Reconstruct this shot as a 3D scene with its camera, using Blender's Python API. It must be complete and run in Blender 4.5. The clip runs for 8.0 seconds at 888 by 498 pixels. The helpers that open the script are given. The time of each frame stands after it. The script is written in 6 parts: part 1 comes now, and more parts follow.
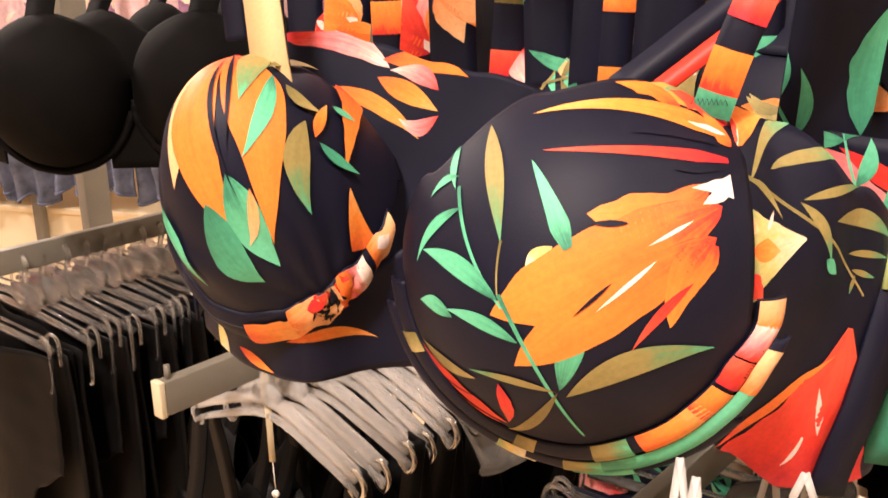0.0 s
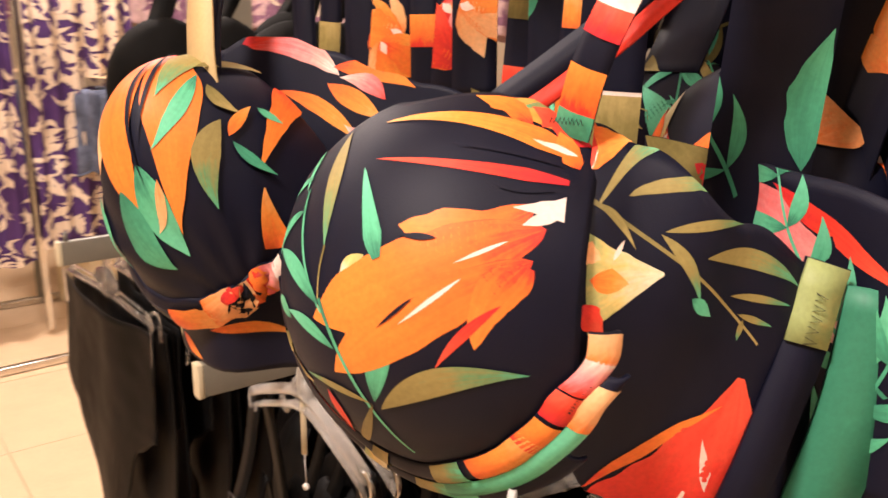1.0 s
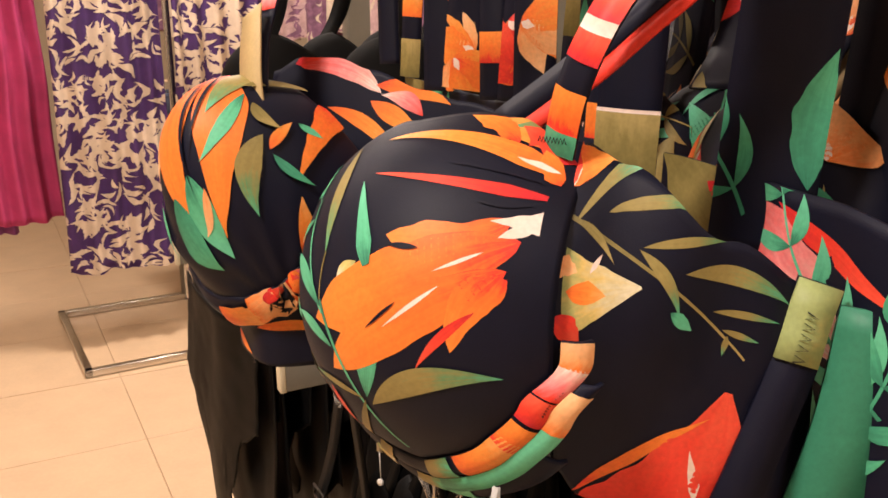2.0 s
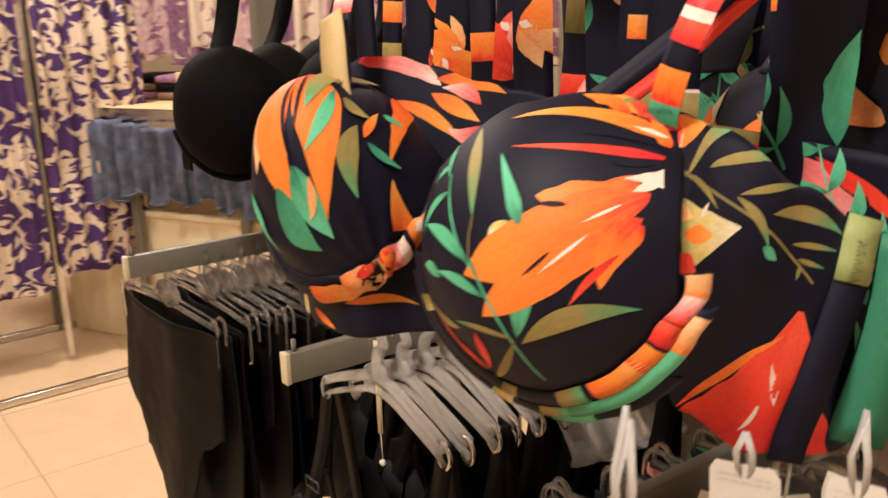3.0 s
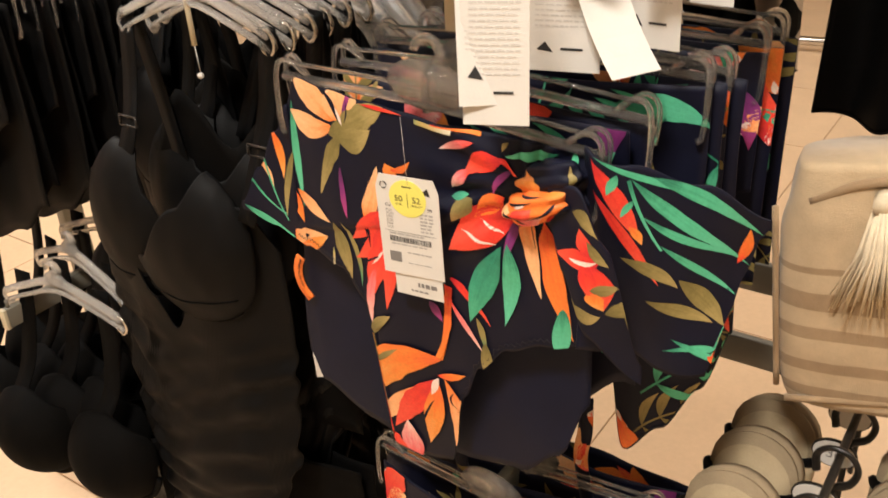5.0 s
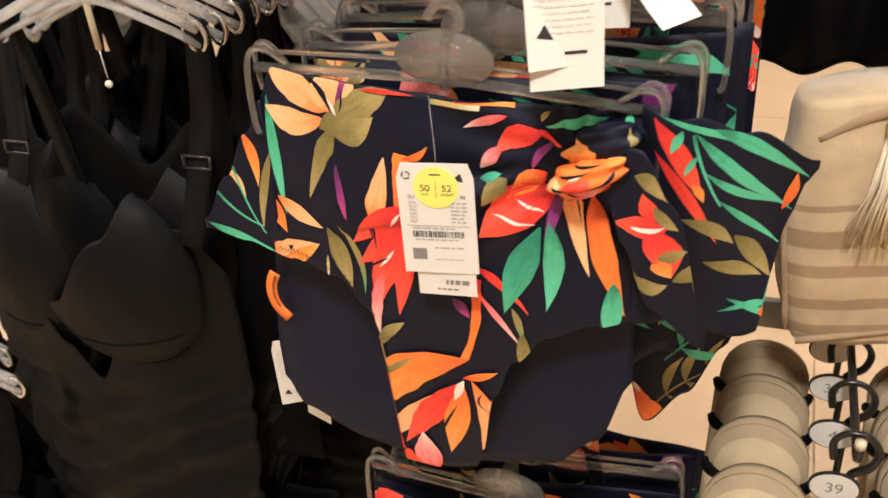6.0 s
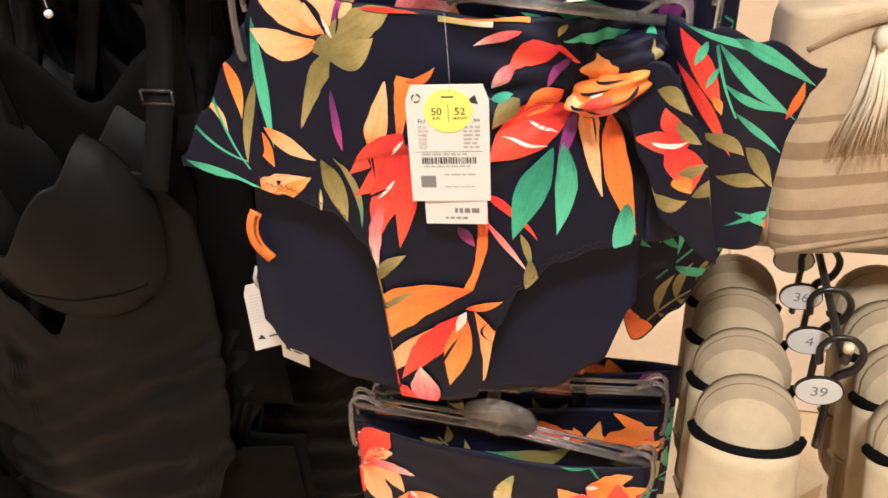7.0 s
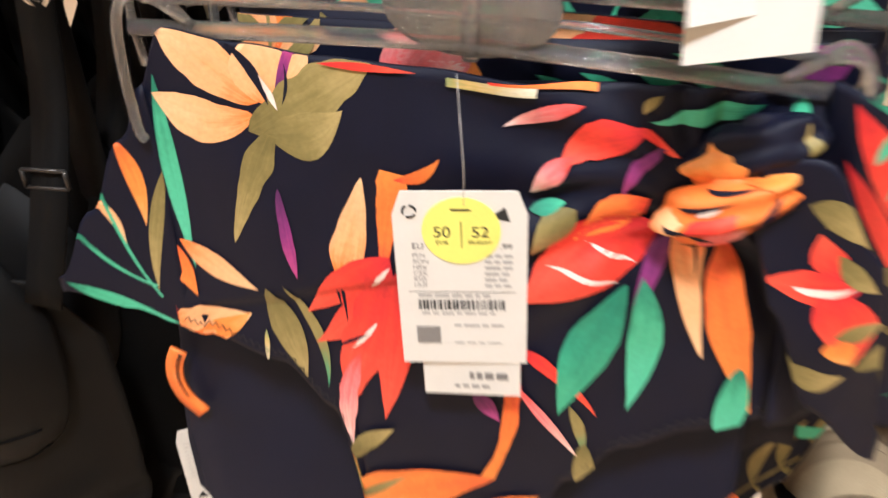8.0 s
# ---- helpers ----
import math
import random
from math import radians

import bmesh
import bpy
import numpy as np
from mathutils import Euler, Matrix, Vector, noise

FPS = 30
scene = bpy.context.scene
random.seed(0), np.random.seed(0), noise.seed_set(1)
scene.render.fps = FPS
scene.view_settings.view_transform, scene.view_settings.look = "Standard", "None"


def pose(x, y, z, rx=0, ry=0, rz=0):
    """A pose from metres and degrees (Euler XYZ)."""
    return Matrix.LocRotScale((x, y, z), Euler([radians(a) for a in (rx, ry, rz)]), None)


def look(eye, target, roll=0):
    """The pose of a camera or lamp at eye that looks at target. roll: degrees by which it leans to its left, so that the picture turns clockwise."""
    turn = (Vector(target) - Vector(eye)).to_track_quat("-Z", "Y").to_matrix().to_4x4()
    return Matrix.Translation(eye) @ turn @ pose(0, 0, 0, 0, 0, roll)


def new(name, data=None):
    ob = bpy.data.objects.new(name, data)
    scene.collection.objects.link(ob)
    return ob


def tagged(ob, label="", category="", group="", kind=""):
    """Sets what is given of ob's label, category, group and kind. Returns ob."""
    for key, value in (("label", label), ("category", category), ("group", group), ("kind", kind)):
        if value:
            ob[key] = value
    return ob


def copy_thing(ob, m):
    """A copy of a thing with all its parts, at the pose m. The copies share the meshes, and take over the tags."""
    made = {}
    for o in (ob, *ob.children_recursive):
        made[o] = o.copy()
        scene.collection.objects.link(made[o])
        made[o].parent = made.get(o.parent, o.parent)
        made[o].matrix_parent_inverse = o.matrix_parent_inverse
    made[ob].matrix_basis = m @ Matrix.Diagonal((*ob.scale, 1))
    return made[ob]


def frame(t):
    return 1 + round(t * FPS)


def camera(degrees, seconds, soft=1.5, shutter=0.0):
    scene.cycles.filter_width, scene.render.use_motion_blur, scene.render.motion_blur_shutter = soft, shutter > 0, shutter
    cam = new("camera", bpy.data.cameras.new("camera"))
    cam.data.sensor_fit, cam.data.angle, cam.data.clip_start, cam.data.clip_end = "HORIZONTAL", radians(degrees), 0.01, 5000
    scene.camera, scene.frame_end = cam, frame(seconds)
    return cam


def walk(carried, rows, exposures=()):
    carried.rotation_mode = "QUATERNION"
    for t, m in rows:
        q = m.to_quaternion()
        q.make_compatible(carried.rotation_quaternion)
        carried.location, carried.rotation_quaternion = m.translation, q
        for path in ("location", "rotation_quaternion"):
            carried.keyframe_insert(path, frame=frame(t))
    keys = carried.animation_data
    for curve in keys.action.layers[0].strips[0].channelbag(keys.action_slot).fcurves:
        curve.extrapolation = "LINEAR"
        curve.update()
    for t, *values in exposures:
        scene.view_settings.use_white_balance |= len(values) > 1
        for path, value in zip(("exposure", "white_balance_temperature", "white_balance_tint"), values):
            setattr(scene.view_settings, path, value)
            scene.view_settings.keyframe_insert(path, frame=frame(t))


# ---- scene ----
cam = camera(51.8, 8.0, soft=1.6, shutter=0.45)
PATH = [
    (0, (0.008, -0.007, 1.461), (-0.017, 1.902, 0.868), -0.9),
    (0.5, (0.033, -0.015, 1.463), (-0.037, 1.907, 0.915), -2.0),
    (1, (0.153, 0.011, 1.456), (-0.314, 1.876, 0.904), 0.5),
    (2.3, (0.218, 0.0, 1.465), (-0.542, 1.771, 0.933), -0.5),
    (2.5, (0.205, -0.031, 1.462), (-0.493, 1.767, 0.931), -0.7),
    (3, (0.115, -0.099, 1.46), (-0.342, 1.778, 0.944), -1.8),
    (3.5, (-0.003, -0.158, 1.429), (-0.136, 1.752, 0.853), -2.1),
    (4, (-0.034, -0.176, 1.365), (0.047, 1.664, 0.585), -2.1),
    (4.5, (-0.009, -0.201, 1.328), (0.129, 1.564, 0.398), -2.4),
    (5, (0.018, -0.255, 1.302), (0.151, 1.488, 0.331), -3.4),
    (6.3, (-0.182, -0.114, 1.273), (0.471, 1.46, 0.227), -4.2),
    (6.5, (-0.193, -0.098, 1.272), (0.487, 1.436, 0.183), -3.9),
    (7, (-0.215, -0.099, 1.26), (0.527, 1.37, 0.124), -3.1),
    (7.5, (-0.168, -0.05, 1.246), (0.599, 1.455, 0.175), -3.5),
    (8, (-0.107, 0.109, 1.187), (0.64, 1.615, 0.102), -2.7),
]
walk(cam, [(t, look(eye, target, roll)) for t, eye, target, roll in PATH],
     exposures=[(0, 0.42, 6550, 22), (1.0, 0.12, 6550, 22), (2.5, -0.34, 6550, 17), (3.3, -0.24, 6450, 14), (4.2, -0.16, 6250, 11), (6.5, 0.22, 5600, 9), (7.2, 0.31, 5430, 9), (8.0, 0.26, 5250, 9)])

# ---- world, lamps, exposure ----
world = bpy.data.worlds.new("shop_world")
scene.world = world
world.use_nodes = True
world.node_tree.nodes["Background"].inputs["Color"].default_value = (1.0, 0.9, 0.78, 1)
world.node_tree.nodes["Background"].inputs["Strength"].default_value = 0.05
scene.view_settings.exposure = 0.0


def area_lamp(x, y, z, size, watts, colour=(1.0, 0.89, 0.76)):
    data = bpy.data.lights.new("ceiling_lamp", "AREA")
    data.shape, data.size, data.size_y = "RECTANGLE", size, size
    data.energy, data.color = watts, colour
    ob = new("ceiling_lamp", data)
    ob.matrix_world = pose(x, y, z)
    return ob


LAMPS = [(-0.5, -0.7, 78), (1.4, -0.6, 22), (-2.2, 1.2, 36), (0.4, 2.6, 28), (2.6, 2.0, 40), (-2.1, 2.9, 84)]
for lx, ly, lw in LAMPS:
    area_lamp(lx, ly, 2.93, 0.34, lw)

# ---- materials ----
MATS = {}


def nodes_of(name):
    m = bpy.data.materials.new(name)
    m.use_nodes = True
    nt = m.node_tree
    return m, nt, nt.nodes["Principled BSDF"]


def link(nt, a, b):
    nt.links.new(a, b)


def surface(name, col, rough=0.6, var=0.25, scale=30.0, bump=0.15, fine=600.0, metal=0.0, sheen=0.0, coat=0.0, spec=0.5):
    """A surface with variation at two scales and a fine relief."""
    m, nt, p = nodes_of(name)
    tc = nt.nodes.new("ShaderNodeTexCoord")
    n1 = nt.nodes.new("ShaderNodeTexNoise")
    n1.inputs["Scale"].default_value, n1.inputs["Detail"].default_value = scale, 6
    n2 = nt.nodes.new("ShaderNodeTexNoise")
    n2.inputs["Scale"].default_value, n2.inputs["Detail"].default_value = fine, 3
    link(nt, tc.outputs["Object"], n1.inputs["Vector"])
    link(nt, tc.outputs["Object"], n2.inputs["Vector"])
    ramp = nt.nodes.new("ShaderNodeValToRGB")
    lo = [max(0, c * (1 - var)) for c in col]
    hi = [min(1, c * (1 + var)) for c in col]
    ramp.color_ramp.elements[0].position, ramp.color_ramp.elements[0].color = 0.3, (*lo, 1)
    ramp.color_ramp.elements[1].position, ramp.color_ramp.elements[1].color = 0.7, (*hi, 1)
    mix = nt.nodes.new("ShaderNodeMath")
    mix.operation = "MULTIPLY_ADD"
    mix.inputs[1].default_value = 0.35
    link(nt, n2.outputs["Fac"], mix.inputs[0])
    sc = nt.nodes.new("ShaderNodeMath")
    sc.operation = "MULTIPLY"
    sc.inputs[1].default_value = 0.65
    link(nt, n1.outputs["Fac"], sc.inputs[0])
    link(nt, sc.outputs[0], mix.inputs[2])
    link(nt, mix.outputs[0], ramp.inputs["Fac"])
    link(nt, ramp.outputs["Color"], p.inputs["Base Color"])
    b = nt.nodes.new("ShaderNodeBump")
    b.inputs["Strength"].default_value, b.inputs["Distance"].default_value = bump, 0.001
    link(nt, n2.outputs["Fac"], b.inputs["Height"])
    link(nt, b.outputs["Normal"], p.inputs["Normal"])
    p.inputs["Roughness"].default_value, p.inputs["Metallic"].default_value = rough, metal
    p.inputs["Sheen Weight"].default_value, p.inputs["Sheen Roughness"].default_value = sheen, 0.4
    p.inputs["Coat Weight"].default_value = coat
    p.inputs["Specular IOR Level"].default_value = spec
    MATS[name] = m
    return m


def petal(name, stops, rough=0.5, blot=0.5):
    """Watercolour print on swim fabric: colours run along the leaf, with soft blots."""
    m, nt, p = nodes_of(name)
    uv = nt.nodes.new("ShaderNodeUVMap")
    uv.uv_map = "leaf"
    sep = nt.nodes.new("ShaderNodeSeparateXYZ")
    link(nt, uv.outputs["UV"], sep.inputs[0])
    tc = nt.nodes.new("ShaderNodeTexCoord")
    n1 = nt.nodes.new("ShaderNodeTexNoise")
    n1.inputs["Scale"].default_value, n1.inputs["Detail"].default_value, n1.inputs["Roughness"].default_value = 70, 5, 0.6
    link(nt, tc.outputs["Object"], n1.inputs["Vector"])
    n2 = nt.nodes.new("ShaderNodeTexNoise")
    n2.inputs["Scale"].default_value, n2.inputs["Detail"].default_value = 420, 4
    link(nt, tc.outputs["Object"], n2.inputs["Vector"])
    a = nt.nodes.new("ShaderNodeMath")
    a.operation = "MULTIPLY_ADD"
    a.inputs[1].default_value, a.inputs[2].default_value = blot, -0.5 * blot
    link(nt, n1.outputs["Fac"], a.inputs[0])
    stretch = nt.nodes.new("ShaderNodeVectorMath")
    stretch.operation = "MULTIPLY"
    stretch.inputs[1].default_value = (1.6, 7.0, 1.0)
    link(nt, uv.outputs["UV"], stretch.inputs[0])
    shift = nt.nodes.new("ShaderNodeVectorMath")
    link(nt, stretch.outputs[0], shift.inputs[0])
    link(nt, n1.outputs["Color"], shift.inputs[1])
    n3 = nt.nodes.new("ShaderNodeTexNoise")
    n3.inputs["Scale"].default_value, n3.inputs["Detail"].default_value = 1.4, 4
    link(nt, shift.outputs[0], n3.inputs["Vector"])
    streak = nt.nodes.new("ShaderNodeMath")
    streak.operation = "MULTIPLY_ADD"
    streak.inputs[1].default_value, streak.inputs[2].default_value = 0.7, -0.35
    link(nt, n3.outputs["Fac"], streak.inputs[0])
    a1 = nt.nodes.new("ShaderNodeMath")
    a1.operation = "ADD"
    link(nt, a.outputs[0], a1.inputs[0])
    link(nt, streak.outputs[0], a1.inputs[1])
    a2 = nt.nodes.new("ShaderNodeMath")
    a2.operation = "ADD"
    link(nt, a1.outputs[0], a2.inputs[0])
    link(nt, sep.outputs["X"], a2.inputs[1])
    ramp = nt.nodes.new("ShaderNodeValToRGB")
    els = ramp.color_ramp.elements
    els[0].position, els[0].color = stops[0][0], (*stops[0][1], 1)
    els[1].position, els[1].color = stops[-1][0], (*stops[-1][1], 1)
    for pos, col in stops[1:-1]:
        els.new(pos).color = (*col, 1)
    link(nt, a2.outputs[0], ramp.inputs["Fac"])
    hsv = nt.nodes.new("ShaderNodeHueSaturation")
    v = nt.nodes.new("ShaderNodeMapRange")
    v.inputs["To Min"].default_value, v.inputs["To Max"].default_value = 0.82, 1.2
    link(nt, n2.outputs["Fac"], v.inputs["Value"])
    link(nt, v.outputs["Result"], hsv.inputs["Value"])
    link(nt, ramp.outputs["Color"], hsv.inputs["Color"])
    link(nt, hsv.outputs["Color"], p.inputs["Base Color"])
    p.inputs["Roughness"].default_value = rough
    p.inputs["Specular IOR Level"].default_value = 0.3
    MATS[name] = m
    return m


def clear(name, tint=(0.92, 0.92, 0.9), rough=0.12, milky=0.0):
    m, nt, p = nodes_of(name)
    p.inputs["Base Color"].default_value = (*tint, 1)
    p.inputs["Roughness"].default_value = rough
    p.inputs["IOR"].default_value = 1.45
    p.inputs["Transmission Weight"].default_value = 1.0 - milky
    n = nt.nodes.new("ShaderNodeTexNoise")
    n.inputs["Scale"].default_value = 180
    b = nt.nodes.new("ShaderNodeBump")
    b.inputs["Strength"].default_value, b.inputs["Distance"].default_value = 0.25, 0.001
    link(nt, n.outputs["Fac"], b.inputs["Height"])
    link(nt, b.outputs["Normal"], p.inputs["Normal"])
    MATS[name] = m
    return m


surface("navy", (0.0040, 0.0050, 0.0165), 0.56, 0.25, 25, 0.12, 1500, spec=0.22)
surface("lining", (0.0048, 0.0070, 0.0225), 0.6, 0.2, 25, 0.12, 1500, spec=0.2)
surface("black_knit", (0.0028, 0.0026, 0.0025), 0.75, 0.3, 30, 0.15, 1200, spec=0.07)
surface("black_satin", (0.0036, 0.0035, 0.0036), 0.56, 0.3, 30, 0.12, 1400, spec=0.12)
surface("stitch", (0.012, 0.011, 0.015), 0.8)
surface("rack_paint", (0.16, 0.15, 0.12), 0.42, 0.08, 20, 0.05, 300)
surface("cap_cream", (0.62, 0.55, 0.38), 0.5, 0.06, 20, 0.05)
surface("steel", (0.62, 0.6, 0.56), 0.22, 0.08, 40, 0.05, metal=1.0)
surface("dark_steel", (0.05, 0.045, 0.04), 0.35, 0.2, 40, 0.05, metal=0.6)
surface("black_plastic", (0.012, 0.011, 0.01), 0.3, 0.15, 40, 0.05)
surface("paper", (0.72, 0.70, 0.65), 0.75, 0.04, 40, 0.1)
surface("paper_print", (0.22, 0.21, 0.2), 0.8, 0.1)
surface("grey_ink", (0.42, 0.41, 0.39), 0.8, 0.08)
surface("ink", (0.02, 0.02, 0.02), 0.7, 0.1)
surface("faint_ink", (0.60, 0.58, 0.54), 0.8, 0.05)
surface("sticker_yellow", (0.85, 0.80, 0.16), 0.5, 0.04)
surface("sticker_mint", (0.45, 0.70, 0.55), 0.5, 0.04)
surface("terry", (0.55, 0.42, 0.26), 0.95, 0.14, 60, 0.9, 900, sheen=0.3)
surface("terry_dark", (0.36, 0.25, 0.14), 0.95, 0.16, 60, 0.9, 900, sheen=0.3)
surface("slipper", (0.50, 0.40, 0.25), 0.9, 0.1, 50, 0.5, 900)
surface("slipper_edge", (0.30, 0.23, 0.14), 0.85, 0.15, 50, 0.4)
surface("slipper_inner", (0.42, 0.33, 0.20), 0.9, 0.12, 50, 0.5)
surface("tassel", (0.72, 0.62, 0.44), 0.9, 0.2, 60, 0.4)
surface("linen", (0.62, 0.51, 0.36), 0.9, 0.12, 20, 0.4, 700)
surface("gold_foil", (0.50, 0.37, 0.17), 0.6, 0.15, 25, 0.1, 500)
surface("tile", (0.65, 0.47, 0.30), 0.30, 0.08, 6, 0.03, 90)
surface("grout", (0.58, 0.42, 0.27), 0.8, 0.15, 20, 0.2)
surface("wall_paint", (0.70, 0.60, 0.46), 0.8, 0.05, 4, 0.08, 200)
surface("ceiling_paint", (0.72, 0.68, 0.6), 0.85, 0.04, 4, 0.05, 200)
surface("wood", (0.62, 0.44, 0.24), 0.45, 0.15, 9, 0.1, 150)
# pale colour that carries the lamplight on the floor below the table
surface("plinth_cream", (0.80, 0.70, 0.48), 0.7, 0.06, 6, 0.06, 200)
surface("cardboard", (0.55, 0.42, 0.25), 0.8, 0.1, 15, 0.2, 200)
surface("denim", (0.085, 0.10, 0.15), 0.9, 0.7, 22, 0.4, 500)
surface("magenta", (0.42, 0.035, 0.13), 0.8, 0.25, 12, 0.2)
surface("mauve", (0.22, 0.05, 0.20), 0.8, 0.25, 12, 0.2)
surface("purple", (0.055, 0.018, 0.11), 0.8, 0.2, 30, 0.2)
surface("ecru", (0.62, 0.50, 0.38), 0.85, 0.1, 40, 0.2)
surface("blush", (0.52, 0.34, 0.33), 0.85, 0.3, 30, 0.2)
surface("plum_print", (0.22, 0.10, 0.16), 0.85, 0.5, 45, 0.2)
surface("brown_cloth", (0.16, 0.09, 0.06), 0.9, 0.3, 20, 0.2)
clear("clear_plastic", (0.95, 0.94, 0.92), 0.06, 0.04)
clear("milky_plastic", (0.92, 0.91, 0.88), 0.15, 0.24)
clear("silicone_loop", (0.85, 0.84, 0.8), 0.25, 0.5)
m, nt, p = nodes_of("lamp_glow")
p.inputs["Emission Color"].default_value = (1.0, 0.82, 0.6, 1)
p.inputs["Emission Strength"].default_value = 6
MATS["lamp_glow"] = m

ORANGE, RED, PEACH = (0.86, 0.20, 0.03), (0.78, 0.045, 0.025), (0.88, 0.40, 0.16)
WHITE, PINK, AMBER = (0.85, 0.72, 0.66), (0.80, 0.20, 0.20), (0.82, 0.42, 0.11)
MINT, DEEP, OLIVE = (0.09, 0.46, 0.26), (0.03, 0.20, 0.12), (0.25, 0.20, 0.065)
petal("p_orange", [(0.0, RED), (0.22, (0.84, 0.15, 0.025)), (0.55, ORANGE), (1.0, (0.88, 0.26, 0.04))], blot=0.6)
petal("p_amber", [(0.0, (0.80, 0.14, 0.03)), (0.25, ORANGE), (0.6, (0.84, 0.28, 0.045)), (1.0, (0.86, 0.38, 0.11))], blot=0.6)
petal("p_peach", [(0.0, ORANGE), (0.35, PEACH), (1.0, (0.88, 0.52, 0.26))], blot=0.5)
petal("p_red", [(0.0, (0.55, 0.02, 0.03)), (0.4, RED), (1.0, (0.84, 0.10, 0.05))], blot=0.6)
petal("p_pink", [(0.0, RED), (0.4, PINK), (0.8, (0.85, 0.42, 0.36)), (1.0, WHITE)], blot=0.5)
petal("p_white", [(0.0, WHITE), (1.0, (0.80, 0.62, 0.52))], blot=0.3)
petal("p_mint", [(0.0, DEEP), (0.35, MINT), (1.0, (0.13, 0.55, 0.34))], blot=0.7)
petal("p_teal", [(0.0, DEEP), (0.5, (0.05, 0.32, 0.19)), (1.0, MINT)], blot=0.7)
petal("p_olive", [(0.0, (0.16, 0.13, 0.04)), (0.5, OLIVE), (1.0, (0.42, 0.32, 0.12))], blot=0.7)
petal("p_moss", [(0.0, OLIVE), (0.5, (0.30, 0.24, 0.08)), (0.8, (0.14, 0.28, 0.12)), (1.0, MINT)], blot=0.6)
petal("p_cream", [(0.0, (0.30, 0.36, 0.14)), (0.35, (0.68, 0.50, 0.16)), (0.65, (0.66, 0.58, 0.34)), (1.0, (0.74, 0.68, 0.52))], blot=0.8)
petal("p_plum", [(0.0, (0.08, 0.02, 0.09)), (0.5, (0.22, 0.03, 0.17)), (1.0, (0.45, 0.06, 0.22))], blot=0.5)
PRINT = ["navy", "p_orange", "p_amber", "p_peach", "p_red", "p_pink", "p_white", "p_mint", "p_teal", "p_olive", "p_moss", "p_cream", "p_plum"]

# ---- shape helpers ----
def thing(name, m, label, category, group="", kind=""):
    ob = new(name)
    ob.empty_display_size = 0.02
    ob.matrix_world = m
    return tagged(ob, label, category, group, kind)


def mesh_from(name, bm, materials, smooth=True):
    me = bpy.data.meshes.new(name)
    for f in bm.faces:
        f.smooth = smooth
    bm.to_mesh(me)
    bm.free()
    for mt in ([materials] if isinstance(materials, str) else materials):
        me.materials.append(MATS[mt])
    return me


def part(name, bm, material, parent, label="", smooth=True, m=None):
    ob = new(name, mesh_from(name, bm, material, smooth))
    ob.parent = parent
    if m is not None:
        ob.matrix_basis = m
    if label:
        tagged(ob, label)
    return ob


def box(bm, c, s, bevel=0.0, m=None):
    r = bmesh.ops.create_cube(bm, size=1.0)
    vs = r["verts"]
    mat = Matrix.Translation(c) @ Matrix.Diagonal((*s, 1))
    if m is not None:
        mat = m @ mat
    bmesh.ops.transform(bm, matrix=mat, verts=vs)
    if bevel:
        es = {e for v in vs for e in v.link_edges}
        bmesh.ops.bevel(bm, geom=list(es), offset=bevel, segments=2, affect="EDGES", profile=0.5)
    return bm


def boxed(c, s, bevel=0.0, m=None):
    return box(bmesh.new(), c, s, bevel, m)


def tube(bm, pts, r, seg=8, flat=1.0, slots=None):
    """A round rod through the points; r: a radius or one for each point; flat squashes it across z."""
    pts = [Vector(p) for p in pts]
    n = len(pts)
    rs = r if isinstance(r, (list, tuple)) else [r] * n
    rings, side = [], None
    for i, p in enumerate(pts):
        d = (pts[min(i + 1, n - 1)] - pts[max(i - 1, 0)]).normalized()
        if side is None:
            side = d.orthogonal().normalized()
        side = (side - d * side.dot(d)).normalized()
        up = d.cross(side)
        rings.append([bm.verts.new(p + (side * math.cos(a) + up * math.sin(a) * flat) * rs[i])
                      for a in (2 * math.pi * k / seg for k in range(seg))])
    for a, b in zip(rings, rings[1:]):
        for k in range(seg):
            f = bm.faces.new((a[k], a[(k + 1) % seg], b[(k + 1) % seg], b[k]))
            if slots:
                f.material_index = slots[rings.index(a)]
    bm.faces.new(rings[0][::-1])
    bm.faces.new(rings[-1])
    return bm


def smooth_path(pts, n=6):
    """Catmull-Rom through the points."""
    pts = [Vector(p) for p in pts]
    q = [pts[0] * 2 - pts[1], *pts, pts[-1] * 2 - pts[-2]]
    out = []
    for i in range(1, len(q) - 2):
        a, b, c, d = q[i - 1:i + 3]
        for k in range(n):
            t = k / n
            out.append(0.5 * (2 * b + (c - a) * t + (2 * a - 5 * b + 4 * c - d) * t * t + (3 * b - a - 3 * c + d) * t ** 3))
    return out + [pts[-1]]


def curve_at(knots):
    """A smooth one-valued function through (x, y) knots."""
    ks = sorted(knots)

    def at(x):
        if x <= ks[0][0]:
            return ks[0][1]
        for (x0, y0), (x1, y1) in zip(ks, ks[1:]):
            if x <= x1:
                t = (x - x0) / (x1 - x0)
                return y0 + (y1 - y0) * t * t * (3 - 2 * t)
        return ks[-1][1]
    return at


def const(v):
    return lambda u: v


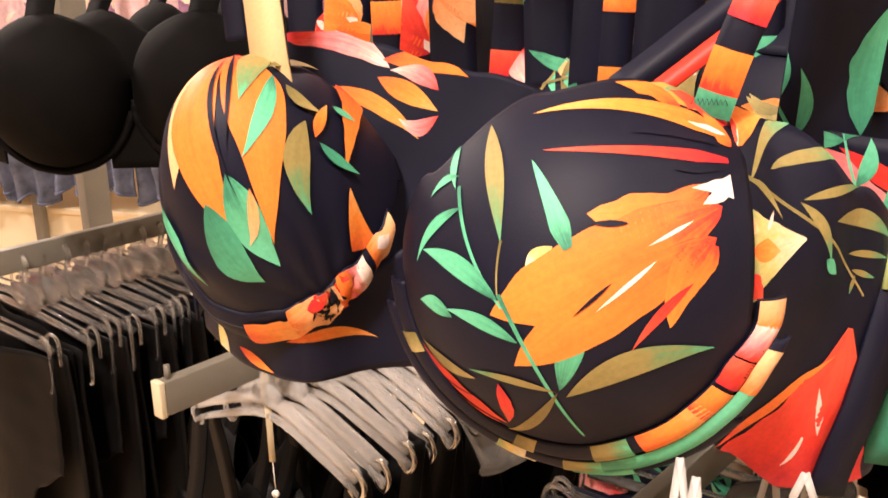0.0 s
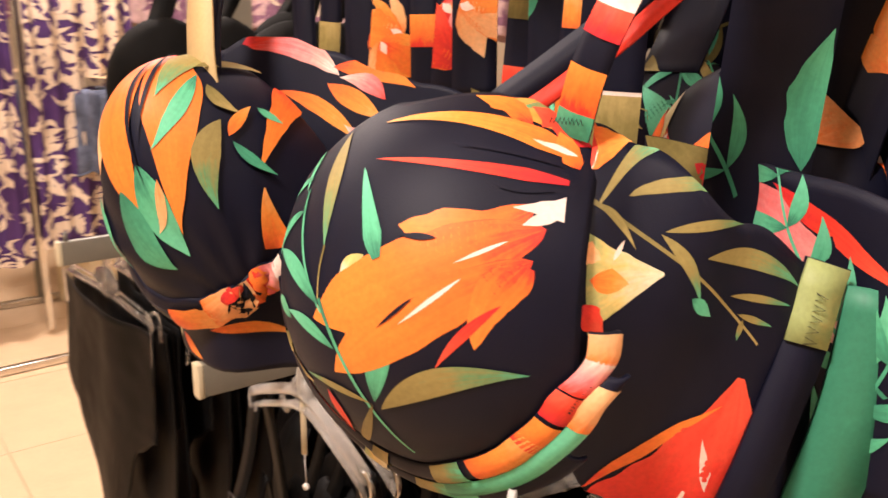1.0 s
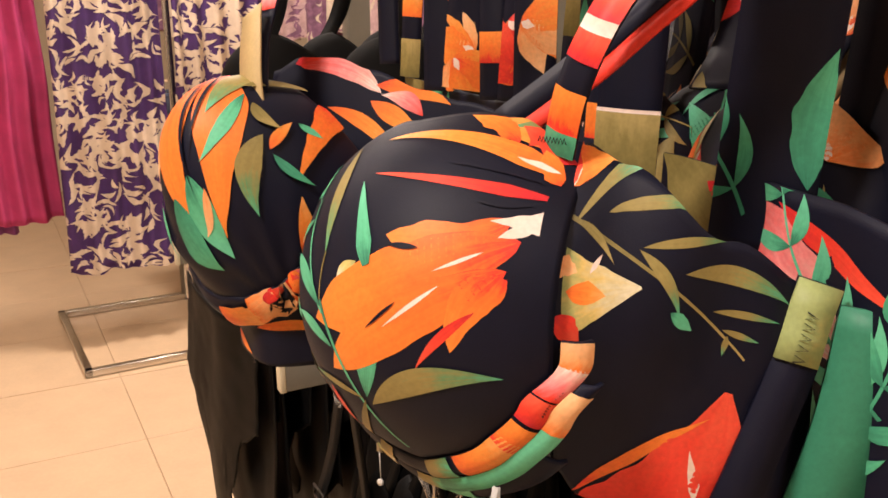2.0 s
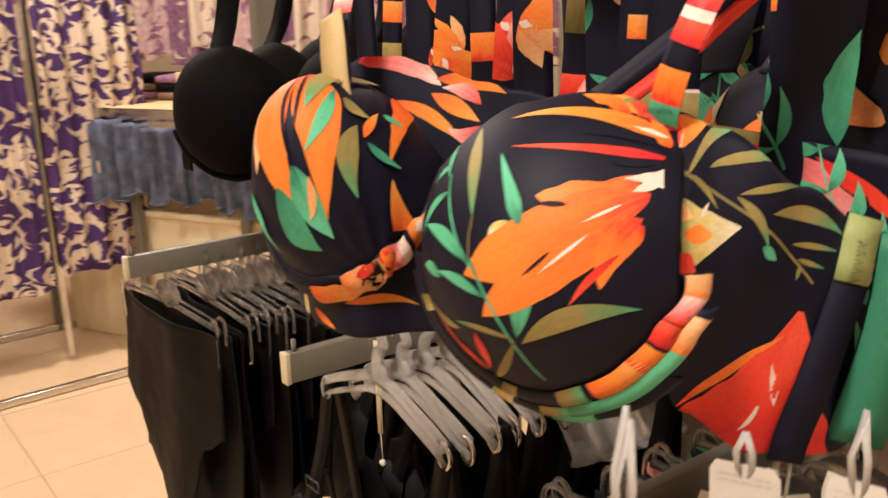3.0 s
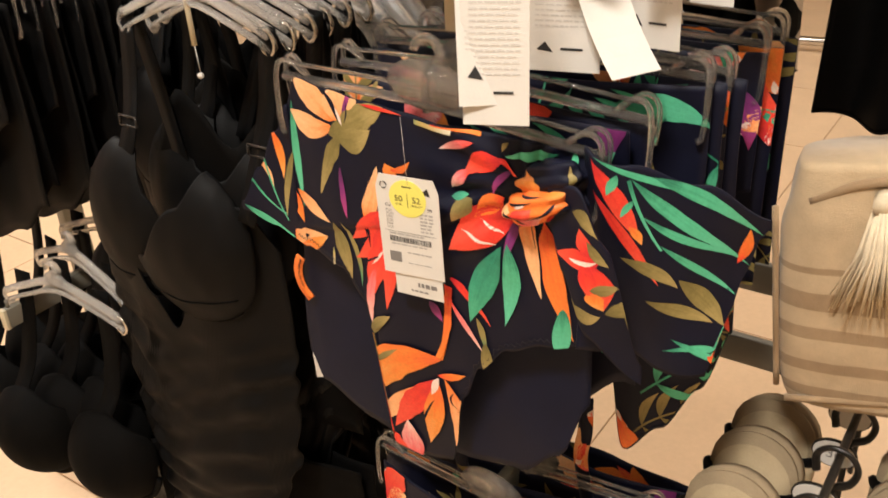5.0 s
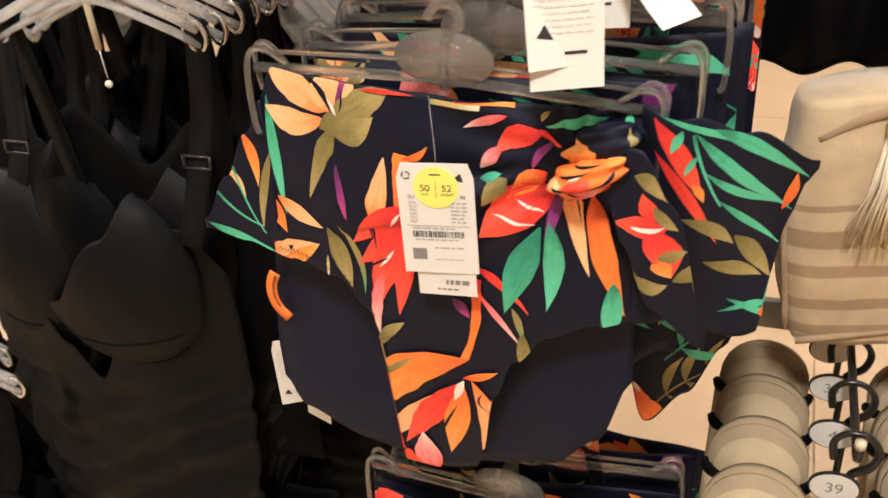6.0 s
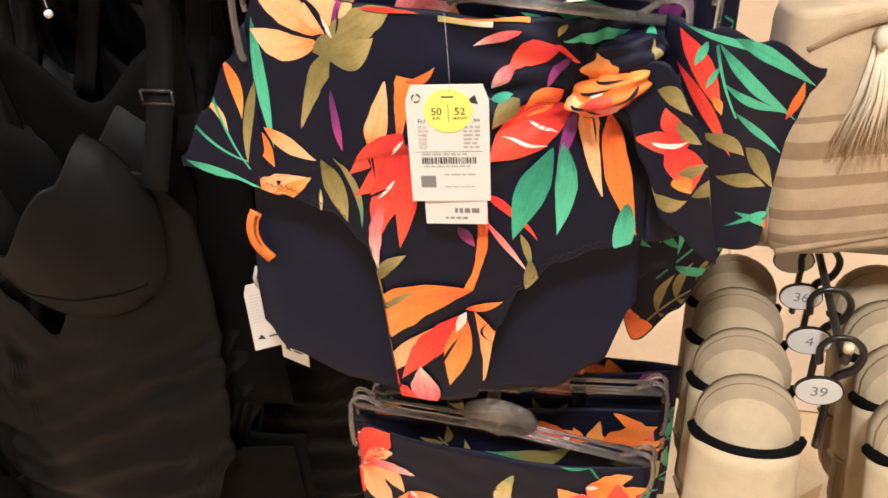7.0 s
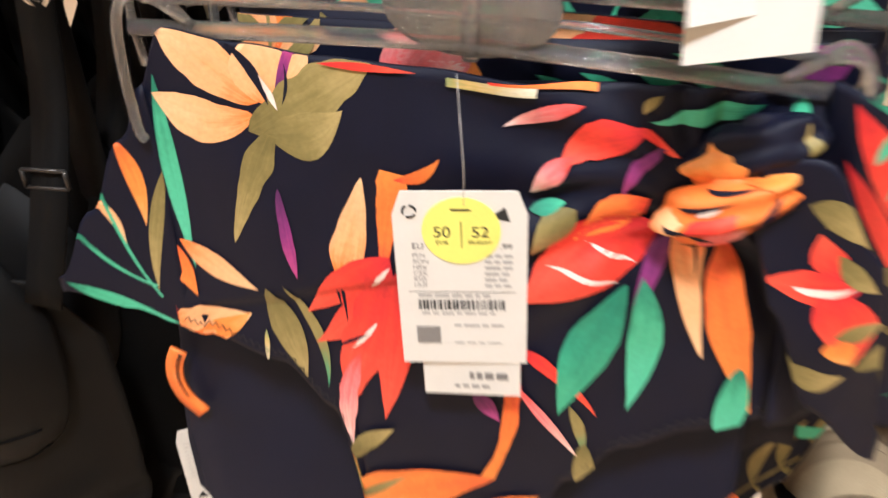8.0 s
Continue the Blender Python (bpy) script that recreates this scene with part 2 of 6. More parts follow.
def disc(bm, c, r, thick, seg=28, ry=None, m=None):
    ry = ry or r
    top = [Vector((c[0] + r * math.cos(2 * math.pi * k / seg), c[1], c[2] + ry * math.sin(2 * math.pi * k / seg))) for k in range(seg)]
    if m is not None:
        top = [m @ v for v in top]
        off = m.to_3x3() @ Vector((0, thick, 0))
    else:
        off = Vector((0, thick, 0))
    a = [bm.verts.new(v) for v in top]
    b = [bm.verts.new(v + off) for v in top]
    bm.faces.new(a)
    bm.faces.new(b[::-1])
    for k in range(seg):
        bm.faces.new((a[k], b[k], b[(k + 1) % seg], a[(k + 1) % seg]))
    return bm


class Sheet:
    """A piece of cloth: f(u, w) gives its place, u runs from u0 to u1 and w from lo(u) to hi(u), in metres of cloth."""

    def __init__(self, f, u0, u1, lo, hi, flip=1.0):
        self.f, self.u0, self.u1, self.lo, self.hi, self.flip, self.count, self.proud, self.ply = f, u0, u1, lo, hi, flip, 0, 0.00016, 0.000014

    def normal(self, u, w):
        h = 0.0015
        n = (self.f(u + h, w) - self.f(u - h, w)).cross(self.f(u, w + h) - self.f(u, w - h))
        return n.normalized() * self.flip if n.length > 1e-12 else Vector((0, -1, 0))

    def cloth(self, bm, nu, nw, thick=0.0012, slot=0):
        front, back = [], []
        for i in range(nu + 1):
            u = self.u0 + (self.u1 - self.u0) * i / nu
            a, b = self.lo(u), self.hi(u)
            fr, bk = [], []
            for j in range(nw + 1):
                w = a + (b - a) * j / nw
                p, n = self.f(u, w), self.normal(u, w)
                fr.append(bm.verts.new(p))
                bk.append(bm.verts.new(p - n * thick))
            front.append(fr)
            back.append(bk)
        out = []
        for i in range(nu):
            for j in range(nw):
                out.append((front[i][j], front[i + 1][j], front[i + 1][j + 1], front[i][j + 1]))
                out.append((back[i][j], back[i][j + 1], back[i + 1][j + 1], back[i + 1][j]))
        for i in range(nu):
            out.append((front[i][0], back[i][0], back[i + 1][0], front[i + 1][0]))
            out.append((front[i][nw], front[i + 1][nw], back[i + 1][nw], back[i][nw]))
        for j in range(nw):
            out.append((front[0][j], front[0][j + 1], back[0][j + 1], back[0][j]))
            out.append((front[nu][j], back[nu][j], back[nu][j + 1], front[nu][j + 1]))
        for q in out:
            if self.flip < 0:
                q = q[::-1]
            bm.faces.new(q).material_index = slot
        return bm

    def leaf(self, bm, u0, w0, u1, w1, width, slot, bend=0.0, shape="leaf", rag=0.0, lift=0.0):
        """One printed leaf from (u0, w0) to its tip (u1, w1), clipped at the cloth's edges."""
        uv = bm.loops.layers.uv.get("leaf") or bm.loops.layers.uv.new("leaf")
        self.count += 1
        off = self.proud + self.ply * min(self.count, 90) + lift
        du, dw = u1 - u0, w1 - w0
        size = math.hypot(du, dw)
        nu_, nw_ = -dw / size, du / size
        n = max(8, min(40, int(size / 0.003)))
        bm.verts.ensure_lookup_table()
        anchor = bm.verts[0] if len(bm.verts) else None
        cols = 10 if width > 0.014 else 4
        cross = [2 * k / cols - 1 for k in range(cols + 1)]
        rows = []
        for i in range(n + 1):
            s = i / n
            if shape == "leaf":
                h = 1.04 * math.sin(math.pi * s ** 0.85) ** 1.05
            elif shape == "petal":
                h = (s ** 0.55) * (1 - s ** 3.2) * 1.35
            elif shape == "drop":
                h = ((1 - s) ** 0.75) * min(1.0, 0.35 + 3.0 * s)
            elif shape == "tri":
                h = 1.0 - 0.97 * s
            elif shape == "fan":
                h = 0.15 + 0.85 * s ** 0.7 if s < 0.93 else 0.8
            elif shape == "stem":
                h = 0.55 + 0.45 * (1 - s)
            else:
                h = 1.0
            k = bend * size * 4 * s * (1 - s)
            cu, cw = u0 + du * s + nu_ * k, w0 + dw * s + nw_ * k
            row = []
            for q in cross:
                hh = h * width / 2
                if rag:
                    hh *= 1 + rag * noise.noise((u0 * 90 + s * 7, w0 * 90 + (3 if q > 0 else -3), 0.3))
                u, w = cu + nu_ * hh * q, cw + nw_ * hh * q
                v = min(max(u, self.u0), self.u1)
                z = min(max(w, self.lo(v)), self.hi(v))
                row.append((bm.verts.new(self.f(v, z) + self.normal(v, z) * off), s, 0.5 + q / 2, u == v and w == z))
            rows.append(row)
        if anchor:
            bm.edges.new((anchor, rows[0][cols // 2][0]))
        for a, b in zip(rows, rows[1:]):
            for k in range(cols):
                quad = [a[k], b[k], b[k + 1], a[k + 1]]
                if self.flip > 0:
                    quad = quad[::-1]
                if (quad[0][0].co - quad[2][0].co).cross(quad[1][0].co - quad[3][0].co).length < 2e-9:
                    continue
                if not any(p[3] for p in quad):
                    continue
                fc = bm.faces.new([p[0] for p in quad])
                fc.material_index = slot
                for lp, p in zip(fc.loops, quad):
                    lp[uv].uv = (p[1], p[2])

    def frond(self, bm, u0, w0, u1, w1, slot, pairs=5, length=0.03, width=0.006, bend=0.1, sides=(1, -1)):
        """A palm frond: a thin stem with narrow leaflets."""
        du, dw = u1 - u0, w1 - w0
        size = math.hypot(du, dw)
        nu_, nw_ = -dw / size, du / size
        self.leaf(bm, u0, w0, u1, w1, 0.0022, slot, bend, "stem")
        for i in range(pairs):
            s = (i + 0.6) / pairs
            k = bend * size * 4 * s * (1 - s)
            cu, cw = u0 + du * s + nu_ * k, w0 + dw * s + nw_ * k
            for sd in sides:
                g = length * (1.1 - 0.5 * s)
                self.leaf(bm, cu, cw, cu + (du / size * 0.75 + nu_ * sd * 0.7) * g, cw + (dw / size * 0.75 + nw_ * sd * 0.7) * g, width, slot, 0.12 * sd)

    def scatter(self, bm, seed, n, size=1.35, flowers=0.4):
        """The print where no single flower is placed: flowers, fronds and single leaves at random."""
        rnd = random.Random(seed)
        for _ in range(n):
            u = rnd.uniform(self.u0, self.u1)
            w = rnd.uniform(self.lo(u), self.hi(u))
            a, kind = rnd.uniform(0, 6.28), rnd.random()
            if kind < flowers:
                hue = rnd.choice([(1, 2, 4), (3, 4, 5), (4, 5, 1), (2, 1, 3)])
                for k in range(rnd.randint(3, 5)):
                    b = a + (k - 2) * rnd.uniform(0.3, 0.5)
                    g = rnd.uniform(0.03, 0.06) * size
                    self.leaf(bm, u, w, u + math.cos(b) * g, w + math.sin(b) * g, g * rnd.uniform(0.26, 0.5), rnd.choice(hue), rnd.uniform(-0.12, 0.12), rnd.choice(["leaf", "petal"]), 0.3)
                self.leaf(bm, u, w, u + math.cos(a) * 0.012, w + math.sin(a) * 0.012, 0.006, 6, 0, "leaf", 0.5)
            elif kind < 0.66:
                g = rnd.uniform(0.05, 0.09) * size
                self.frond(bm, u, w, u + math.cos(a) * g, w + math.sin(a) * g, rnd.choice([7, 8, 9]), 4, 0.03 * size, 0.006 * size, rnd.uniform(-0.15, 0.15))
            else:
                g = rnd.uniform(0.03, 0.07) * size
                self.leaf(bm, u, w, u + math.cos(a) * g, w + math.sin(a) * g, g * rnd.uniform(0.15, 0.35), rnd.choice([7, 8, 9, 10, 11, 2, 12, 3]), rnd.uniform(-0.2, 0.2), "leaf", 0.2)


def stitches(bm, pts, size=0.0022, thick=0.00035):
    """A zigzag seam along the points."""
    pts = [Vector(p) for p in pts]
    zig = []
    for i, p in enumerate(pts):
        d = (pts[min(i + 1, len(pts) - 1)] - pts[max(i - 1, 0)]).normalized()
        zig.append(p + d.cross(Vector((0, 1, 0))) * size * (1 if i % 2 else -1))
    return tube(bm, zig, thick, 4)


def wave(u, w, amp, k=60.0, seed=0.0):
    return amp * noise.noise((u * k + seed, w * k * 0.6 - seed, seed * 1.7))


RACK = pose(-0.245, 0.69, 0, 0, 0, -40)


def on_rack(a, b, z, rz=0, rx=0, ry=0):
    """A place by the rack: a along its front, b into its depth."""
    return RACK @ pose(a, b, z, rx, ry, rz)

# ---- the room ----
def plane_box(name, c, s, mat, label, category):
    ob = new(name, mesh_from(name, boxed((0, 0, 0), s), mat, False))
    ob.matrix_world = pose(*c)
    return tagged(ob, label, category, kind="structure")


floor = plane_box("floor", (-0.5, 1.5, -0.03), (9.6, 9.6, 0.05), "grout", "warm beige tiled shop floor with pale joints", "floor")
plane_box("ceiling", (-0.5, 1.5, 3.05), (9.6, 9.6, 0.1), "ceiling_paint", "plain off-white shop ceiling", "ceiling")
for wname, c, s in (("wall_north", (-0.5, 6.35, 1.5), (9.6, 0.1, 3.1)), ("wall_south", (-0.5, -3.35, 1.5), (9.6, 0.1, 3.1)),
                    ("wall_west", (-5.35, 1.5, 1.5), (0.1, 9.8, 3.1)), ("wall_east", (4.35, 1.5, 1.5), (0.1, 9.8, 3.1))):
    plane_box(wname, c, s, "wall_paint", "cream painted shop wall", "wall")
for lx, ly, lw in LAMPS:
    fx = thing("ceiling_light", pose(lx, ly, 2.97), "square warm-white ceiling light panel", "ceiling light", "ceiling lights")
    bm = bmesh.new()
    for sx, sy in ((1, 0), (-1, 0), (0, 1), (0, -1)):
        box(bm, (sx * 0.2, sy * 0.2, 0.0), (0.02 if sx else 0.42, 0.02 if sy else 0.38, 0.05), 0.003)
    part("frame", bm, "ceiling_paint", fx)
    part("diffuser", boxed((0, 0, 0.012), (0.37, 0.37, 0.01)), "lamp_glow", fx, "glowing diffuser")

# ---- the display rack ----
def arm(a, z, length=0.42, label="grey painted metal display arm with a cream end cap", b0=0.0, size=(0.012, 0.032), cap="cap_cream"):
    t = thing("display_rail", on_rack(a, b0, z), label, "display arm", "display arms")
    part("bar", boxed((0, length / 2 + 0.004, -size[1] / 2), (size[0], length, size[1]), 0.0015), "rack_paint", t)
    part("end_cap", boxed((0, 0.002, -size[1] / 2), (size[0] + 0.001, 0.006, size[1] + 0.001), 0.001), cap, t, "cream plastic end cap")
    bm = bmesh.new()
    tube(bm, [(0, 0.012, -0.002), (0, 0.012, 0.012)], 0.0028, 8)
    part("stop_pin", bm, "rack_paint", t)
    part("bracket", boxed((0, length, -size[1] / 2), (0.03, 0.012, 0.07), 0.002), "rack_paint", t)
    return t


frame_rack = thing("display_rack", on_rack(0, 0.44, 0), "grey painted metal display rack carrying garment arms", "display rack")
for a in (-0.95, -0.22, 0.17, 0.9, 1.5):
    part("post", boxed((a, 0.03, 0.9), (0.03, 0.05, 1.8), 0.003), "rack_paint", frame_rack)
for z, x0, x1 in ((0.60, 0.19, 1.5), (0.71, 0.19, 1.5), (1.66, -0.95, 1.5)):
    part("cross_rail", boxed(((x0 + x1) / 2, 0.0, z), (x1 - x0, 0.012, 0.04), 0.002), "rack_paint", frame_rack)
part("base", boxed((0.27, 0.03, 0.06), (2.5, 0.34, 0.1), 0.004), "wood", frame_rack)

ARM_Z = 1.13
for a, b in ((-0.488, 0.0), (0.0, 0.0), (0.40, 0.045)):
    arm(a, ARM_Z, 0.42 - b, b0=b)
for a in (-0.25, 0.345):
    arm(a, 1.64, 0.44, b0=-0.02)
arm(-0.40, 0.60, 0.43)
arm(0.415, 0.605, 0.38, b0=0.05)


# ---- hangers ----
def hook_path(h, r=0.013):
    """From the hanger's middle up and over the arm."""
    return smooth_path([(0, 0, 0), (0, 0, h * 0.45), (0.004, 0, h * 0.7), (0.012, 0, h - r * 0.6), (0.006, 0, h + r * 0.25), (-0.006, 0, h + r * 0.2), (-0.012, 0, h - r * 0.5)], 5)


def clip_hanger(m, half=0.145, h=0.1, material="clear_plastic", group="clear hangers"):
    """A clear bar hanger with a pad under its hook and a pinch clip at either end."""
    t = thing("clip_hanger", m, "clear plastic clip hanger hung on a grey arm", "hanger", group)
    bm = bmesh.new()
    tube(bm, [(-half, 0, 0), (-half * 0.5, 0, 0.004), (0, 0, 0.007), (half * 0.5, 0, 0.004), (half, 0, 0)], 0.0042, 8, 0.7)
    tube(bm, [(-half * 0.95, 0, 0.013), (-half * 0.3, 0, 0.018), (half * 0.3, 0, 0.018), (half * 0.95, 0, 0.013)], 0.002, 6)
    part("bar", bm, material, t)
    bm = bmesh.new()
    disc(bm, (0, -0.003, 0.022), 0.036, 0.006, 24, 0.02)
    tube(bm, hook_path(h), 0.0038, 8)
    part("hook", bm, material, t)
    for sx in (-1, 1):
        bm = bmesh.new()
        x = sx * half
        tube(bm, smooth_path([(x - sx * 0.03, 0, 0.003), (x - sx * 0.012, -0.004, 0.016), (x, -0.006, 0.012), (x + sx * 0.003, -0.007, -0.01), (x + sx * 0.001, -0.007, -0.045), (x - sx * 0.003, -0.008, -0.05)], 4), 0.0024, 6)
        tube(bm, smooth_path([(x - sx * 0.028, 0.002, 0.002), (x - sx * 0.01, 0.004, 0.018), (x + sx * 0.002, 0.006, 0.01), (x, 0.007, -0.02)], 4), 0.0022, 6)
        part("clip", bm, material, t)
    return t


def shoulder_hanger(m, half=0.15, h=0.1, group="milky hangers"):
    """A milky plastic hanger with sloping arms, a round pad and hooked tips."""
    t = thing("shoulder_hanger", m, "milky translucent plastic hanger on a grey arm", "hanger", group)
    bm = bmesh.new()
    for dz, r in ((0, 0.0065), (-0.016, 0.004)):
        tube(bm, smooth_path([(-half, 0, -0.035 + dz), (-half * 0.6, 0, -0.016 + dz), (0, 0, 0.004 + dz), (half * 0.6, 0, -0.016 + dz), (half, 0, -0.035 + dz)], 4), r, 8, 0.6)
    part("shoulder", bm, "milky_plastic", t)
    bm = bmesh.new()
    disc(bm, (0, -0.003, 0.008), 0.018, 0.006, 22, 0.012)
    tube(bm, hook_path(h, 0.015), [0.0075 - 0.00012 * k for k in range(31)], 8, 0.55)
    part("hook", bm, "milky_plastic", t)
    for sx in (-1, 1):
        bm = bmesh.new()
        x = sx * half
        tube(bm, smooth_path([(x - sx * 0.012, 0, -0.03), (x, 0, -0.032), (x + sx * 0.006, 0, -0.045), (x - sx * 0.002, 0, -0.058), (x - sx * 0.012, 0, -0.05)], 4), 0.0028, 6)
        part("tip", bm, "steel" if sx > 0 else "milky_plastic", t, "wire loop" if sx > 0 else "")
    return t


# ---- swim tops ----
def dome(c, r, R=0.09, amp=0.0, seed=0.0, lean=0.0):
    """A moulded cup: the cloth laid over a rounded form with middle c and half sizes r, which leans forward towards its top."""
    c = Vector(c)

    def f(u, w):
        d = math.hypot(u, w)
        t = d / R
        s = math.sin(t) / d if d > 1e-9 else 1 / R
        n = Vector((u * s, -math.cos(t), w * s))
        k = 1 + (wave(u, w, amp, 45, seed) if amp else 0)
        return c + Vector((n.x * r[0], n.y * r[1] - lean * n.z * r[2], n.z * r[2])) * k
    return f


def along(path, z0=0.0, amp=0.0, seed=0.0):
    """Upright cloth that follows a plan path; u is the length along it, w the height."""
    pts = smooth_path([(x, y, 0) for x, y in path], 10)
    ls = [0.0]
    for a, b in zip(pts, pts[1:]):
        ls.append(ls[-1] + (b - a).length)

    def f(u, w):
        u = min(max(u, -0.01), ls[-1] + 0.01)
        k = 0
        while k < len(ls) - 2 and ls[k + 1] < u:
            k += 1
        t = (u - ls[k]) / max(1e-9, ls[k + 1] - ls[k])
        p = pts[k].lerp(pts[k + 1], t)
        q = (pts[k + 1] - pts[k]).normalized()
        return Vector((p.x, p.y, z0 + w)) + Vector((q.y, -q.x, 0)) * (wave(u, w, amp, 35, seed) if amp else 0)
    return f, ls[-1]


def strip(bm, pts, width, face, thick=0.0016, slot=0):
    """A flat strap through the points, its flat side towards face."""
    pts = [Vector(p) for p in pts]
    face = Vector(face).normalized()
    rings = []
    for i, p in enumerate(pts):
        d = (pts[min(i + 1, len(pts) - 1)] - pts[max(i - 1, 0)]).normalized()
        s = d.cross(face).normalized()
        n = s.cross(d).normalized()
        rings.append([bm.verts.new(p + s * x * width / 2 + n * y * thick / 2) for x, y in ((-1, 1), (1, 1), (1, -1), (-1, -1))])
    for a, b in zip(rings, rings[1:]):
        for k in range(4):
            bm.faces.new((a[k], a[(k + 1) % 4], b[(k + 1) % 4], b[k])).material_index = slot
    bm.faces.new(rings[0][::-1]).material_index = slot
    bm.faces.new(rings[-1]).material_index = slot
    return bm


def print_strap(pts, width, face, seed, n=7, runs=()):
    """A printed strap of cloth along the points."""
    pts = [Vector(p) for p in pts]
    face = Vector(face).normalized()
    ls = [0.0]
    for a, b in zip(pts, pts[1:]):
        ls.append(ls[-1] + (b - a).length)

    def f(u, w):
        k = 0
        while k < len(ls) - 2 and ls[k + 1] < w:
            k += 1
        t = (w - ls[k]) / max(1e-9, ls[k + 1] - ls[k])
        d = (pts[k + 1] - pts[k]).normalized()
        return pts[k] + (pts[k + 1] - pts[k]) * t - d.cross(-face).normalized() * u + face * 0.0012 * math.cos(u / width * 5)
    s = Sheet(f, -width / 2, width / 2, const(0.0), const(ls[-1]))
    if s.normal(0, ls[-1] / 2).dot(face) < 0:
        s.flip = -1.0
    bm = bmesh.new()
    bm.loops.layers.uv.new("leaf")
    s.cloth(bm, 4, len(pts) * 2, 0.0016)
    if not runs:
        s.scatter(bm, seed, n, 1.1)
    for w0, w1, sl in runs:
        s.leaf(bm, 0.0, w0, 0.0, w1, width * 1.02, sl, 0.0, "bar", 0.0, 0.0003)
    return bm


def rim(cup, radius, a0, a1, n=40, out=0.003, drop=0.0):
    """Points along a cup's lower rim; radius(angle from straight down) in cloth metres."""
    pts = []
    for i in range(n + 1):
        a = a0 + (a1 - a0) * i / n
        r = radius(a) + drop
        u, w = r * math.sin(a), -r * math.cos(a)
        pts.append(cup.f(u, w) + cup.normal(u, w) * out)
    return pts


def rim_band(cup, rad, a0, a1, drop, width, out, runs):
    """A flat padded casing along a cup's rim, printed in runs (from, to, slot) given as shares of its length."""
    L = 0.1 * (a1 - a0)

    def f(u, w):
        a = a0 + (a1 - a0) * u / L
        r = rad(a) + drop + w
        x, z = r * math.sin(a), -r * math.cos(a)
        return cup.f(x, z) + cup.normal(x, z) * (out + 0.4 * w + 0.0022 * math.sin(math.pi * min(1, max(0, w / width))))
    s = Sheet(f, 0.0, L, const(0.0), const(width))
    s.flip = -1.0 if s.normal(L / 2, width / 2).dot(cup.normal(rad(0) * math.sin((a0 + a1) / 2), -rad(0) * math.cos((a0 + a1) / 2))) < 0 else 1.0
    bm = bmesh.new()
    s.cloth(bm, 110, 8, 0.002)
    for p, q, sl in runs:
        s.leaf(bm, L * p, width * 0.36, L * q, width * 0.64, width * 1.5, sl, 0.0, "bar", 0.0, 0.0006)
    return bm


def casing(bm, cup, half, w0, r, n=30):
    return tube(bm, rim(cup, const(w0), -half, half, n, r * 0.6), r, 8)


TOP = pose(-0.005, 0.44, 1.33, 0, 0, -22)
R_CUP, L_CUP = ((0.085, -0.005, 0.0), (0.088, 0.092, 0.088)), ((-0.0806, 0.0325, -0.0299), (0.0629, 0.0915, 0.1203))
top = thing("bikini_bra", TOP, "padded navy bikini top with orange, green and red tropical leaf print", "bikini top", "printed bikini tops")

LIM = 0.132
r_rad = curve_at([(-1.5, 0.091), (-0.86, 0.086), (-0.3, 0.088), (0.07, 0.085), (0.45, 0.080), (0.86, 0.083), (1.22, 0.088), (1.5, 0.101)])
L_RIM = curve_at([(-0.11, 0.075), (-0.07, 0.035), (-0.045, 0.008), (-0.018, -0.004), (0.006, -0.006), (0.033, -0.004), (0.059, 0.0016), (0.086, 0.013), (0.108, 0.028), (0.125, 0.045), (0.14, 0.07)])


def under(rad):
    """The rim's height below a cup's middle for each u."""
    return curve_at([(rad(a) * math.sin(a), -rad(a) * math.cos(a)) for a in (-1.54 + 0.077 * k for k in range(41))])


neck_r = curve_at([(-0.14, 0.02), (-0.075, 0.055), (-0.02, 0.104), (0.03, 0.122), (0.06, 0.125), (0.09, 0.125)])
right = Sheet(dome(*R_CUP), -0.128, 0.094, under(r_rad), lambda u: min(neck_r(u), math.sqrt(max(0, LIM ** 2 - u * u))))
bm = bmesh.new()
right.cloth(bm, 64, 56, 0.002)
right.leaf(bm, 0.0097, -0.0308, 0.0097, 0.0323, 0.0124, 7, -0.08, "leaf", 0)
right.leaf(bm, 0.0054, 0.0309, -0.0041, 0.0174, 0.0073, 11, -0.1, "leaf", 0)
right.leaf(bm, 0.0695, 0.0586, 0.0174, 0.0443, 0.0224, 1, 0.12, "petal", 0.25)
right.leaf(bm, 0.0751, 0.0495, -0.0190, 0.0001, 0.0421, 1, -0, "petal", 0.22)
right.leaf(bm, 0.0720, 0.0357, -0.0088, -0.0211, 0.0281, 1, -0.04, "petal", 0.2)
right.leaf(bm, 0.0692, 0.0334, 0.0530, -0.0013, 0.0242, 1, -0.1, "drop", 0.2)
right.leaf(bm, 0.0620, 0.0172, 0.0381, -0.0102, 0.0043, 4, -0.05, "leaf", 0)
right.leaf(bm, 0.0814, 0.0593, 0.0602, 0.0575, 0.0112, 6, -0, "tri", 0.2)
right.leaf(bm, 0.0803, 0.0558, 0.0651, 0.0501, 0.0056, 6, -0.05, "leaf", 0.2)
right.leaf(bm, 0.0611, 0.0432, 0.0421, 0.0325, 0.0017, 6, -0, "leaf", 0)
right.leaf(bm, 0.0462, 0.0271, 0.0235, 0.0063, 0.0019, 6, -0, "leaf", 0)
right.leaf(bm, 0.0807, 0.0727, -0.0061, 0.0696, 0.0077, 4, -0.02, "drop", 0)
right.leaf(bm, 0.0836, 0.0873, -0.0169, 0.0885, 0.0158, 2, -0.1, "drop", 0)
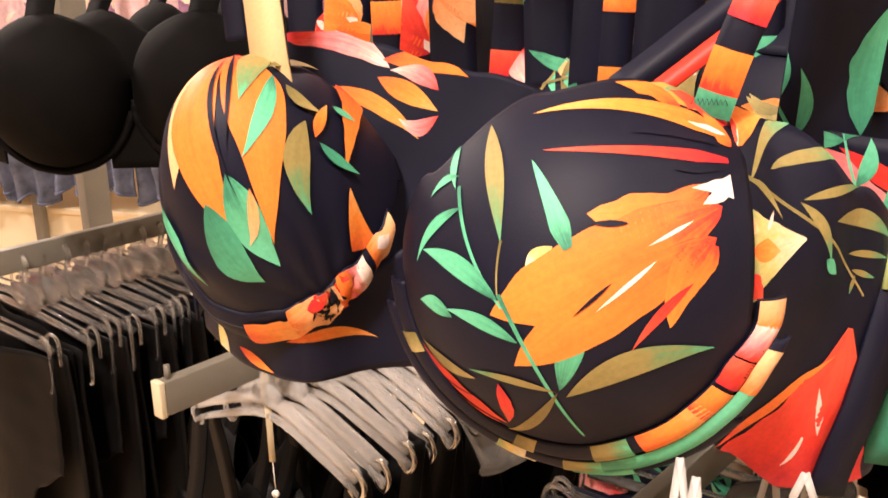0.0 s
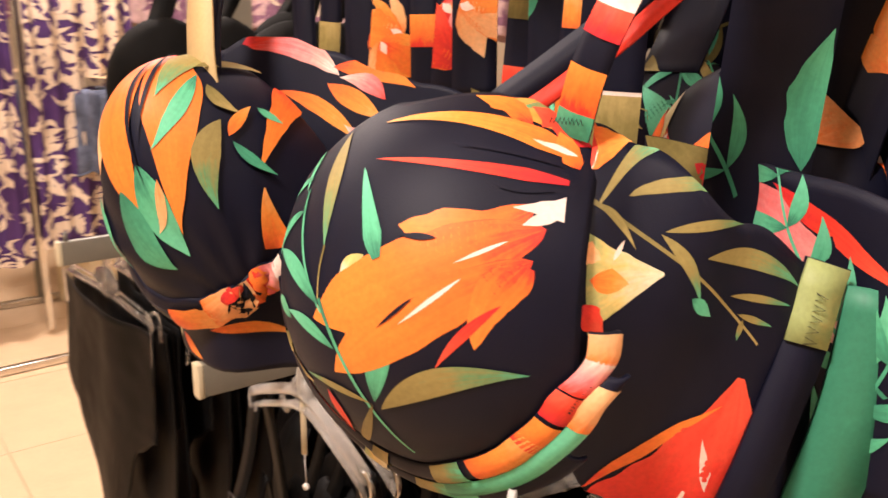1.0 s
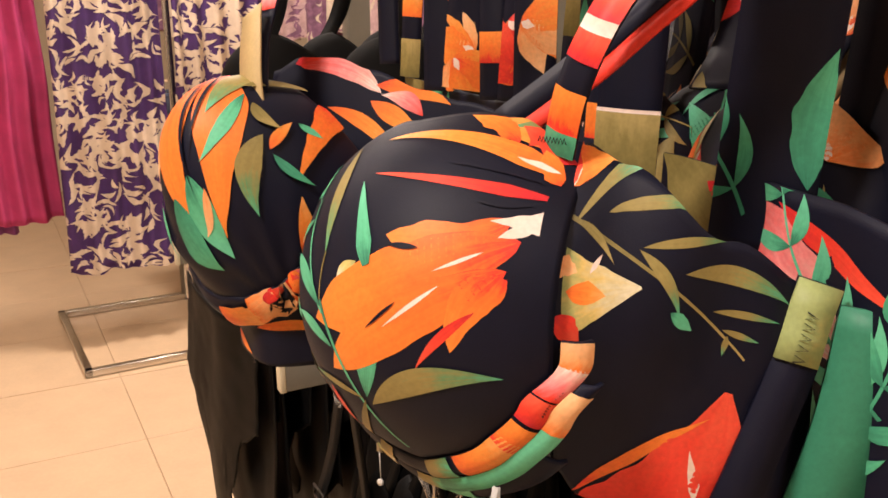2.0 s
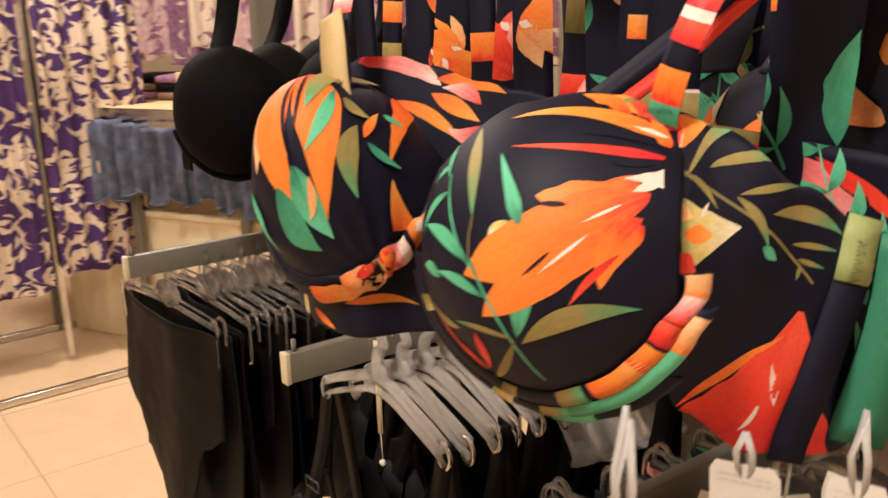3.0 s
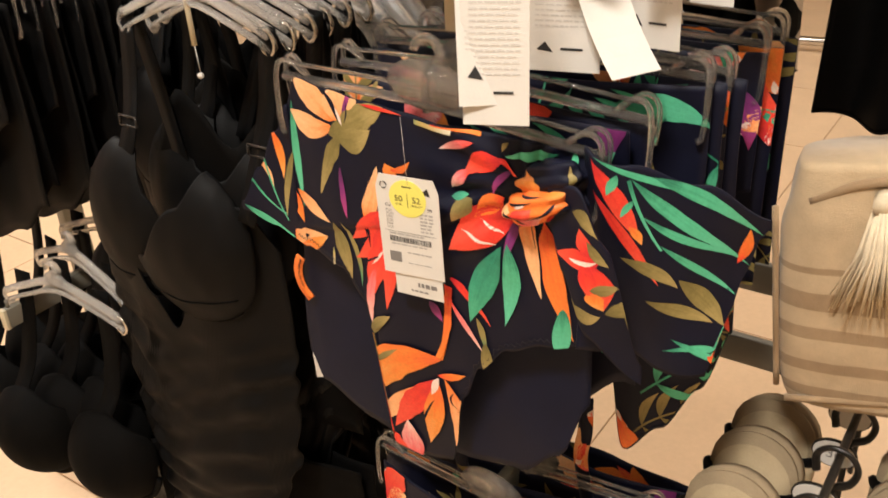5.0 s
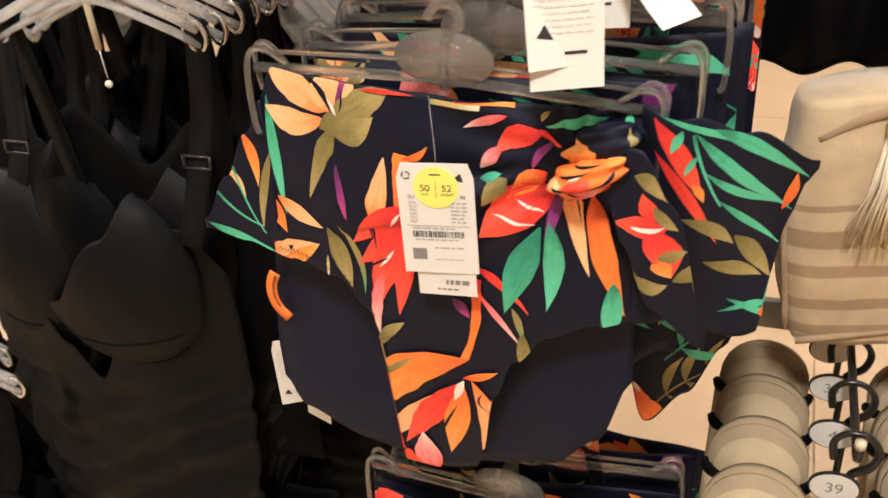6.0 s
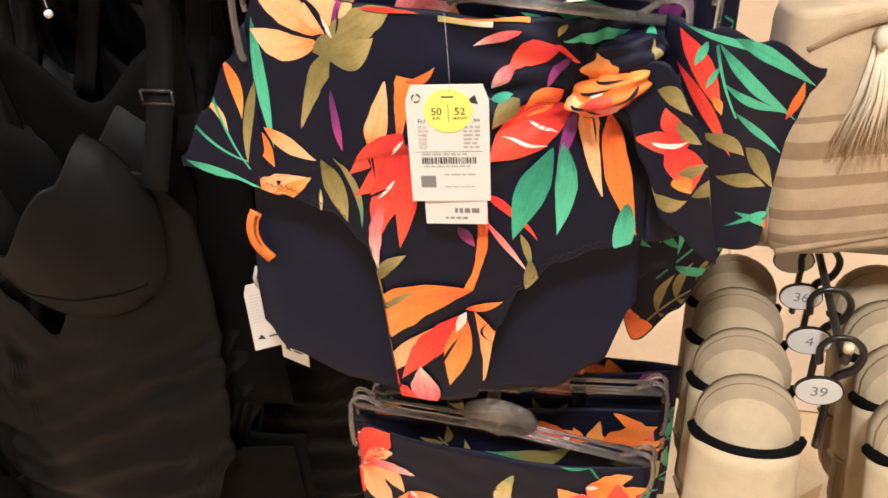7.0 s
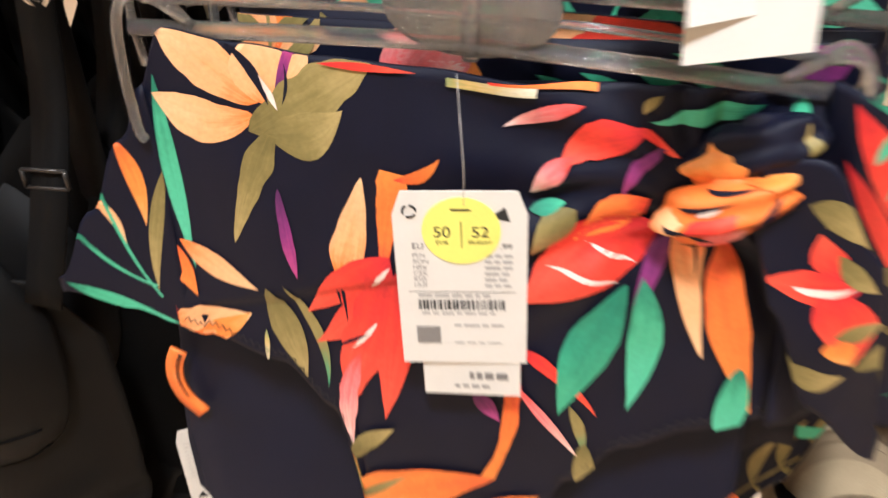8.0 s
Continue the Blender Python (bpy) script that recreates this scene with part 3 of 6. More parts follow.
right.leaf(bm, 0.0941, 0.1252, 0.0290, 0.1149, 0.0257, 2, 0.05, "leaf", 0.2)
right.leaf(bm, 0.0714, 0.1387, 0.0422, 0.1104, 0.0086, 10, -0, "leaf", 0.3)
right.leaf(bm, 0.0892, 0.0977, 0.0488, 0.1157, 0.0214, 4, -0.1, "leaf", 0.6)
right.leaf(bm, 0.0550, 0.1021, 0.0180, 0.1147, 0.0120, 1, -0.1, "leaf", 0.5)
right.leaf(bm, 0.0842, 0.0811, 0.0690, 0.1021, 0.0129, 1, -0, "leaf", 0.5)
right.leaf(bm, 0.0819, 0.0888, 0.0584, 0.0927, 0.0039, 6, -0, "leaf", 0.5)
right.leaf(bm, -0.0391, 0.0819, -0.0163, 0.0297, 0.0090, 10, 0.04, "leaf", 0)
right.leaf(bm, -0.0162, 0.0308, -0.0157, 0.0082, 0.0011, 9, -0.03, "stem", 0)
right.leaf(bm, -0.0442, 0.0504, -0.0136, 0.0038, 0.0021, 7, -0.05, "stem", 0)
right.leaf(bm, -0.0153, 0.0094, 0.0175, -0.0636, 0.0021, 7, 0.03, "stem", 0)
right.leaf(bm, -0.0554, 0.0730, -0.0460, 0.0489, 0.0051, 7, -0.1, "leaf", 0)
right.leaf(bm, -0.0464, 0.0550, -0.0640, 0.0429, 0.0043, 7, -0.15, "leaf", 0)
right.leaf(bm, -0.0396, 0.0412, -0.0664, 0.0119, 0.0056, 7, -0.12, "leaf", 0)
right.leaf(bm, -0.0152, 0.0066, -0.0619, 0.0190, 0.0090, 7, -0.1, "leaf", 0)
right.leaf(bm, -0.0065, -0.0098, -0.0428, -0.0033, 0.0064, 7, -0.08, "leaf", 0)
right.leaf(bm, -0.0387, -0.0061, -0.0628, -0.0056, 0.0077, 7, -0.1, "leaf", 0)
right.leaf(bm, 0.0082, -0.0317, -0.0330, -0.0305, 0.0039, 10, -0.05, "leaf", 0)
right.leaf(bm, 0.0089, -0.0316, -0.0291, -0.0828, 0.0051, 9, 0.05, "leaf", 0)
right.leaf(bm, 0.0117, 0.0303, -0.0096, 0.0649, 0.0102, 7, -0.03, "drop", 0)
right.leaf(bm, 0.0123, -0.0338, 0.0740, -0.0142, 0.0120, 10, 0.14, "leaf", 0)
right.leaf(bm, -0.0733, -0.0360, -0.0208, -0.0658, 0.0160, 4, -0.00, "petal", 0.4)
right.leaf(bm, -0.0779, -0.0401, -0.0247, -0.0692, 0.0110, 4, -0.2, "petal", 0.4)
right.leaf(bm, -0.0177, -0.0330, -0.0194, -0.0636, 0.0070, 4, 0.07, "leaf", 0.2)
right.leaf(bm, -0.0678, -0.0309, -0.0294, -0.0347, 0.0086, 9, -0.06, "leaf", 0)
right.leaf(bm, 0.0517, 0.0653, 0.0765, 0.0676, 0.0026, 0, -0.03, "leaf", 0)
right.leaf(bm, 0.0782, 0.0799, 0.0277, 0.0810, 0.0017, 0, -0.04, "leaf", 0)
right.leaf(bm, 0.0341, 0.0414, 0.0187, 0.0406, 0.0026, 0, -0, "leaf", 0)
right.leaf(bm, 0.0292, 0.0182, 0.0150, 0.0040, 0.0015, 0, -0, "leaf", 0)
right.leaf(bm, -0.0720, -0.0506, -0.0306, -0.0483, 0.0017, 0, -0.05, "leaf", 0)
cup = part("cup", bm, PRINT, top)
pts = rim(right, r_rad, -1.5, 1.5, 40, 0.0025, 0.005)
part("wire_casing", rim_band(right, r_rad, -1.5, 1.60, -0.004, 0.0115, 0.0008, ((0.10, 0.14, 9), (0.40, 0.44, 9), (0.56, 0.64, 10), (0.66, 0.80, 2), (0.78, 0.84, 1), (0.85, 0.90, 4), (0.905, 0.955, 5), (0.955, 1.0, 3))), PRINT, cup, "stitched underwire casing in leaf print")
part("underband", rim_band(right, r_rad, -1.35, 1.40, 0.007, 0.0085, 0.006, ((0.36, 0.42, 11), (0.50, 0.58, 10), (0.58, 0.90, 7), (0.9, 0.98, 3))), PRINT, cup)
part("hem", rim_band(right, r_rad, -1.1, 0.95, 0.015, 0.012, 0.007, ((0.40, 0.46, 11), (0.56, 0.72, 7))), PRINT, cup)
bm = bmesh.new()
stitches(bm, [p + Vector((0.001, -0.0030, 0.001)) for p in smooth_path(pts[36:39], 8)], 0.003, 0.0004)
part("seam_stitch", bm, "stitch", cup, "dark zigzag stitching")
bm = bmesh.new()
tube(bm, [p + Vector((0, -0.0022, 0.004)) for p in pts[2:38]], 0.0007, 5)
part("piping_seam", bm, "stitch", cup)

# the outer panel beside the cup and the wing that runs to the back
side_f, side_len = along([(0.157, -0.050), (0.170, -0.028), (0.19, 0.003), (0.214, 0.042), (0.226, 0.075)], amp=0.004, seed=2.0)
side_b = side_f
side_f = lambda u, w: side_b(u, w) + Vector((-3.2 * max(0, w) ** 2 * max(0, 1 - u / 0.07), 8.0 * max(0, w) ** 2 * max(0, 1 - u / 0.07), 0)) + Vector((-0.18 * max(0, -w - 0.005) * max(0, 1 - u / 0.06), 0.35 * max(0, -w - 0.005) * max(0, 1 - u / 0.09), 0))
side = Sheet(side_f, 0.0, 0.128, curve_at([(0, -0.068), (0.01, -0.084), (0.05, -0.112), (0.128, -0.118)]), curve_at([(0, 0.074), (0.03, 0.066), (0.08, 0.036), (0.12, 0.014), (0.128, 0.005)]))
bm = bmesh.new()
side.cloth(bm, 40, 30, 0.002)
side.leaf(bm, 0.0030, 0.0480, 0.0877, -0.0157, 0.0018, 9, 0.06, "stem", 0)
side.leaf(bm, 0.0044, 0.0473, 0.0268, 0.0291, 0.0032, 9, 0.1, "leaf", 0)
side.leaf(bm, 0.0065, 0.0473, 0.0331, 0.0683, 0.0078, 10, 0.06, "fan", 0)
side.leaf(bm, 0.0219, 0.0487, 0.0646, 0.0536, 0.0069, 10, 0.04, "petal", 0.2)
side.leaf(bm, 0.0387, 0.0354, 0.0793, 0.0368, 0.0041, 10, 0.04, "leaf", 0)
side.leaf(bm, 0.0569, 0.0249, 0.1080, 0.0067, 0.0078, 10, 0.1, "leaf", 0)
side.leaf(bm, 0.0373, 0.0347, 0.0555, 0.0067, 0.0051, 10, 0.1, "leaf", 0)
side.leaf(bm, 0.0716, 0.0074, 0.1024, -0.0003, 0.0032, 10, 0.03, "leaf", 0)
side.leaf(bm, 0.0793, -0.0038, 0.0772, -0.0129, 0.0028, 10, -0, "leaf", 0)
side.leaf(bm, 0.0765, -0.0010, 0.0933, -0.0080, 0.0028, 10, -0, "leaf", 0)
side.leaf(bm, 0.0051, 0.0179, 0.0387, 0.0200, 0.0380, 11, -0, "tri", 0.12)
side.leaf(bm, 0.0065, 0.0200, 0.0240, 0.0172, 0.0092, 2, -0, "leaf", 0.3)
side.leaf(bm, -0.0005, 0.0319, 0.0107, 0.0270, 0.0078, 3, -0, "leaf", 0.4)
side.leaf(bm, 0.0163, 0.0263, 0.0212, 0.0333, 0.0023, 6, -0, "leaf", 0)
side.leaf(bm, 0.0023, 0.0109, 0.0135, -0.0003, 0.0101, 4, -0, "leaf", 0.3)
side.leaf(bm, 0.0513, 0.0095, 0.0618, 0.0004, 0.0055, 7, -0, "leaf", 0.2)
side.leaf(bm, -0.0005, 0.0662, 0.0219, 0.0697, 0.0161, 2, -0.05, "tri", 0.2)
side.leaf(bm, -0.0005, 0.0585, 0.0016, 0.0690, 0.0078, 1, -0, "leaf", 0.4)
side.leaf(bm, -0.0005, 0.0571, 0.0030, 0.0648, 0.0018, 6, -0, "leaf", 0)
side.leaf(bm, -0.0005, 0.0704, -0.0005, 0.0571, 0.0060, 4, -0, "leaf", 0.3)
side.leaf(bm, 0.0503, -0.1234, 0.0817, -0.0304, 0.1350, 4, -0.02, "tri", 0.15)
side.leaf(bm, 0.0715, -0.0923, 0.0632, -0.0573, 0.0062, 6, 0.05, "leaf", 0.3)
side.leaf(bm, 0.0418, -0.0967, 0.0569, -0.0767, 0.0030, 6, -0.06, "leaf", 0.3)
side.leaf(bm, 0.0072, -0.0821, 0.0732, -0.0421, 0.0059, 1, 0.05, "leaf", 0.1)
part("side_panel", bm, PRINT, top)
bm = bmesh.new()
bm.loops.layers.uv.new("leaf")
edge = [side.f(0.124 - 0.05 * q, 0.016 - 0.132 * q) + Vector((0.003, -0.004, 0)) for q in (k / 12 for k in range(13))]
strip(bm, edge, 0.0195, (0.6, -0.8, 0), 0.003)
strip(bm, [p + Vector((0.001, -0.0018, 0)) for p in edge[0:4]], 0.019, (0.6, -0.8, 0), 0.002, 11)
strip(bm, smooth_path([(0.243, 0.064, 0.005), (0.239, 0.056, -0.05), (0.226, 0.050, -0.112)], 5), 0.032, (0.5, -0.85, 0), 0.003, 8)
band = part("side_boning", bm, PRINT, top, "stitched boning channel at the wing's edge")
bm = bmesh.new()
stitches(bm, [p + Vector((0.0015, -0.0034, 0)) for p in smooth_path(edge[1:4], 5)], 0.004, 0.0004)
part("seam_stitch", bm, "stitch", band, "dark zigzag stitching")

# the other cup, gathered towards the middle
gather = dome(*L_CUP, lean=0.5486)


def pleated(u, w):
    """The gathers run out from the middle of the lower rim."""
    p = gather(u, w)
    d = math.hypot(u - 0.07, w + 0.01)
    k = math.atan2(w + 0.01, u - 0.07)
    n = (p - Vector(L_CUP[0])).normalized()
    return p + n * (0.0020 * math.sin(k * 16 + 3 * noise.noise((u * 20, w * 20, 2))) * math.exp(-d * 20) + 0.0035 * math.exp(-((w - L_RIM(u) - 0.022 + 0.1 * u) / 0.007) ** 2) * max(0, 1 - abs(u + 0.02) / 0.07))


left = Sheet(pleated, -0.135, 0.142, L_RIM, lambda u: max(L_RIM(u) + 0.001, math.sqrt(max(0, 0.168 ** 2 - u * u))))
left.proud, left.ply = 0.0005, 0.00011
bm = bmesh.new()
left.cloth(bm, 80, 64, 0.002)
left.leaf(bm, -0.0080, 0.1387, -0.0198, 0.0510, 0.0375, 3, 0.02, "leaf", 0.1)
left.leaf(bm, -0.0080, 0.1387, 0.0287, 0.0303, 0.0376, 1, -0.12, "leaf", 0.1)
left.leaf(bm, -0.0080, 0.1387, 0.0446, 0.0301, 0.0370, 1, 0.20, "leaf", 0.1)
left.leaf(bm, 0.0235, 0.0595, 0.0441, 0.0204, 0.0216, 7, -0.04, "leaf", 0.1)
left.leaf(bm, 0.0068, 0.0462, 0.0324, 0.0142, 0.0231, 8, -0.15, "leaf", 0.1)
left.leaf(bm, -0.0453, 0.0422, -0.0105, 0.0105, 0.0074, 7, 0.00, "leaf", 0.1)
left.leaf(bm, 0.0370, 0.0541, 0.0299, 0.0297, 0.0065, 3, 0.13, "leaf", 0.1)
left.leaf(bm, 0.0421, 0.1213, 0.0337, 0.0674, 0.0113, 7, 0.14, "leaf", 0.1)
left.leaf(bm, 0.0040, 0.1547, 0.0287, 0.0965, 0.0216, 10, 0.12, "leaf", 0.1)
left.leaf(bm, 0.0703, 0.0929, 0.0694, 0.0430, 0.0145, 10, -0.09, "leaf", 0.1)
left.leaf(bm, -0.0011, 0.1279, 0.0293, 0.0506, 0.0035, 0, -0.03, "leaf", 0.1)
left.leaf(bm, -0.0036, 0.1373, 0.0240, 0.0659, 0.0032, 0, 0.12, "leaf", 0.1)
left.leaf(bm, 0.0966, 0.0249, 0.0949, 0.0572, 0.0193, 2, 0.02, "tri", 0)
left.leaf(bm, 0.0763, 0.0837, 0.0816, 0.1102, 0.0072, 2, -0.00, "leaf", 0.1)
left.leaf(bm, 0.0907, 0.1460, 0.0937, 0.0675, 0.0252, 1, 0.09, "tri", 0.2)
left.leaf(bm, 0.0533, 0.1146, 0.0787, 0.1014, 0.0078, 9, -0.10, "leaf", 0.1)
left.leaf(bm, 0.0849, 0.1110, 0.1020, 0.1050, 0.0060, 7, -0.01, "leaf", 0)
left.leaf(bm, 0.0785, 0.0811, 0.1026, 0.0661, 0.0062, 8, -0.06, "leaf", 0)
left.leaf(bm, 0.0360, 0.1260, 0.0575, 0.1680, 0.0133, 9, 0.04, "leaf", 0.1)
cup = part("cup", bm, PRINT, top)


def edge_band(cup, rim_w, u0, u1, w0, w1, out, runs):
    """A padded casing along the lower edge of a cup, printed in runs (from, to, slot) given as shares of its length."""
    n = u1 - u0
    f = lambda u, w: cup.f(u0 + u, rim_w(u0 + u) + w) + cup.normal(u0 + u, rim_w(u0 + u) + w) * (out + 0.0022 * math.sin(math.pi * min(1, max(0, (w - w0) / (w1 - w0)))))
    band_s = Sheet(f, 0.0, n, const(w0), const(w1))
    bm = bmesh.new()
    band_s.cloth(bm, 70, 8, 0.002)
    wide = w1 - w0
    for p, q, wa, wb, sl in runs:
        band_s.leaf(bm, n * p, w0 + wide * wa, n * q, w0 + wide * wb, wide * (1.0 if wa == wb else 0.4), sl, 0.0, "bar" if wa == wb else "leaf", 0.1, 0.0012)
    return bm


part("wire_casing", edge_band(left, L_RIM, -0.06, 0.120, -0.0095, 0.0045, 0.0008, ((0.36, 0.56, 0.25, 0.25, 2), (0.54, 0.72, 0.5, 0.5, 3), (0.62, 0.70, 0.75, 0.9, 4), (0.72, 0.80, 0.5, 0.5, 1), (0.76, 0.84, 0.5, 0.5, 5), (0.82, 0.855, 0.5, 0.5, 6), (0.855, 0.875, 0.5, 0.5, 0), (0.875, 0.99, 0.5, 0.5, 3), (0.90, 0.96, 0.6, 0.7, 6))), PRINT, cup, "stitched underwire casing in peach leaf print")
bm = bmesh.new()
tube(bm, [left.f(u, L_RIM(u) - 0.0015) + left.normal(u, L_RIM(u)) * 0.003 for u in (-0.05 + 0.004 * k for k in range(42))], 0.0005, 5)
part("piping_seam", bm, "stitch", cup)


# the neckline behind that cup, which falls back towards the middle
def flank_f(x, z):
    return Vector((x, 0.045 + 0.55 * (x + 0.014) + 0.25 * (z - 0.06) + wave(x, z, 0.003, 30, 2.0), z))


flank = Sheet(flank_f, -0.10, 0.07, const(-0.03), curve_at([(-0.10, 0.09), (-0.085, 0.0985), (-0.065, 0.0985), (-0.045, 0.092), (-0.014, 0.081), (0.004, 0.0755), (0.07, 0.055)]))
bm = bmesh.new()
flank.cloth(bm, 40, 36, 0.002)
flank.leaf(bm, -0.0662, 0.0702, -0.0213, 0.0413, 0.0081, 2, 0.09, "leaf", 0.1)
flank.leaf(bm, -0.0426, 0.0744, -0.0131, 0.0555, 0.0099, 2, 0.02, "leaf", 0.1)
flank.leaf(bm, -0.0128, 0.0533, -0.0313, 0.0527, 0.0087, 5, 0.31, "leaf", 0.1)
flank.leaf(bm, -0.0849, 0.0937, -0.0371, 0.0789, 0.0139, 5, 0.13, "petal", 0.2)
flank.leaf(bm, -0.0878, 0.0944, -0.0687, 0.0994, 0.0074, 4, 0.11, "leaf", 0.4)
flank.leaf(bm, -0.0409, 0.0833, -0.0002, 0.0729, 0.0105, 1, 0.09, "leaf", 0.1)
flank.leaf(bm, -0.0136, 0.0665, -0.0370, 0.0778, 0.0088, 5, -0.15, "leaf", 0.1)
part("inner_panel", bm, PRINT, top)
gore_f, gore_len = along([(-0.15, 0.005), (-0.10, -0.03), (-0.055, -0.04), (-0.03, -0.012), (0.0, 0.0), (0.03, -0.02)], amp=0.002, seed=4.0)
gore = Sheet(gore_f, 0.0, gore_len, const(-0.074), curve_at([(0, -0.03), (0.061, -0.046), (0.107, -0.043), (0.145, -0.018), (0.177, -0.004), (gore_len, 0.002)]))
bm = bmesh.new()
gore.cloth(bm, 30, 14, 0.002)
gore.leaf(bm, 0.10, -0.052, 0.15, -0.056, 0.006, 2, 0.1)
gore.leaf(bm, 0.16, -0.045, 0.185, -0.03, 0.005, 5, 0.0)
gore.leaf(bm, 0.03, -0.06, 0.045, -0.085, 0.014, 11, 0.0)
gore.leaf(bm, 0.06, -0.065, 0.09, -0.072, 0.006, 1, 0.0)
part("centre_band", bm, PRINT, top)
lwf, lwl = along([(-0.155, 0.005), (-0.175, 0.05), (-0.18, 0.12)], amp=0.004, seed=6.0)
lw_sheet = Sheet(lwf, 0.0, lwl, const(-0.07), curve_at([(0, 0.02), (lwl, -0.02)]))
bm = bmesh.new()
bm.loops.layers.uv.new("leaf")
lw_sheet.cloth(bm, 16, 12, 0.002)
lw_sheet.scatter(bm, 5, 5, 0.7)
part("side_panel", bm, PRINT, top)
face = (0, -1, 0)
for pts, runs in ((smooth_path([(0.136, -0.020, 0.070), (0.144, -0.022, 0.098), (0.153, -0.015, 0.125), (0.165, 0.012, 0.17), (0.17, 0.05, 0.27)], 5), ((0.0, 0.012, 8), (0.01, 0.028, 1), (0.04, 0.052, 4), (0.052, 0.058, 6), (0.058, 0.07, 4), (0.07, 0.12, 1))),
                  (smooth_path([(-0.066, -0.030, 0.080), (-0.070, -0.026, 0.10), (-0.076, -0.015, 0.125), (-0.085, 0.02, 0.19), (-0.09, 0.05, 0.27)], 5), ((0.05, 0.062, 5), (0.062, 0.075, 4), (0.09, 0.12, 7)))):
    strap = part("strap", print_strap(pts, 0.016, face, 3, 0, runs), PRINT, top)
    bm = bmesh.new()
    stitches(bm, [pts[0] + Vector((-0.0075 + 0.0009 * k, -0.0030, 0.006)) for k in range(17)], 0.0012, 0.00025)
    part("seam_stitch", bm, "stitch", strap, "dark zigzag stitching")
bm = bmesh.new()
strip(bm, smooth_path([(-0.064, -0.034, 0.074), (-0.067, -0.033, 0.09), (-0.072, -0.028, 0.112), (-0.078, -0.022, 0.126)], 5), 0.0205, face, 0.0012)
part("strap_inside", bm, "gold_foil", top, "tan lining of the turned strap")
bm = bmesh.new()
strip(bm, smooth_path([(0.095, -0.01, 0.078), (0.118, 0.0, 0.097), (0.145, 0.012, 0.122), (0.185, 0.04, 0.175), (0.20, 0.06, 0.27)], 5), 0.013, (-0.3, -0.9, 0.1))
part("strap", bm, "navy", top)
bm = bmesh.new()
strip(bm, [p + Vector((0.008, -0.003, -0.007)) for p in smooth_path([(0.095, -0.01, 0.078), (0.118, 0.0, 0.097), (0.145, 0.012, 0.122), (0.185, 0.04, 0.175), (0.20, 0.06, 0.27)], 5)], 0.008, (-0.3, -0.9, 0.1))
bm.loops.layers.uv.new("leaf")
part("strap_edge", bm, "p_pink", top, "pale pink edge of a strap")
clip_hanger(TOP @ pose(0, 0.05, 0.265), 0.16, 0.045)


def plain_top(m, seed, materials, label, group, size=0.088, print_it=True, category="bikini top"):
    """A moulded two-cup swim top hanging by its straps."""
    t = thing("bikini_bra", m, label, category, group)
    for sx in (-1, 1):
        s = Sheet(dome((sx * size * 0.93, 0, 0), (size * 0.95, size * (0.62 if print_it else 0.95), size), amp=0.01, seed=seed), -0.128, 0.128, lambda u: -math.sqrt(max(0, 0.12 ** 2 - min(abs(u), 0.12) ** 2)), lambda u: min(curve_at([(-0.13, 0.07), (0, 0.115), (0.13, 0.07)])(u), math.sqrt(max(0, 0.1281 ** 2 - u * u))))
        bm = bmesh.new()
        bm.loops.layers.uv.new("leaf")
        s.cloth(bm, 34, 30, 0.002)
        if print_it:
            s.scatter(bm, seed * 7 + sx, 24)
        c = part("cup", bm, materials, t)
        bm = bmesh.new()
        casing(bm, s, 1.3, 0.118, 0.005, n=20)
        part("wire_casing", bm, materials[:1], c)
        wf, wl = along([(sx * size * 1.75, -0.01), (sx * size * 2.1, 0.03), (sx * size * 2.2, 0.09)][::sx], amp=0.003, seed=seed + sx)
        w = Sheet(wf, 0.0, wl, const(-0.08), curve_at([(0, 0.04 if sx > 0 else 0.0), (wl, 0.0 if sx > 0 else 0.04)]))
        bm = bmesh.new()
        bm.loops.layers.uv.new("leaf")
        w.cloth(bm, 14, 10, 0.002)
        if print_it:
            w.scatter(bm, seed * 11 + sx, 8)
        part("side_panel", bm, materials, t)
        pts = smooth_path([(sx * size * 0.98, -0.03, size * 0.86), (sx * size * 1.0, 0.0, size * 1.3), (sx * size * 0.95, 0.02, size * 2.1), (sx * size * 0.9, 0.03, size * 3.0)], 5)
        part("strap", print_strap(pts, 0.042, (0, -1, 0), seed + sx, 8) if print_it else strip(bmesh.new(), pts, 0.03, (0, -1, 0)), materials, t)
        if print_it:
            r = random.Random(seed * 5 + sx)
            for k in range(3):
                x, wd = sx * r.uniform(0.02, 0.17), r.uniform(0.03, 0.055)
                y = r.uniform(0.005, 0.04)
                lean, curl = r.uniform(-0.035, 0.035), r.uniform(-0.02, 0.02)
                bp = smooth_path([(x, y - 0.02, size * 0.2), (x + lean * 0.4, y - 0.012, size * 1.0), (x + lean + curl, y, size * 1.9), (x + lean, y + 0.01, size * 3.0)], 5)
                part("tie_band", print_strap(bp, wd, (0.25 * r.uniform(-1, 1), -1, 0), seed * 3 + k + 7 * sx, 7), materials, t)
            back_pts = [p + Vector((sx * 0.018, 0.012, 0.0)) for p in pts]
            part("strap_inside", strip(bmesh.new(), back_pts, 0.022, (0, -1, 0)), "gold_foil", t, "tan lining of the strap")
    g, gl = along([(-0.03, -0.02), (0.03, -0.02)])
    bm = bmesh.new()
    bm.loops.layers.uv.new("leaf")
    Sheet(g, 0.0, gl, const(-0.085), const(-0.01)).cloth(bm, 6, 8, 0.002)
    part("centre_band", bm, materials, t)
    return t


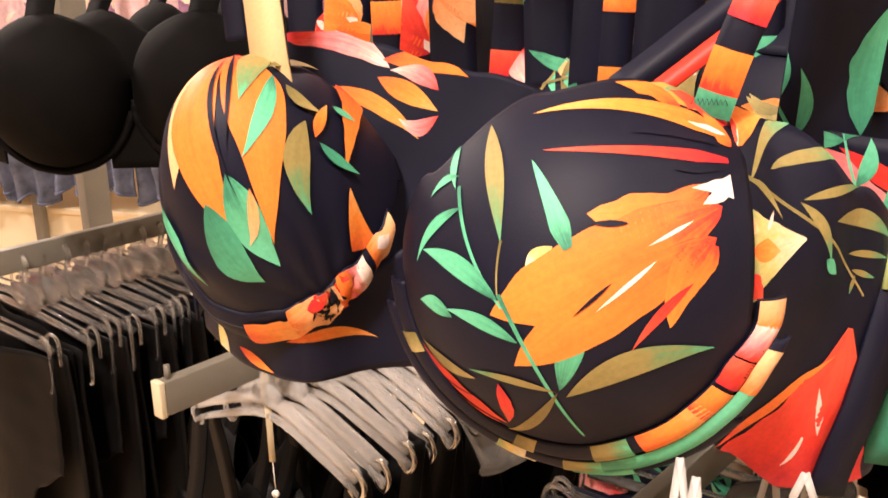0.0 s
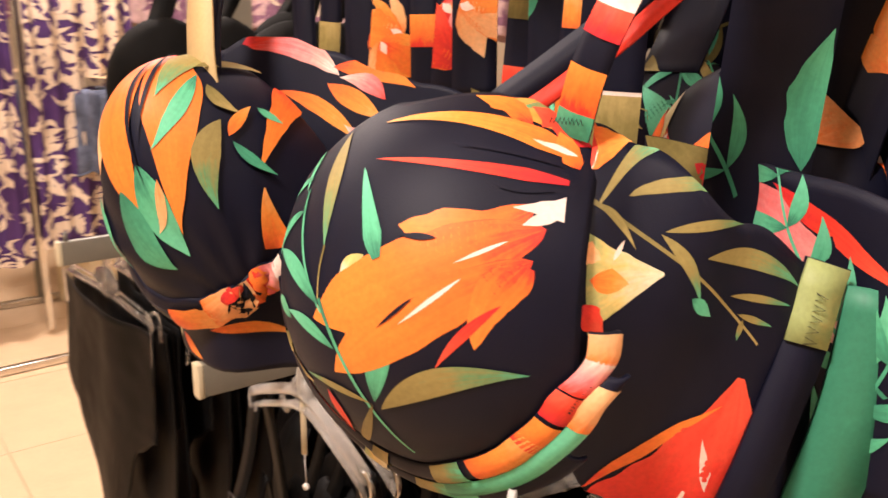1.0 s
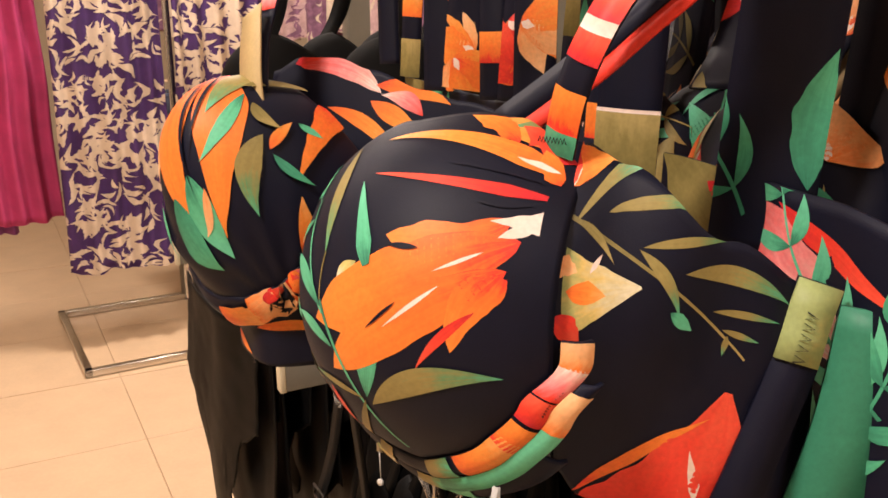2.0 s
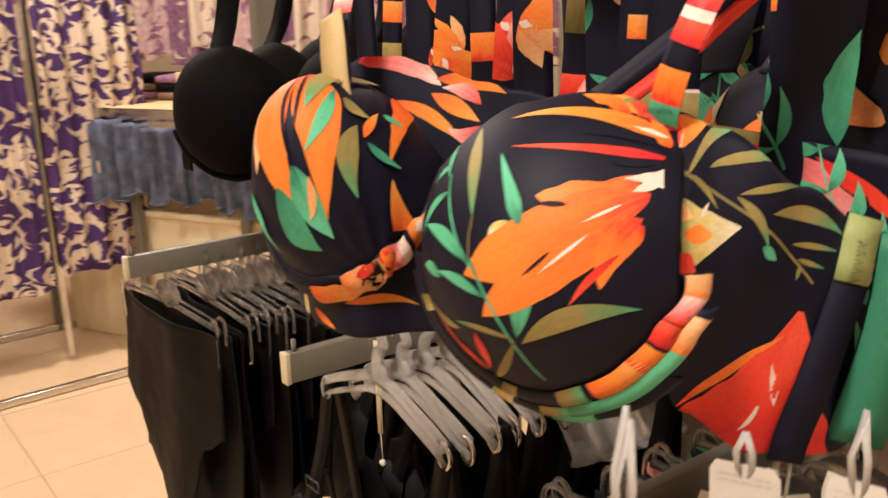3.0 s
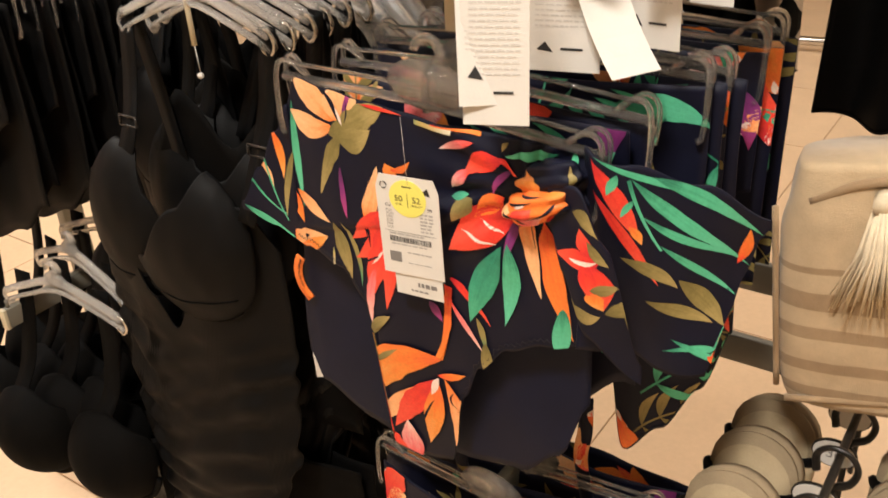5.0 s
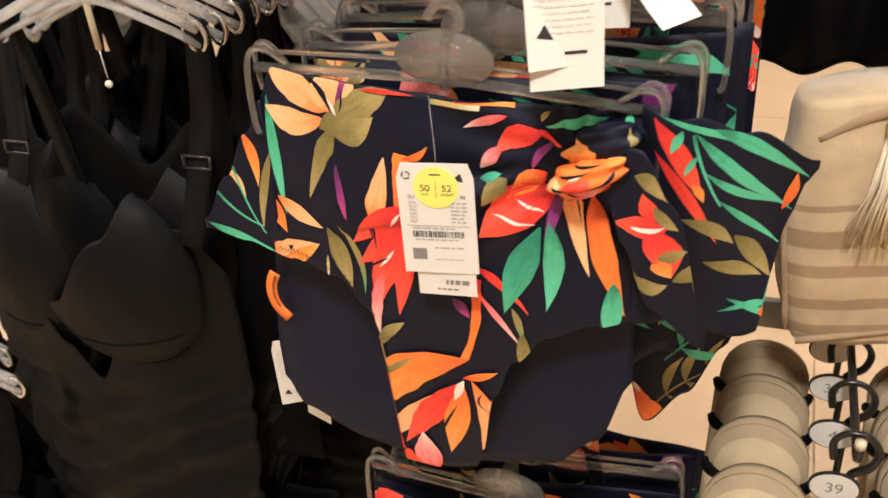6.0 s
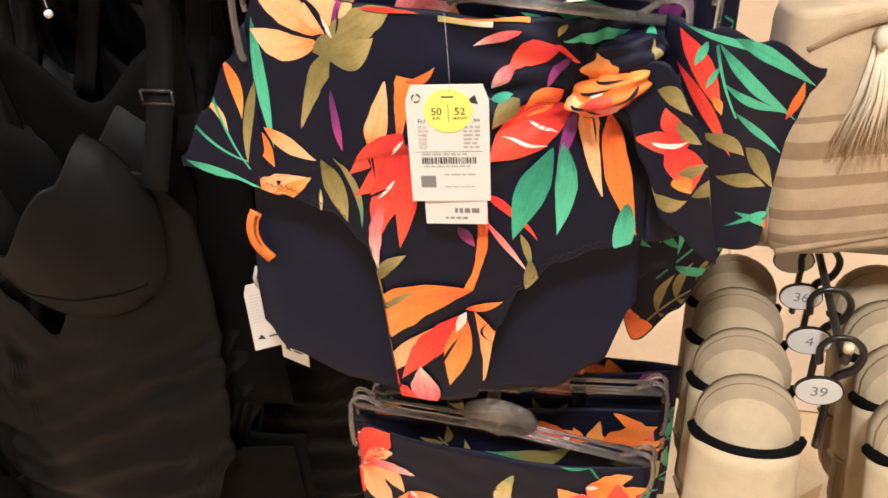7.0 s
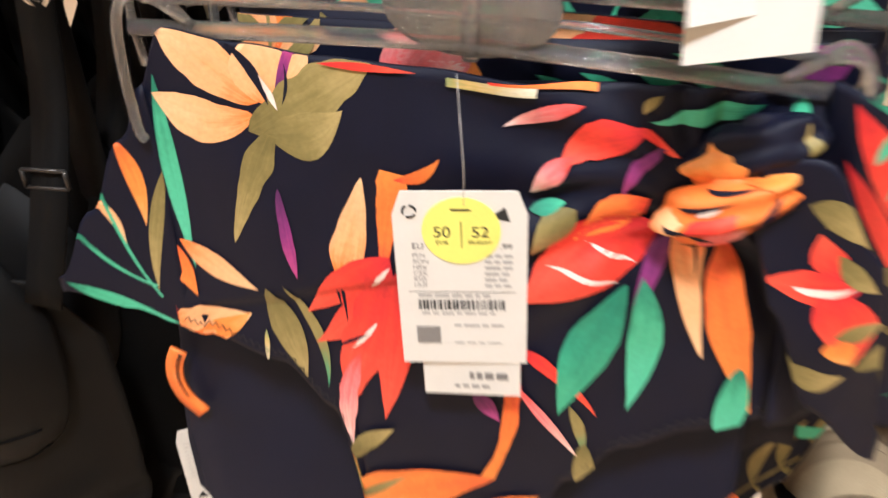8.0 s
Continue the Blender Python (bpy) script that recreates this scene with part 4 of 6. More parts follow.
# more printed tops behind the first one, on the same arm
for k, (a, b, z, rz) in enumerate(((0.36, 0.185, 1.335, -6), (0.43, 0.235, 1.33, 8), (0.32, 0.27, 1.335, -4), (0.41, 0.33, 1.33, 4), (0.27, 0.38, 1.34, 0))):
    plain_top(on_rack(a, b, z, rz), 21 + k, PRINT, "navy bikini top with tropical leaf print, hung behind another", "printed bikini tops")
    clip_hanger(on_rack(a, b + 0.03, z + 0.262, rz), 0.15, 0.045)
# a top turned sideways behind the first one: its wing and its hanging bands
TOWARDS = (0.6, -0.8, 0.0)


def band_top(m, bands, label, wing=None):
    """A printed top seen from its side, of which the wide bands and one wing show."""
    t = thing("bikini_bra", m, label, "bikini top", "printed bikini tops")
    for a, b, width, z0, lean, seed, n, runs in bands:
        pts = smooth_path([(a, b, z0), (a + lean * 0.3, b + 0.002, z0 + 0.06), (a + lean * 0.7, b + 0.006, z0 + 0.14), (a + lean, b + 0.012, 1.60)], 6)
        part("tie_band", print_strap(pts, width, TOWARDS, seed, n, runs), PRINT, t)
    if wing:
        wf, wl = along(wing, amp=0.004, seed=3.0)
        w = Sheet(wf, 0.0, wl, const(1.24), curve_at([(0, 1.385), (wl * 0.4, 1.378), (wl, 1.345)]))
        bm = bmesh.new()
        w.cloth(bm, 24, 20, 0.002)
        w.leaf(bm, 0.0, 1.39, 0.06, 1.32, 0.044, 9, 0.1, "leaf", 0.3)
        w.leaf(bm, 0.03, 1.375, 0.065, 1.36, 0.014, 4, 0.0, "leaf", 0.4)
        w.leaf(bm, 0.035, 1.37, 0.115, 1.305, 0.046, 5, 0.0, "leaf", 0.2)
        w.leaf(bm, 0.07, 1.372, 0.14, 1.335, 0.010, 4, 0.0, "leaf", 0.2)
        w.leaf(bm, 0.02, 1.32, 0.06, 1.27, 0.022, 1, 0.1, "leaf", 0.2)
        w.frond(bm, 0.135, 1.29, 0.07, 1.385, 7, 5, 0.034, 0.008, 0.1)
        w.frond(bm, 0.10, 1.25, 0.14, 1.34, 8, 4, 0.03, 0.008, -0.1)
        part("side_panel", bm, PRINT, t)
    return t


band_top(on_rack(0, 0, 0), ((0.411, 0.075, 0.034, 1.372, 0.004, 5, 0, ((0.0, 0.032, 9), (0.032, 0.034, 6))),
                            (0.489, 0.094, 0.046, 1.345, 0.01, 211, 6, ()), (0.376, 0.085, 0.018, 1.385, 0.006, 7, 0, ((0.0, 0.02, 1), (0.05, 0.065, 2)))),
         "navy bikini top with tropical leaf print, turned sideways on its hanger", [(0.43, 0.085), (0.50, 0.095), (0.58, 0.10), (0.64, 0.15)])
band_top(on_rack(0, 0, 0), ((0.492, 0.165, 0.046, 1.34, 0.012, 215, 6, ()), (0.545, 0.15, 0.04, 1.33, 0.01, 219, 6, ()), (0.60, 0.17, 0.05, 1.30, 0.0, 223, 7, ()), (0.44, 0.15, 0.016, 1.37, -0.01, 9, 0, ((0.0, 0.05, 8), (0.08, 0.1, 2)))),
         "navy bikini top with pink and mint leaf print, hung behind another")
band_top(on_rack(0, 0, 0), ((-0.03, 0.135, 0.022, 1.40, -0.02, 231, 5, ()), (0.005, 0.14, 0.02, 1.39, 0.012, 11, 0, ((0.0, 0.035, 9), (0.055, 0.075, 2))), (0.045, 0.15, 0.03, 1.38, -0.01, 235, 6, ()),
                            (0.09, 0.15, 0.038, 1.385, 0.02, 239, 7, ()), (0.135, 0.155, 0.024, 1.38, -0.014, 13, 0, ((0.03, 0.055, 1),)), (0.16, 0.16, 0.03, 1.38, 0.016, 243, 6, ()),
                            (0.205, 0.15, 0.034, 1.38, -0.01, 247, 7, ()), (0.25, 0.155, 0.026, 1.385, 0.014, 15, 0, ((0.0, 0.018, 4), (0.05, 0.08, 9))), (0.29, 0.15, 0.034, 1.38, -0.012, 251, 7, ()), (0.335, 0.13, 0.03, 1.385, 0.006, 255, 6, ())),
         "navy and orange leaf print bikini top with many crossing bands", [(-0.05, 0.16), (0.10, 0.17), (0.20, 0.165), (0.36, 0.15)])
# black tops on the neighbouring upper arm
for k, (a, b, z, rz) in enumerate(((-0.268, 0.175, 1.338, 42), (-0.315, 0.26, 1.335, 24), (-0.33, 0.34, 1.34, 10))):
    plain_top(on_rack(a, b, z, rz), 41 + k, ["black_knit"], "plain black moulded bikini top with wide straps", "black bikini tops", 0.086, False)
    clip_hanger(on_rack(a, b + 0.03, z + 0.262, rz), 0.15, 0.045)

# ---- price tags ----
def words(text, size, x, z, y, parent, material="ink", name="lettering", align="LEFT"):
    cu = bpy.data.curves.new(name, "FONT")
    cu.body, cu.size, cu.align_x, cu.align_y = text, size, align, "CENTER"
    tmp = bpy.data.objects.new(name, cu)
    scene.collection.objects.link(tmp)
    me = bpy.data.meshes.new_from_object(tmp.evaluated_get(bpy.context.evaluated_depsgraph_get()))
    bpy.data.objects.remove(tmp)
    me.materials.clear()
    me.materials.append(MATS[material])
    ob = new(name, me)
    ob.parent = parent
    ob.matrix_basis = pose(x, y, z, 90, 0, 0)
    return ob


def card(bm, w, h, x=0.0, z=0.0, y=0.0, cut=0.004, thick=0.0005, curl=0.0):
    """A card that hangs down from (x, z), with clipped upper corners and a slight curl."""
    rows = 8
    ring = []
    for i in range(rows + 1):
        s = i / rows
        hw = w / 2 - (cut if i == 0 else 0)
        yy = y - curl * s * s
        ring.append([bm.verts.new((x - hw, yy, z - h * s)), bm.verts.new((x + hw, yy, z - h * s)), bm.verts.new((x + hw, yy + thick, z - h * s)), bm.verts.new((x - hw, yy + thick, z - h * s))])
    for a, b in zip(ring, ring[1:]):
        for k in range(4):
            bm.faces.new((a[k], b[k], b[(k + 1) % 4], a[(k + 1) % 4]))
    bm.faces.new(ring[0])
    bm.faces.new(ring[-1][::-1])
    return bm


def text_bars(bm, x0, x1, z, rows, step, h, y, seed, right_edge=False):
    rnd = random.Random(seed)
    for i in range(rows):
        x = x0
        while x < x1 - 0.002:
            w = min(rnd.uniform(0.002, 0.007), x1 - x)
            box(bm, (x + w / 2, y, z - i * step), (w, 0.0001, h))
            x += w + 0.0012
    return bm


def price_tag(m):
    t = thing("price_tag", m, "white card price tag with a round yellow size sticker", "price tag", "price tags")
    c = part("card", card(bmesh.new(), 0.0555, 0.091), "paper", t, smooth=False)
    st = part("size_sticker", disc(bmesh.new(), (0.0005, -0.0006, -0.019), 0.0163, 0.0004, 36), "sticker_yellow", t, "round yellow size sticker", smooth=False)
    y = -0.0008
    words("50", 0.0075, -0.0075, -0.0195, y, st, align="CENTER")
    words("52", 0.0075, 0.0083, -0.0195, y, st, align="CENTER")
    words("EUR", 0.0029, -0.0075, -0.0245, y, st, align="CENTER")
    words("FR/ES/PT", 0.0027, 0.0083, -0.0245, y, st, align="CENTER")
    bm = bmesh.new()
    box(bm, (0.0005, y, -0.0205), (0.00035, 0.0001, 0.013))
    box(bm, (0.0005, y, -0.0085), (0.008, 0.0001, 0.0009))
    part("divider", bm, "ink", st, smooth=False)
    y = -0.0002
    bm = bmesh.new()
    for k in range(3):
        tube(bm, [(-0.0205 + 0.0028 * math.cos(a), y, -0.0095 + 0.0028 * math.sin(a)) for a in (k * 2.094 + 0.3 * j for j in range(6))], 0.0005, 4)
    part("recycling_mark", bm, "ink", t, smooth=False)
    bm = bmesh.new()
    v = [bm.verts.new(p) for p in ((0.012, y, -0.0125), (0.0185, y, -0.0075), (0.0205, y, -0.0145))]
    bm.faces.new(v)
    part("emblem", bm, "ink", t, smooth=False)
    words("EU", 0.0042, -0.0205, -0.0268, y, t)
    words(".99", 0.0042, 0.0215, -0.0268, y, t, align="RIGHT")
    for k, code in enumerate(("PLN", "RON", "HRK", "CZK", "RSD", "HUF")):
        words(code, 0.0031, -0.0205, -0.0315 - 0.0031 * k, y, t, "paper_print")
    bm = bmesh.new()
    text_bars(bm, 0.010, 0.0215, -0.0315, 6, 0.0031, 0.0016, y, 4)
    text_bars(bm, -0.019, 0.012, -0.0525, 1, 0.003, 0.0016, y, 6)
    text_bars(bm, -0.018, 0.016, -0.0622, 1, 0.003, 0.0013, y, 7)
    text_bars(bm, -0.004, 0.018, -0.069, 1, 0.003, 0.0013, y, 8)
    text_bars(bm, -0.004, 0.018, -0.079, 1, 0.003, 0.0008, y, 9)
    part("small_print", bm, "grey_ink", t, smooth=False)
    bm = bmesh.new()
    box(bm, (0, y, -0.0505), (0.046, 0.0001, 0.00025))
    rnd = random.Random(3)
    x = -0.019
    while x < 0.018:
        w = rnd.choice((0.0004, 0.0007, 0.0011))
        box(bm, (x, y, -0.0575), (w, 0.0001, 0.0052))
        x += w + rnd.choice((0.0004, 0.0008))
    part("bar_code", bm, "ink", t, smooth=False)
    part("grey_square", boxed((-0.0155, y, -0.0745), (0.0105, 0.0001, 0.0095)), "paper_print", t, smooth=False)
    bm = bmesh.new()
    tube(bm, [(0.002, -0.0012, -0.006), (0.0025, -0.002, 0.01), (0.001, 0.0, 0.05)], 0.00016, 5)
    part("nylon_loop", bm, "silicone_loop", t, "thin clear nylon loop")
    return t


def care_tag(m, w=0.042, h=0.09, seed=1, curl=0.0, loop=0.06, group="paper tags", label="white paper swing tag with grey small print"):
    t = thing("swing_tag", m, label, "tag", group)
    part("card", card(bmesh.new(), w, h, 0, -loop, 0, 0.003, curl=curl), "paper", t, smooth=False)
    if not curl:
        bm = bmesh.new()
        text_bars(bm, -w * 0.38, w * 0.38, -loop - h * 0.16, int(h / 0.0045) - 8, 0.0038, 0.0011, -0.0003, seed)
        part("small_print", bm, "faint_ink", t, smooth=False)
        bm = bmesh.new()
        v = [bm.verts.new(p) for p in ((-w * 0.36, -0.0004, -loop - h * 0.83), (-w * 0.24, -0.0004, -loop - h * 0.765), (-w * 0.13, -0.0004, -loop - h * 0.85))]
        bm.faces.new(v)
        box(bm, (w * 0.12, -0.0004, -loop - h * 0.82), (w * 0.3, 0.0001, 0.0018))
        part("emblem", bm, "ink", t, smooth=False)
    bm = bmesh.new()
    for sx in (-1, 1):
        strip(bm, [(sx * 0.0030, 0.0005, -loop - 0.008), (sx * 0.0042, -0.003, -loop * 0.55), (0.0, 0.0, 0)], 0.0036, (0.5 * sx, -1, 0), 0.0005)
    part("paper_loop", bm, "silicone_loop", t, "pale plastic loop")
    return t


# ---- the printed high-waisted bottoms ----
WAIST = 1.052


def front_f(a, z):
    """The front of the bottoms: a shallow bulge with soft folds."""
    bulge = 0.016 * math.exp(-((a - 0.39) / 0.12) ** 2 - ((z - 0.86) / 0.14) ** 2)
    drag = 0.0035 * math.sin((z - 0.9) * 75 + (a - 0.3) * 30) * math.exp(-((a - 0.47) / 0.07) ** 2 - ((z - 0.99) / 0.05) ** 2)
    edge = 0.02 * max(0, abs(a - 0.40) - 0.11) ** 1.2 * 4
    over = min(1, max(0, (z - 0.922 - (a - 0.30) * 0.30) / 0.004)) if a > 0.27 else 1.0
    fold = 0.0022 * math.sin((z - 0.96 - (a - 0.4) * 0.35) * 150) * math.exp(-((z - 0.968 - (a - 0.42) * 0.33) / 0.028) ** 2) * min(1, max(0, (a - 0.33) / 0.1))
    kd, ka = math.hypot(a - 0.505, z - 0.998), math.atan2(z - 0.998, a - 0.505)
    fold += 0.0024 * math.sin(ka * 13 + 4 * noise.noise((a * 20, z * 20, 1))) * math.exp(-((kd - 0.045) / 0.035) ** 2)
    fold += 0.0030 * math.sin(ka * 15 + 2 * noise.noise((a * 9, z * 14, 6))) * math.exp(-((kd - 0.095) / 0.055) ** 2) * max(0, -math.cos(ka))
    return Vector((a, -0.011 - bulge - drag - 0.0026 * over - fold + edge + wave(a, z, 0.004, 18, 3.0), z))


brief = thing("bikini_bottoms", on_rack(0, 0, 0), "high-waisted navy bikini bottoms with tropical flower print and knotted waist", "bikini bottoms", "printed bottoms")
leg = curve_at([(0.244, 0.902), (0.27, 0.898), (0.31, 0.887), (0.335, 0.86), (0.346, 0.83), (0.349, 0.72), (0.352, 0.697), (0.39, 0.694), (0.418, 0.70), (0.425, 0.725), (0.44, 0.79), (0.457, 0.828), (0.485, 0.855), (0.515, 0.868), (0.553, 0.876)])
waist = curve_at([(0.254, 1.025), (0.277, 1.060), (0.312, 1.055), (0.346, 1.0500), (0.388, 1.0470), (0.44, 1.0440), (0.556, 1.0425)])
front = Sheet(front_f, 0.254, 0.556, leg, waist)
front.ply = 0.00003
bm = bmesh.new()
front.cloth(bm, 120, 60, 0.0016)
front.leaf(bm, 0.2671, 1.0384, 0.2701, 0.9374, 0.0097, 7, -0.01, "leaf", 0.1)
front.leaf(bm, 0.3172, 1.0289, 0.2729, 1.0598, 0.0284, 3, -0.02, "petal", 0.15)
front.leaf(bm, 0.3239, 1.0276, 0.3174, 1.0591, 0.0324, 3, 0.03, "petal", 0.1)
front.leaf(bm, 0.3260, 1.0284, 0.3412, 1.0539, 0.0128, 3, 0.00, "petal", 0)
front.leaf(bm, 0.3278, 1.0347, 0.3343, 1.0540, 0.0044, 12, 0.04, "bar", 0)
front.leaf(bm, 0.3274, 1.0292, 0.3435, 1.0474, 0.0056, 4, -0.04, "leaf", 0.1)
front.leaf(bm, 0.3152, 1.0229, 0.2650, 1.0294, 0.0246, 3, 0.14, "petal", 0.15)
front.leaf(bm, 0.3116, 1.0158, 0.3687, 1.0478, 0.0266, 9, 0.00, "petal", 0.35)
front.leaf(bm, 0.3181, 1.0152, 0.3552, 1.0272, 0.0212, 9, -0.18, "leaf", 0.1)
front.leaf(bm, 0.3206, 1.0140, 0.2957, 0.9573, 0.0176, 9, -0.02, "drop", 0.2)
front.leaf(bm, 0.3219, 1.0280, 0.3035, 1.0576, 0.0043, 0, -0.09, "leaf", 0.1)
front.leaf(bm, 0.3281, 1.0282, 0.3306, 1.0471, 0.0015, 0, -0.08, "leaf", 0.1)
front.leaf(bm, 0.3258, 1.0258, 0.3188, 1.0420, 0.0024, 6, -0.01, "leaf", 0.4)
front.leaf(bm, 0.3218, 0.9892, 0.3264, 0.9421, 0.0072, 12, -0.02, "petal", 0.2)
front.leaf(bm, 0.3494, 0.9481, 0.3618, 0.9976, 0.0221, 3, -0.00, "drop", 0.1)
front.leaf(bm, 0.3704, 0.9564, 0.3770, 1.0012, 0.0163, 1, 0.02, "fan", 0.2)
front.leaf(bm, 0.3767, 0.9976, 0.3982, 1.0101, 0.0058, 1, -0.14, "leaf", 0.1)
front.leaf(bm, 0.2585, 0.9536, 0.2689, 0.9216, 0.0122, 1, -0.04, "leaf", 0.1)
front.leaf(bm, 0.2643, 0.9544, 0.3046, 0.9320, 0.0133, 3, -0.05, "leaf", 0.1)
front.leaf(bm, 0.2464, 0.9024, 0.2976, 0.9155, 0.0214, 3, -0.09, "leaf", 0.3)
front.leaf(bm, 0.2619, 0.8971, 0.2967, 0.9160, 0.0108, 2, -0.08, "leaf", 0.1)
front.leaf(bm, 0.2487, 0.9176, 0.2548, 0.9082, 0.0083, 4, -0.21, "leaf", 0.4)
front.leaf(bm, 0.3086, 0.9341, 0.3230, 0.8787, 0.0159, 9, 0.02, "leaf", 0.1)
front.leaf(bm, 0.3181, 0.9367, 0.3340, 0.8743, 0.0055, 10, 0.11, "leaf", 0.1)
front.leaf(bm, 0.3043, 0.9072, 0.3023, 0.8844, 0.0027, 11, 0.00, "leaf", 0.1)
front.leaf(bm, 0.3738, 0.9597, 0.3285, 0.9220, 0.0182, 4, -0.01, "leaf", 0.1)
front.leaf(bm, 0.3738, 0.9583, 0.3306, 0.9033, 0.0197, 4, 0.10, "leaf", 0.1)
front.leaf(bm, 0.3737, 0.9555, 0.3425, 0.8622, 0.0244, 4, -0.00, "leaf", 0.3)
front.leaf(bm, 0.3762, 0.9528, 0.3649, 0.8622, 0.0174, 4, 0.02, "leaf", 0.1)
front.leaf(bm, 0.3547, 0.9016, 0.3455, 0.8367, 0.0101, 5, -0.08, "leaf", 0.3)
front.leaf(bm, 0.3641, 0.9205, 0.3493, 0.9024, 0.0025, 6, 0.03, "leaf", 0.3)
front.leaf(bm, 0.3736, 0.9549, 0.3619, 0.9405, 0.0025, 6, -0.01, "leaf", 0.3)
front.leaf(bm, 0.3599, 0.9133, 0.3361, 0.8984, 0.0019, 0, -0.02, "leaf", 0.1)
front.leaf(bm, 0.3386, 0.8227, 0.3681, 0.8557, 0.0077, 9, 0.05, "leaf", 0.1)
front.leaf(bm, 0.3379, 0.7961, 0.3735, 0.8203, 0.0042, 9, -0.01, "leaf", 0.1)
front.leaf(bm, 0.4098, 0.8840, 0.4229, 0.8666, 0.0089, 12, 0.02, "leaf", 0.1)
front.leaf(bm, 0.4291, 0.9028, 0.4174, 0.8246, 0.0079, 1, 0.05, "stem", 0.3)
front.leaf(bm, 0.4292, 0.8932, 0.4630, 0.8463, 0.0050, 5, 0.01, "leaf", 0.1)
front.leaf(bm, 0.4317, 0.9115, 0.4699, 0.8753, 0.0095, 4, 0.08, "drop", 0)
front.leaf(bm, 0.4570, 0.8812, 0.4651, 0.8497, 0.0057, 10, 0.04, "leaf", 0.1)
front.leaf(bm, 0.4647, 0.8575, 0.4668, 0.8208, 0.0136, 9, -0.01, "petal", 0)
front.leaf(bm, 0.4572, 1.0354, 0.4242, 1.0243, 0.0069, 5, -0.05, "leaf", 0.1)
front.leaf(bm, 0.4823, 1.0242, 0.4477, 1.0070, 0.0171, 4, -0.15, "leaf", 0.15)
front.leaf(bm, 0.4535, 1.0120, 0.4360, 0.9958, 0.0089, 5, -0.04, "leaf", 0.1)
front.leaf(bm, 0.4773, 1.0266, 0.4959, 1.0157, 0.0048, 4, 0.03, "leaf", 0.1)
front.leaf(bm, 0.4916, 1.0193, 0.4749, 0.9969, 0.0059, 12, -0.13, "leaf", 0.1)
front.leaf(bm, 0.5256, 1.0382, 0.4840, 1.0296, 0.0075, 7, 0.03, "leaf", 0.1)
front.leaf(bm, 0.4866, 1.0407, 0.4807, 1.0316, 0.0038, 9, -0.07, "leaf", 0.1)
front.leaf(bm, 0.5398, 1.0413, 0.5383, 1.0268, 0.0060, 7, 0.05, "leaf", 0.1)
front.leaf(bm, 0.3455, 1.0475, 0.3887, 1.0451, 0.0034, 4, -0.00, "leaf", 0.1)
front.leaf(bm, 0.4012, 1.0426, 0.4383, 1.0414, 0.0044, 11, 0.00, "bar", 0)
front.leaf(bm, 0.4194, 1.0455, 0.4619, 1.0420, 0.0035, 1, 0.01, "bar", 0)
front.leaf(bm, 0.4933, 0.9840, 0.4347, 0.9410, 0.0340, 4, -0.07, "leaf", 0.1)
front.leaf(bm, 0.4862, 0.9988, 0.4544, 0.9727, 0.0150, 1, -0.02, "leaf", 0.1)
front.leaf(bm, 0.4830, 0.9627, 0.4592, 0.9724, 0.0022, 6, 0.03, "leaf", 0.3)
front.leaf(bm, 0.4757, 0.9525, 0.4431, 0.9586, 0.0022, 6, -0.04, "leaf", 0.3)
front.leaf(bm, 0.4566, 0.9887, 0.4367, 0.9678, 0.0118, 9, -0.05, "leaf", 0.1)
front.leaf(bm, 0.4359, 0.9859, 0.4519, 0.9900, 0.0063, 8, 0.01, "leaf", 0.1)
front.leaf(bm, 0.4947, 0.9798, 0.4831, 0.9247, 0.0090, 12, -0.03, "drop", 0)
front.leaf(bm, 0.4807, 0.9523, 0.4514, 0.8761, 0.0210, 8, -0.03, "leaf", 0.1)
front.leaf(bm, 0.4871, 0.9579, 0.4836, 0.8804, 0.0143, 7, 0.05, "leaf", 0.1)
front.leaf(bm, 0.5021, 0.9875, 0.5154, 0.9138, 0.0191, 3, -0.04, "drop", 0.1)
front.leaf(bm, 0.5157, 0.9833, 0.5412, 0.8796, 0.0170, 1, -0.03, "leaf", 0.1)
front.leaf(bm, 0.5050, 0.9821, 0.5085, 0.9550, 0.0015, 0, 0.05, "leaf", 0.1)
front.leaf(bm, 0.5328, 0.9090, 0.5292, 0.8613, 0.0186, 7, 0.02, "petal", 0)
front.leaf(bm, 0.4292, 0.8935, 0.4141, 0.8245, 0.0086, 1, 0.08, "stem", 0.3)
front.leaf(bm, 0.4195, 0.8251, 0.3369, 0.7450, 0.0353, 2, -0.21, "leaf", 0.15)
front.leaf(bm, 0.4091, 0.7944, 0.3282, 0.7098, 0.0191, 3, -0.03, "leaf", 0.2)
front.leaf(bm, 0.4140, 0.8010, 0.3539, 0.7182, 0.0221, 4, -0.03, "leaf", 0.2)
front.leaf(bm, 0.4138, 0.7962, 0.3961, 0.7161, 0.0215, 2, 0.00, "leaf", 0.1)
front.leaf(bm, 0.4206, 0.8042, 0.4165, 0.6927, 0.0208, 3, 0.16, "leaf", 0.1)
front.leaf(bm, 0.4133, 0.8057, 0.4444, 0.8171, 0.0074, 1, -0.06, "leaf", 0.1)
front.leaf(bm, 0.4141, 0.8034, 0.4047, 0.7801, 0.0069, 6, -0.01, "leaf", 0.4)
front.leaf(bm, 0.3768, 0.6843, 0.3717, 0.7358, 0.0242, 5, 0.01, "leaf", 0.1)
front.leaf(bm, 0.3255, 0.7049, 0.3716, 0.6827, 0.0332, 4, 0.04, "leaf", 0.2)
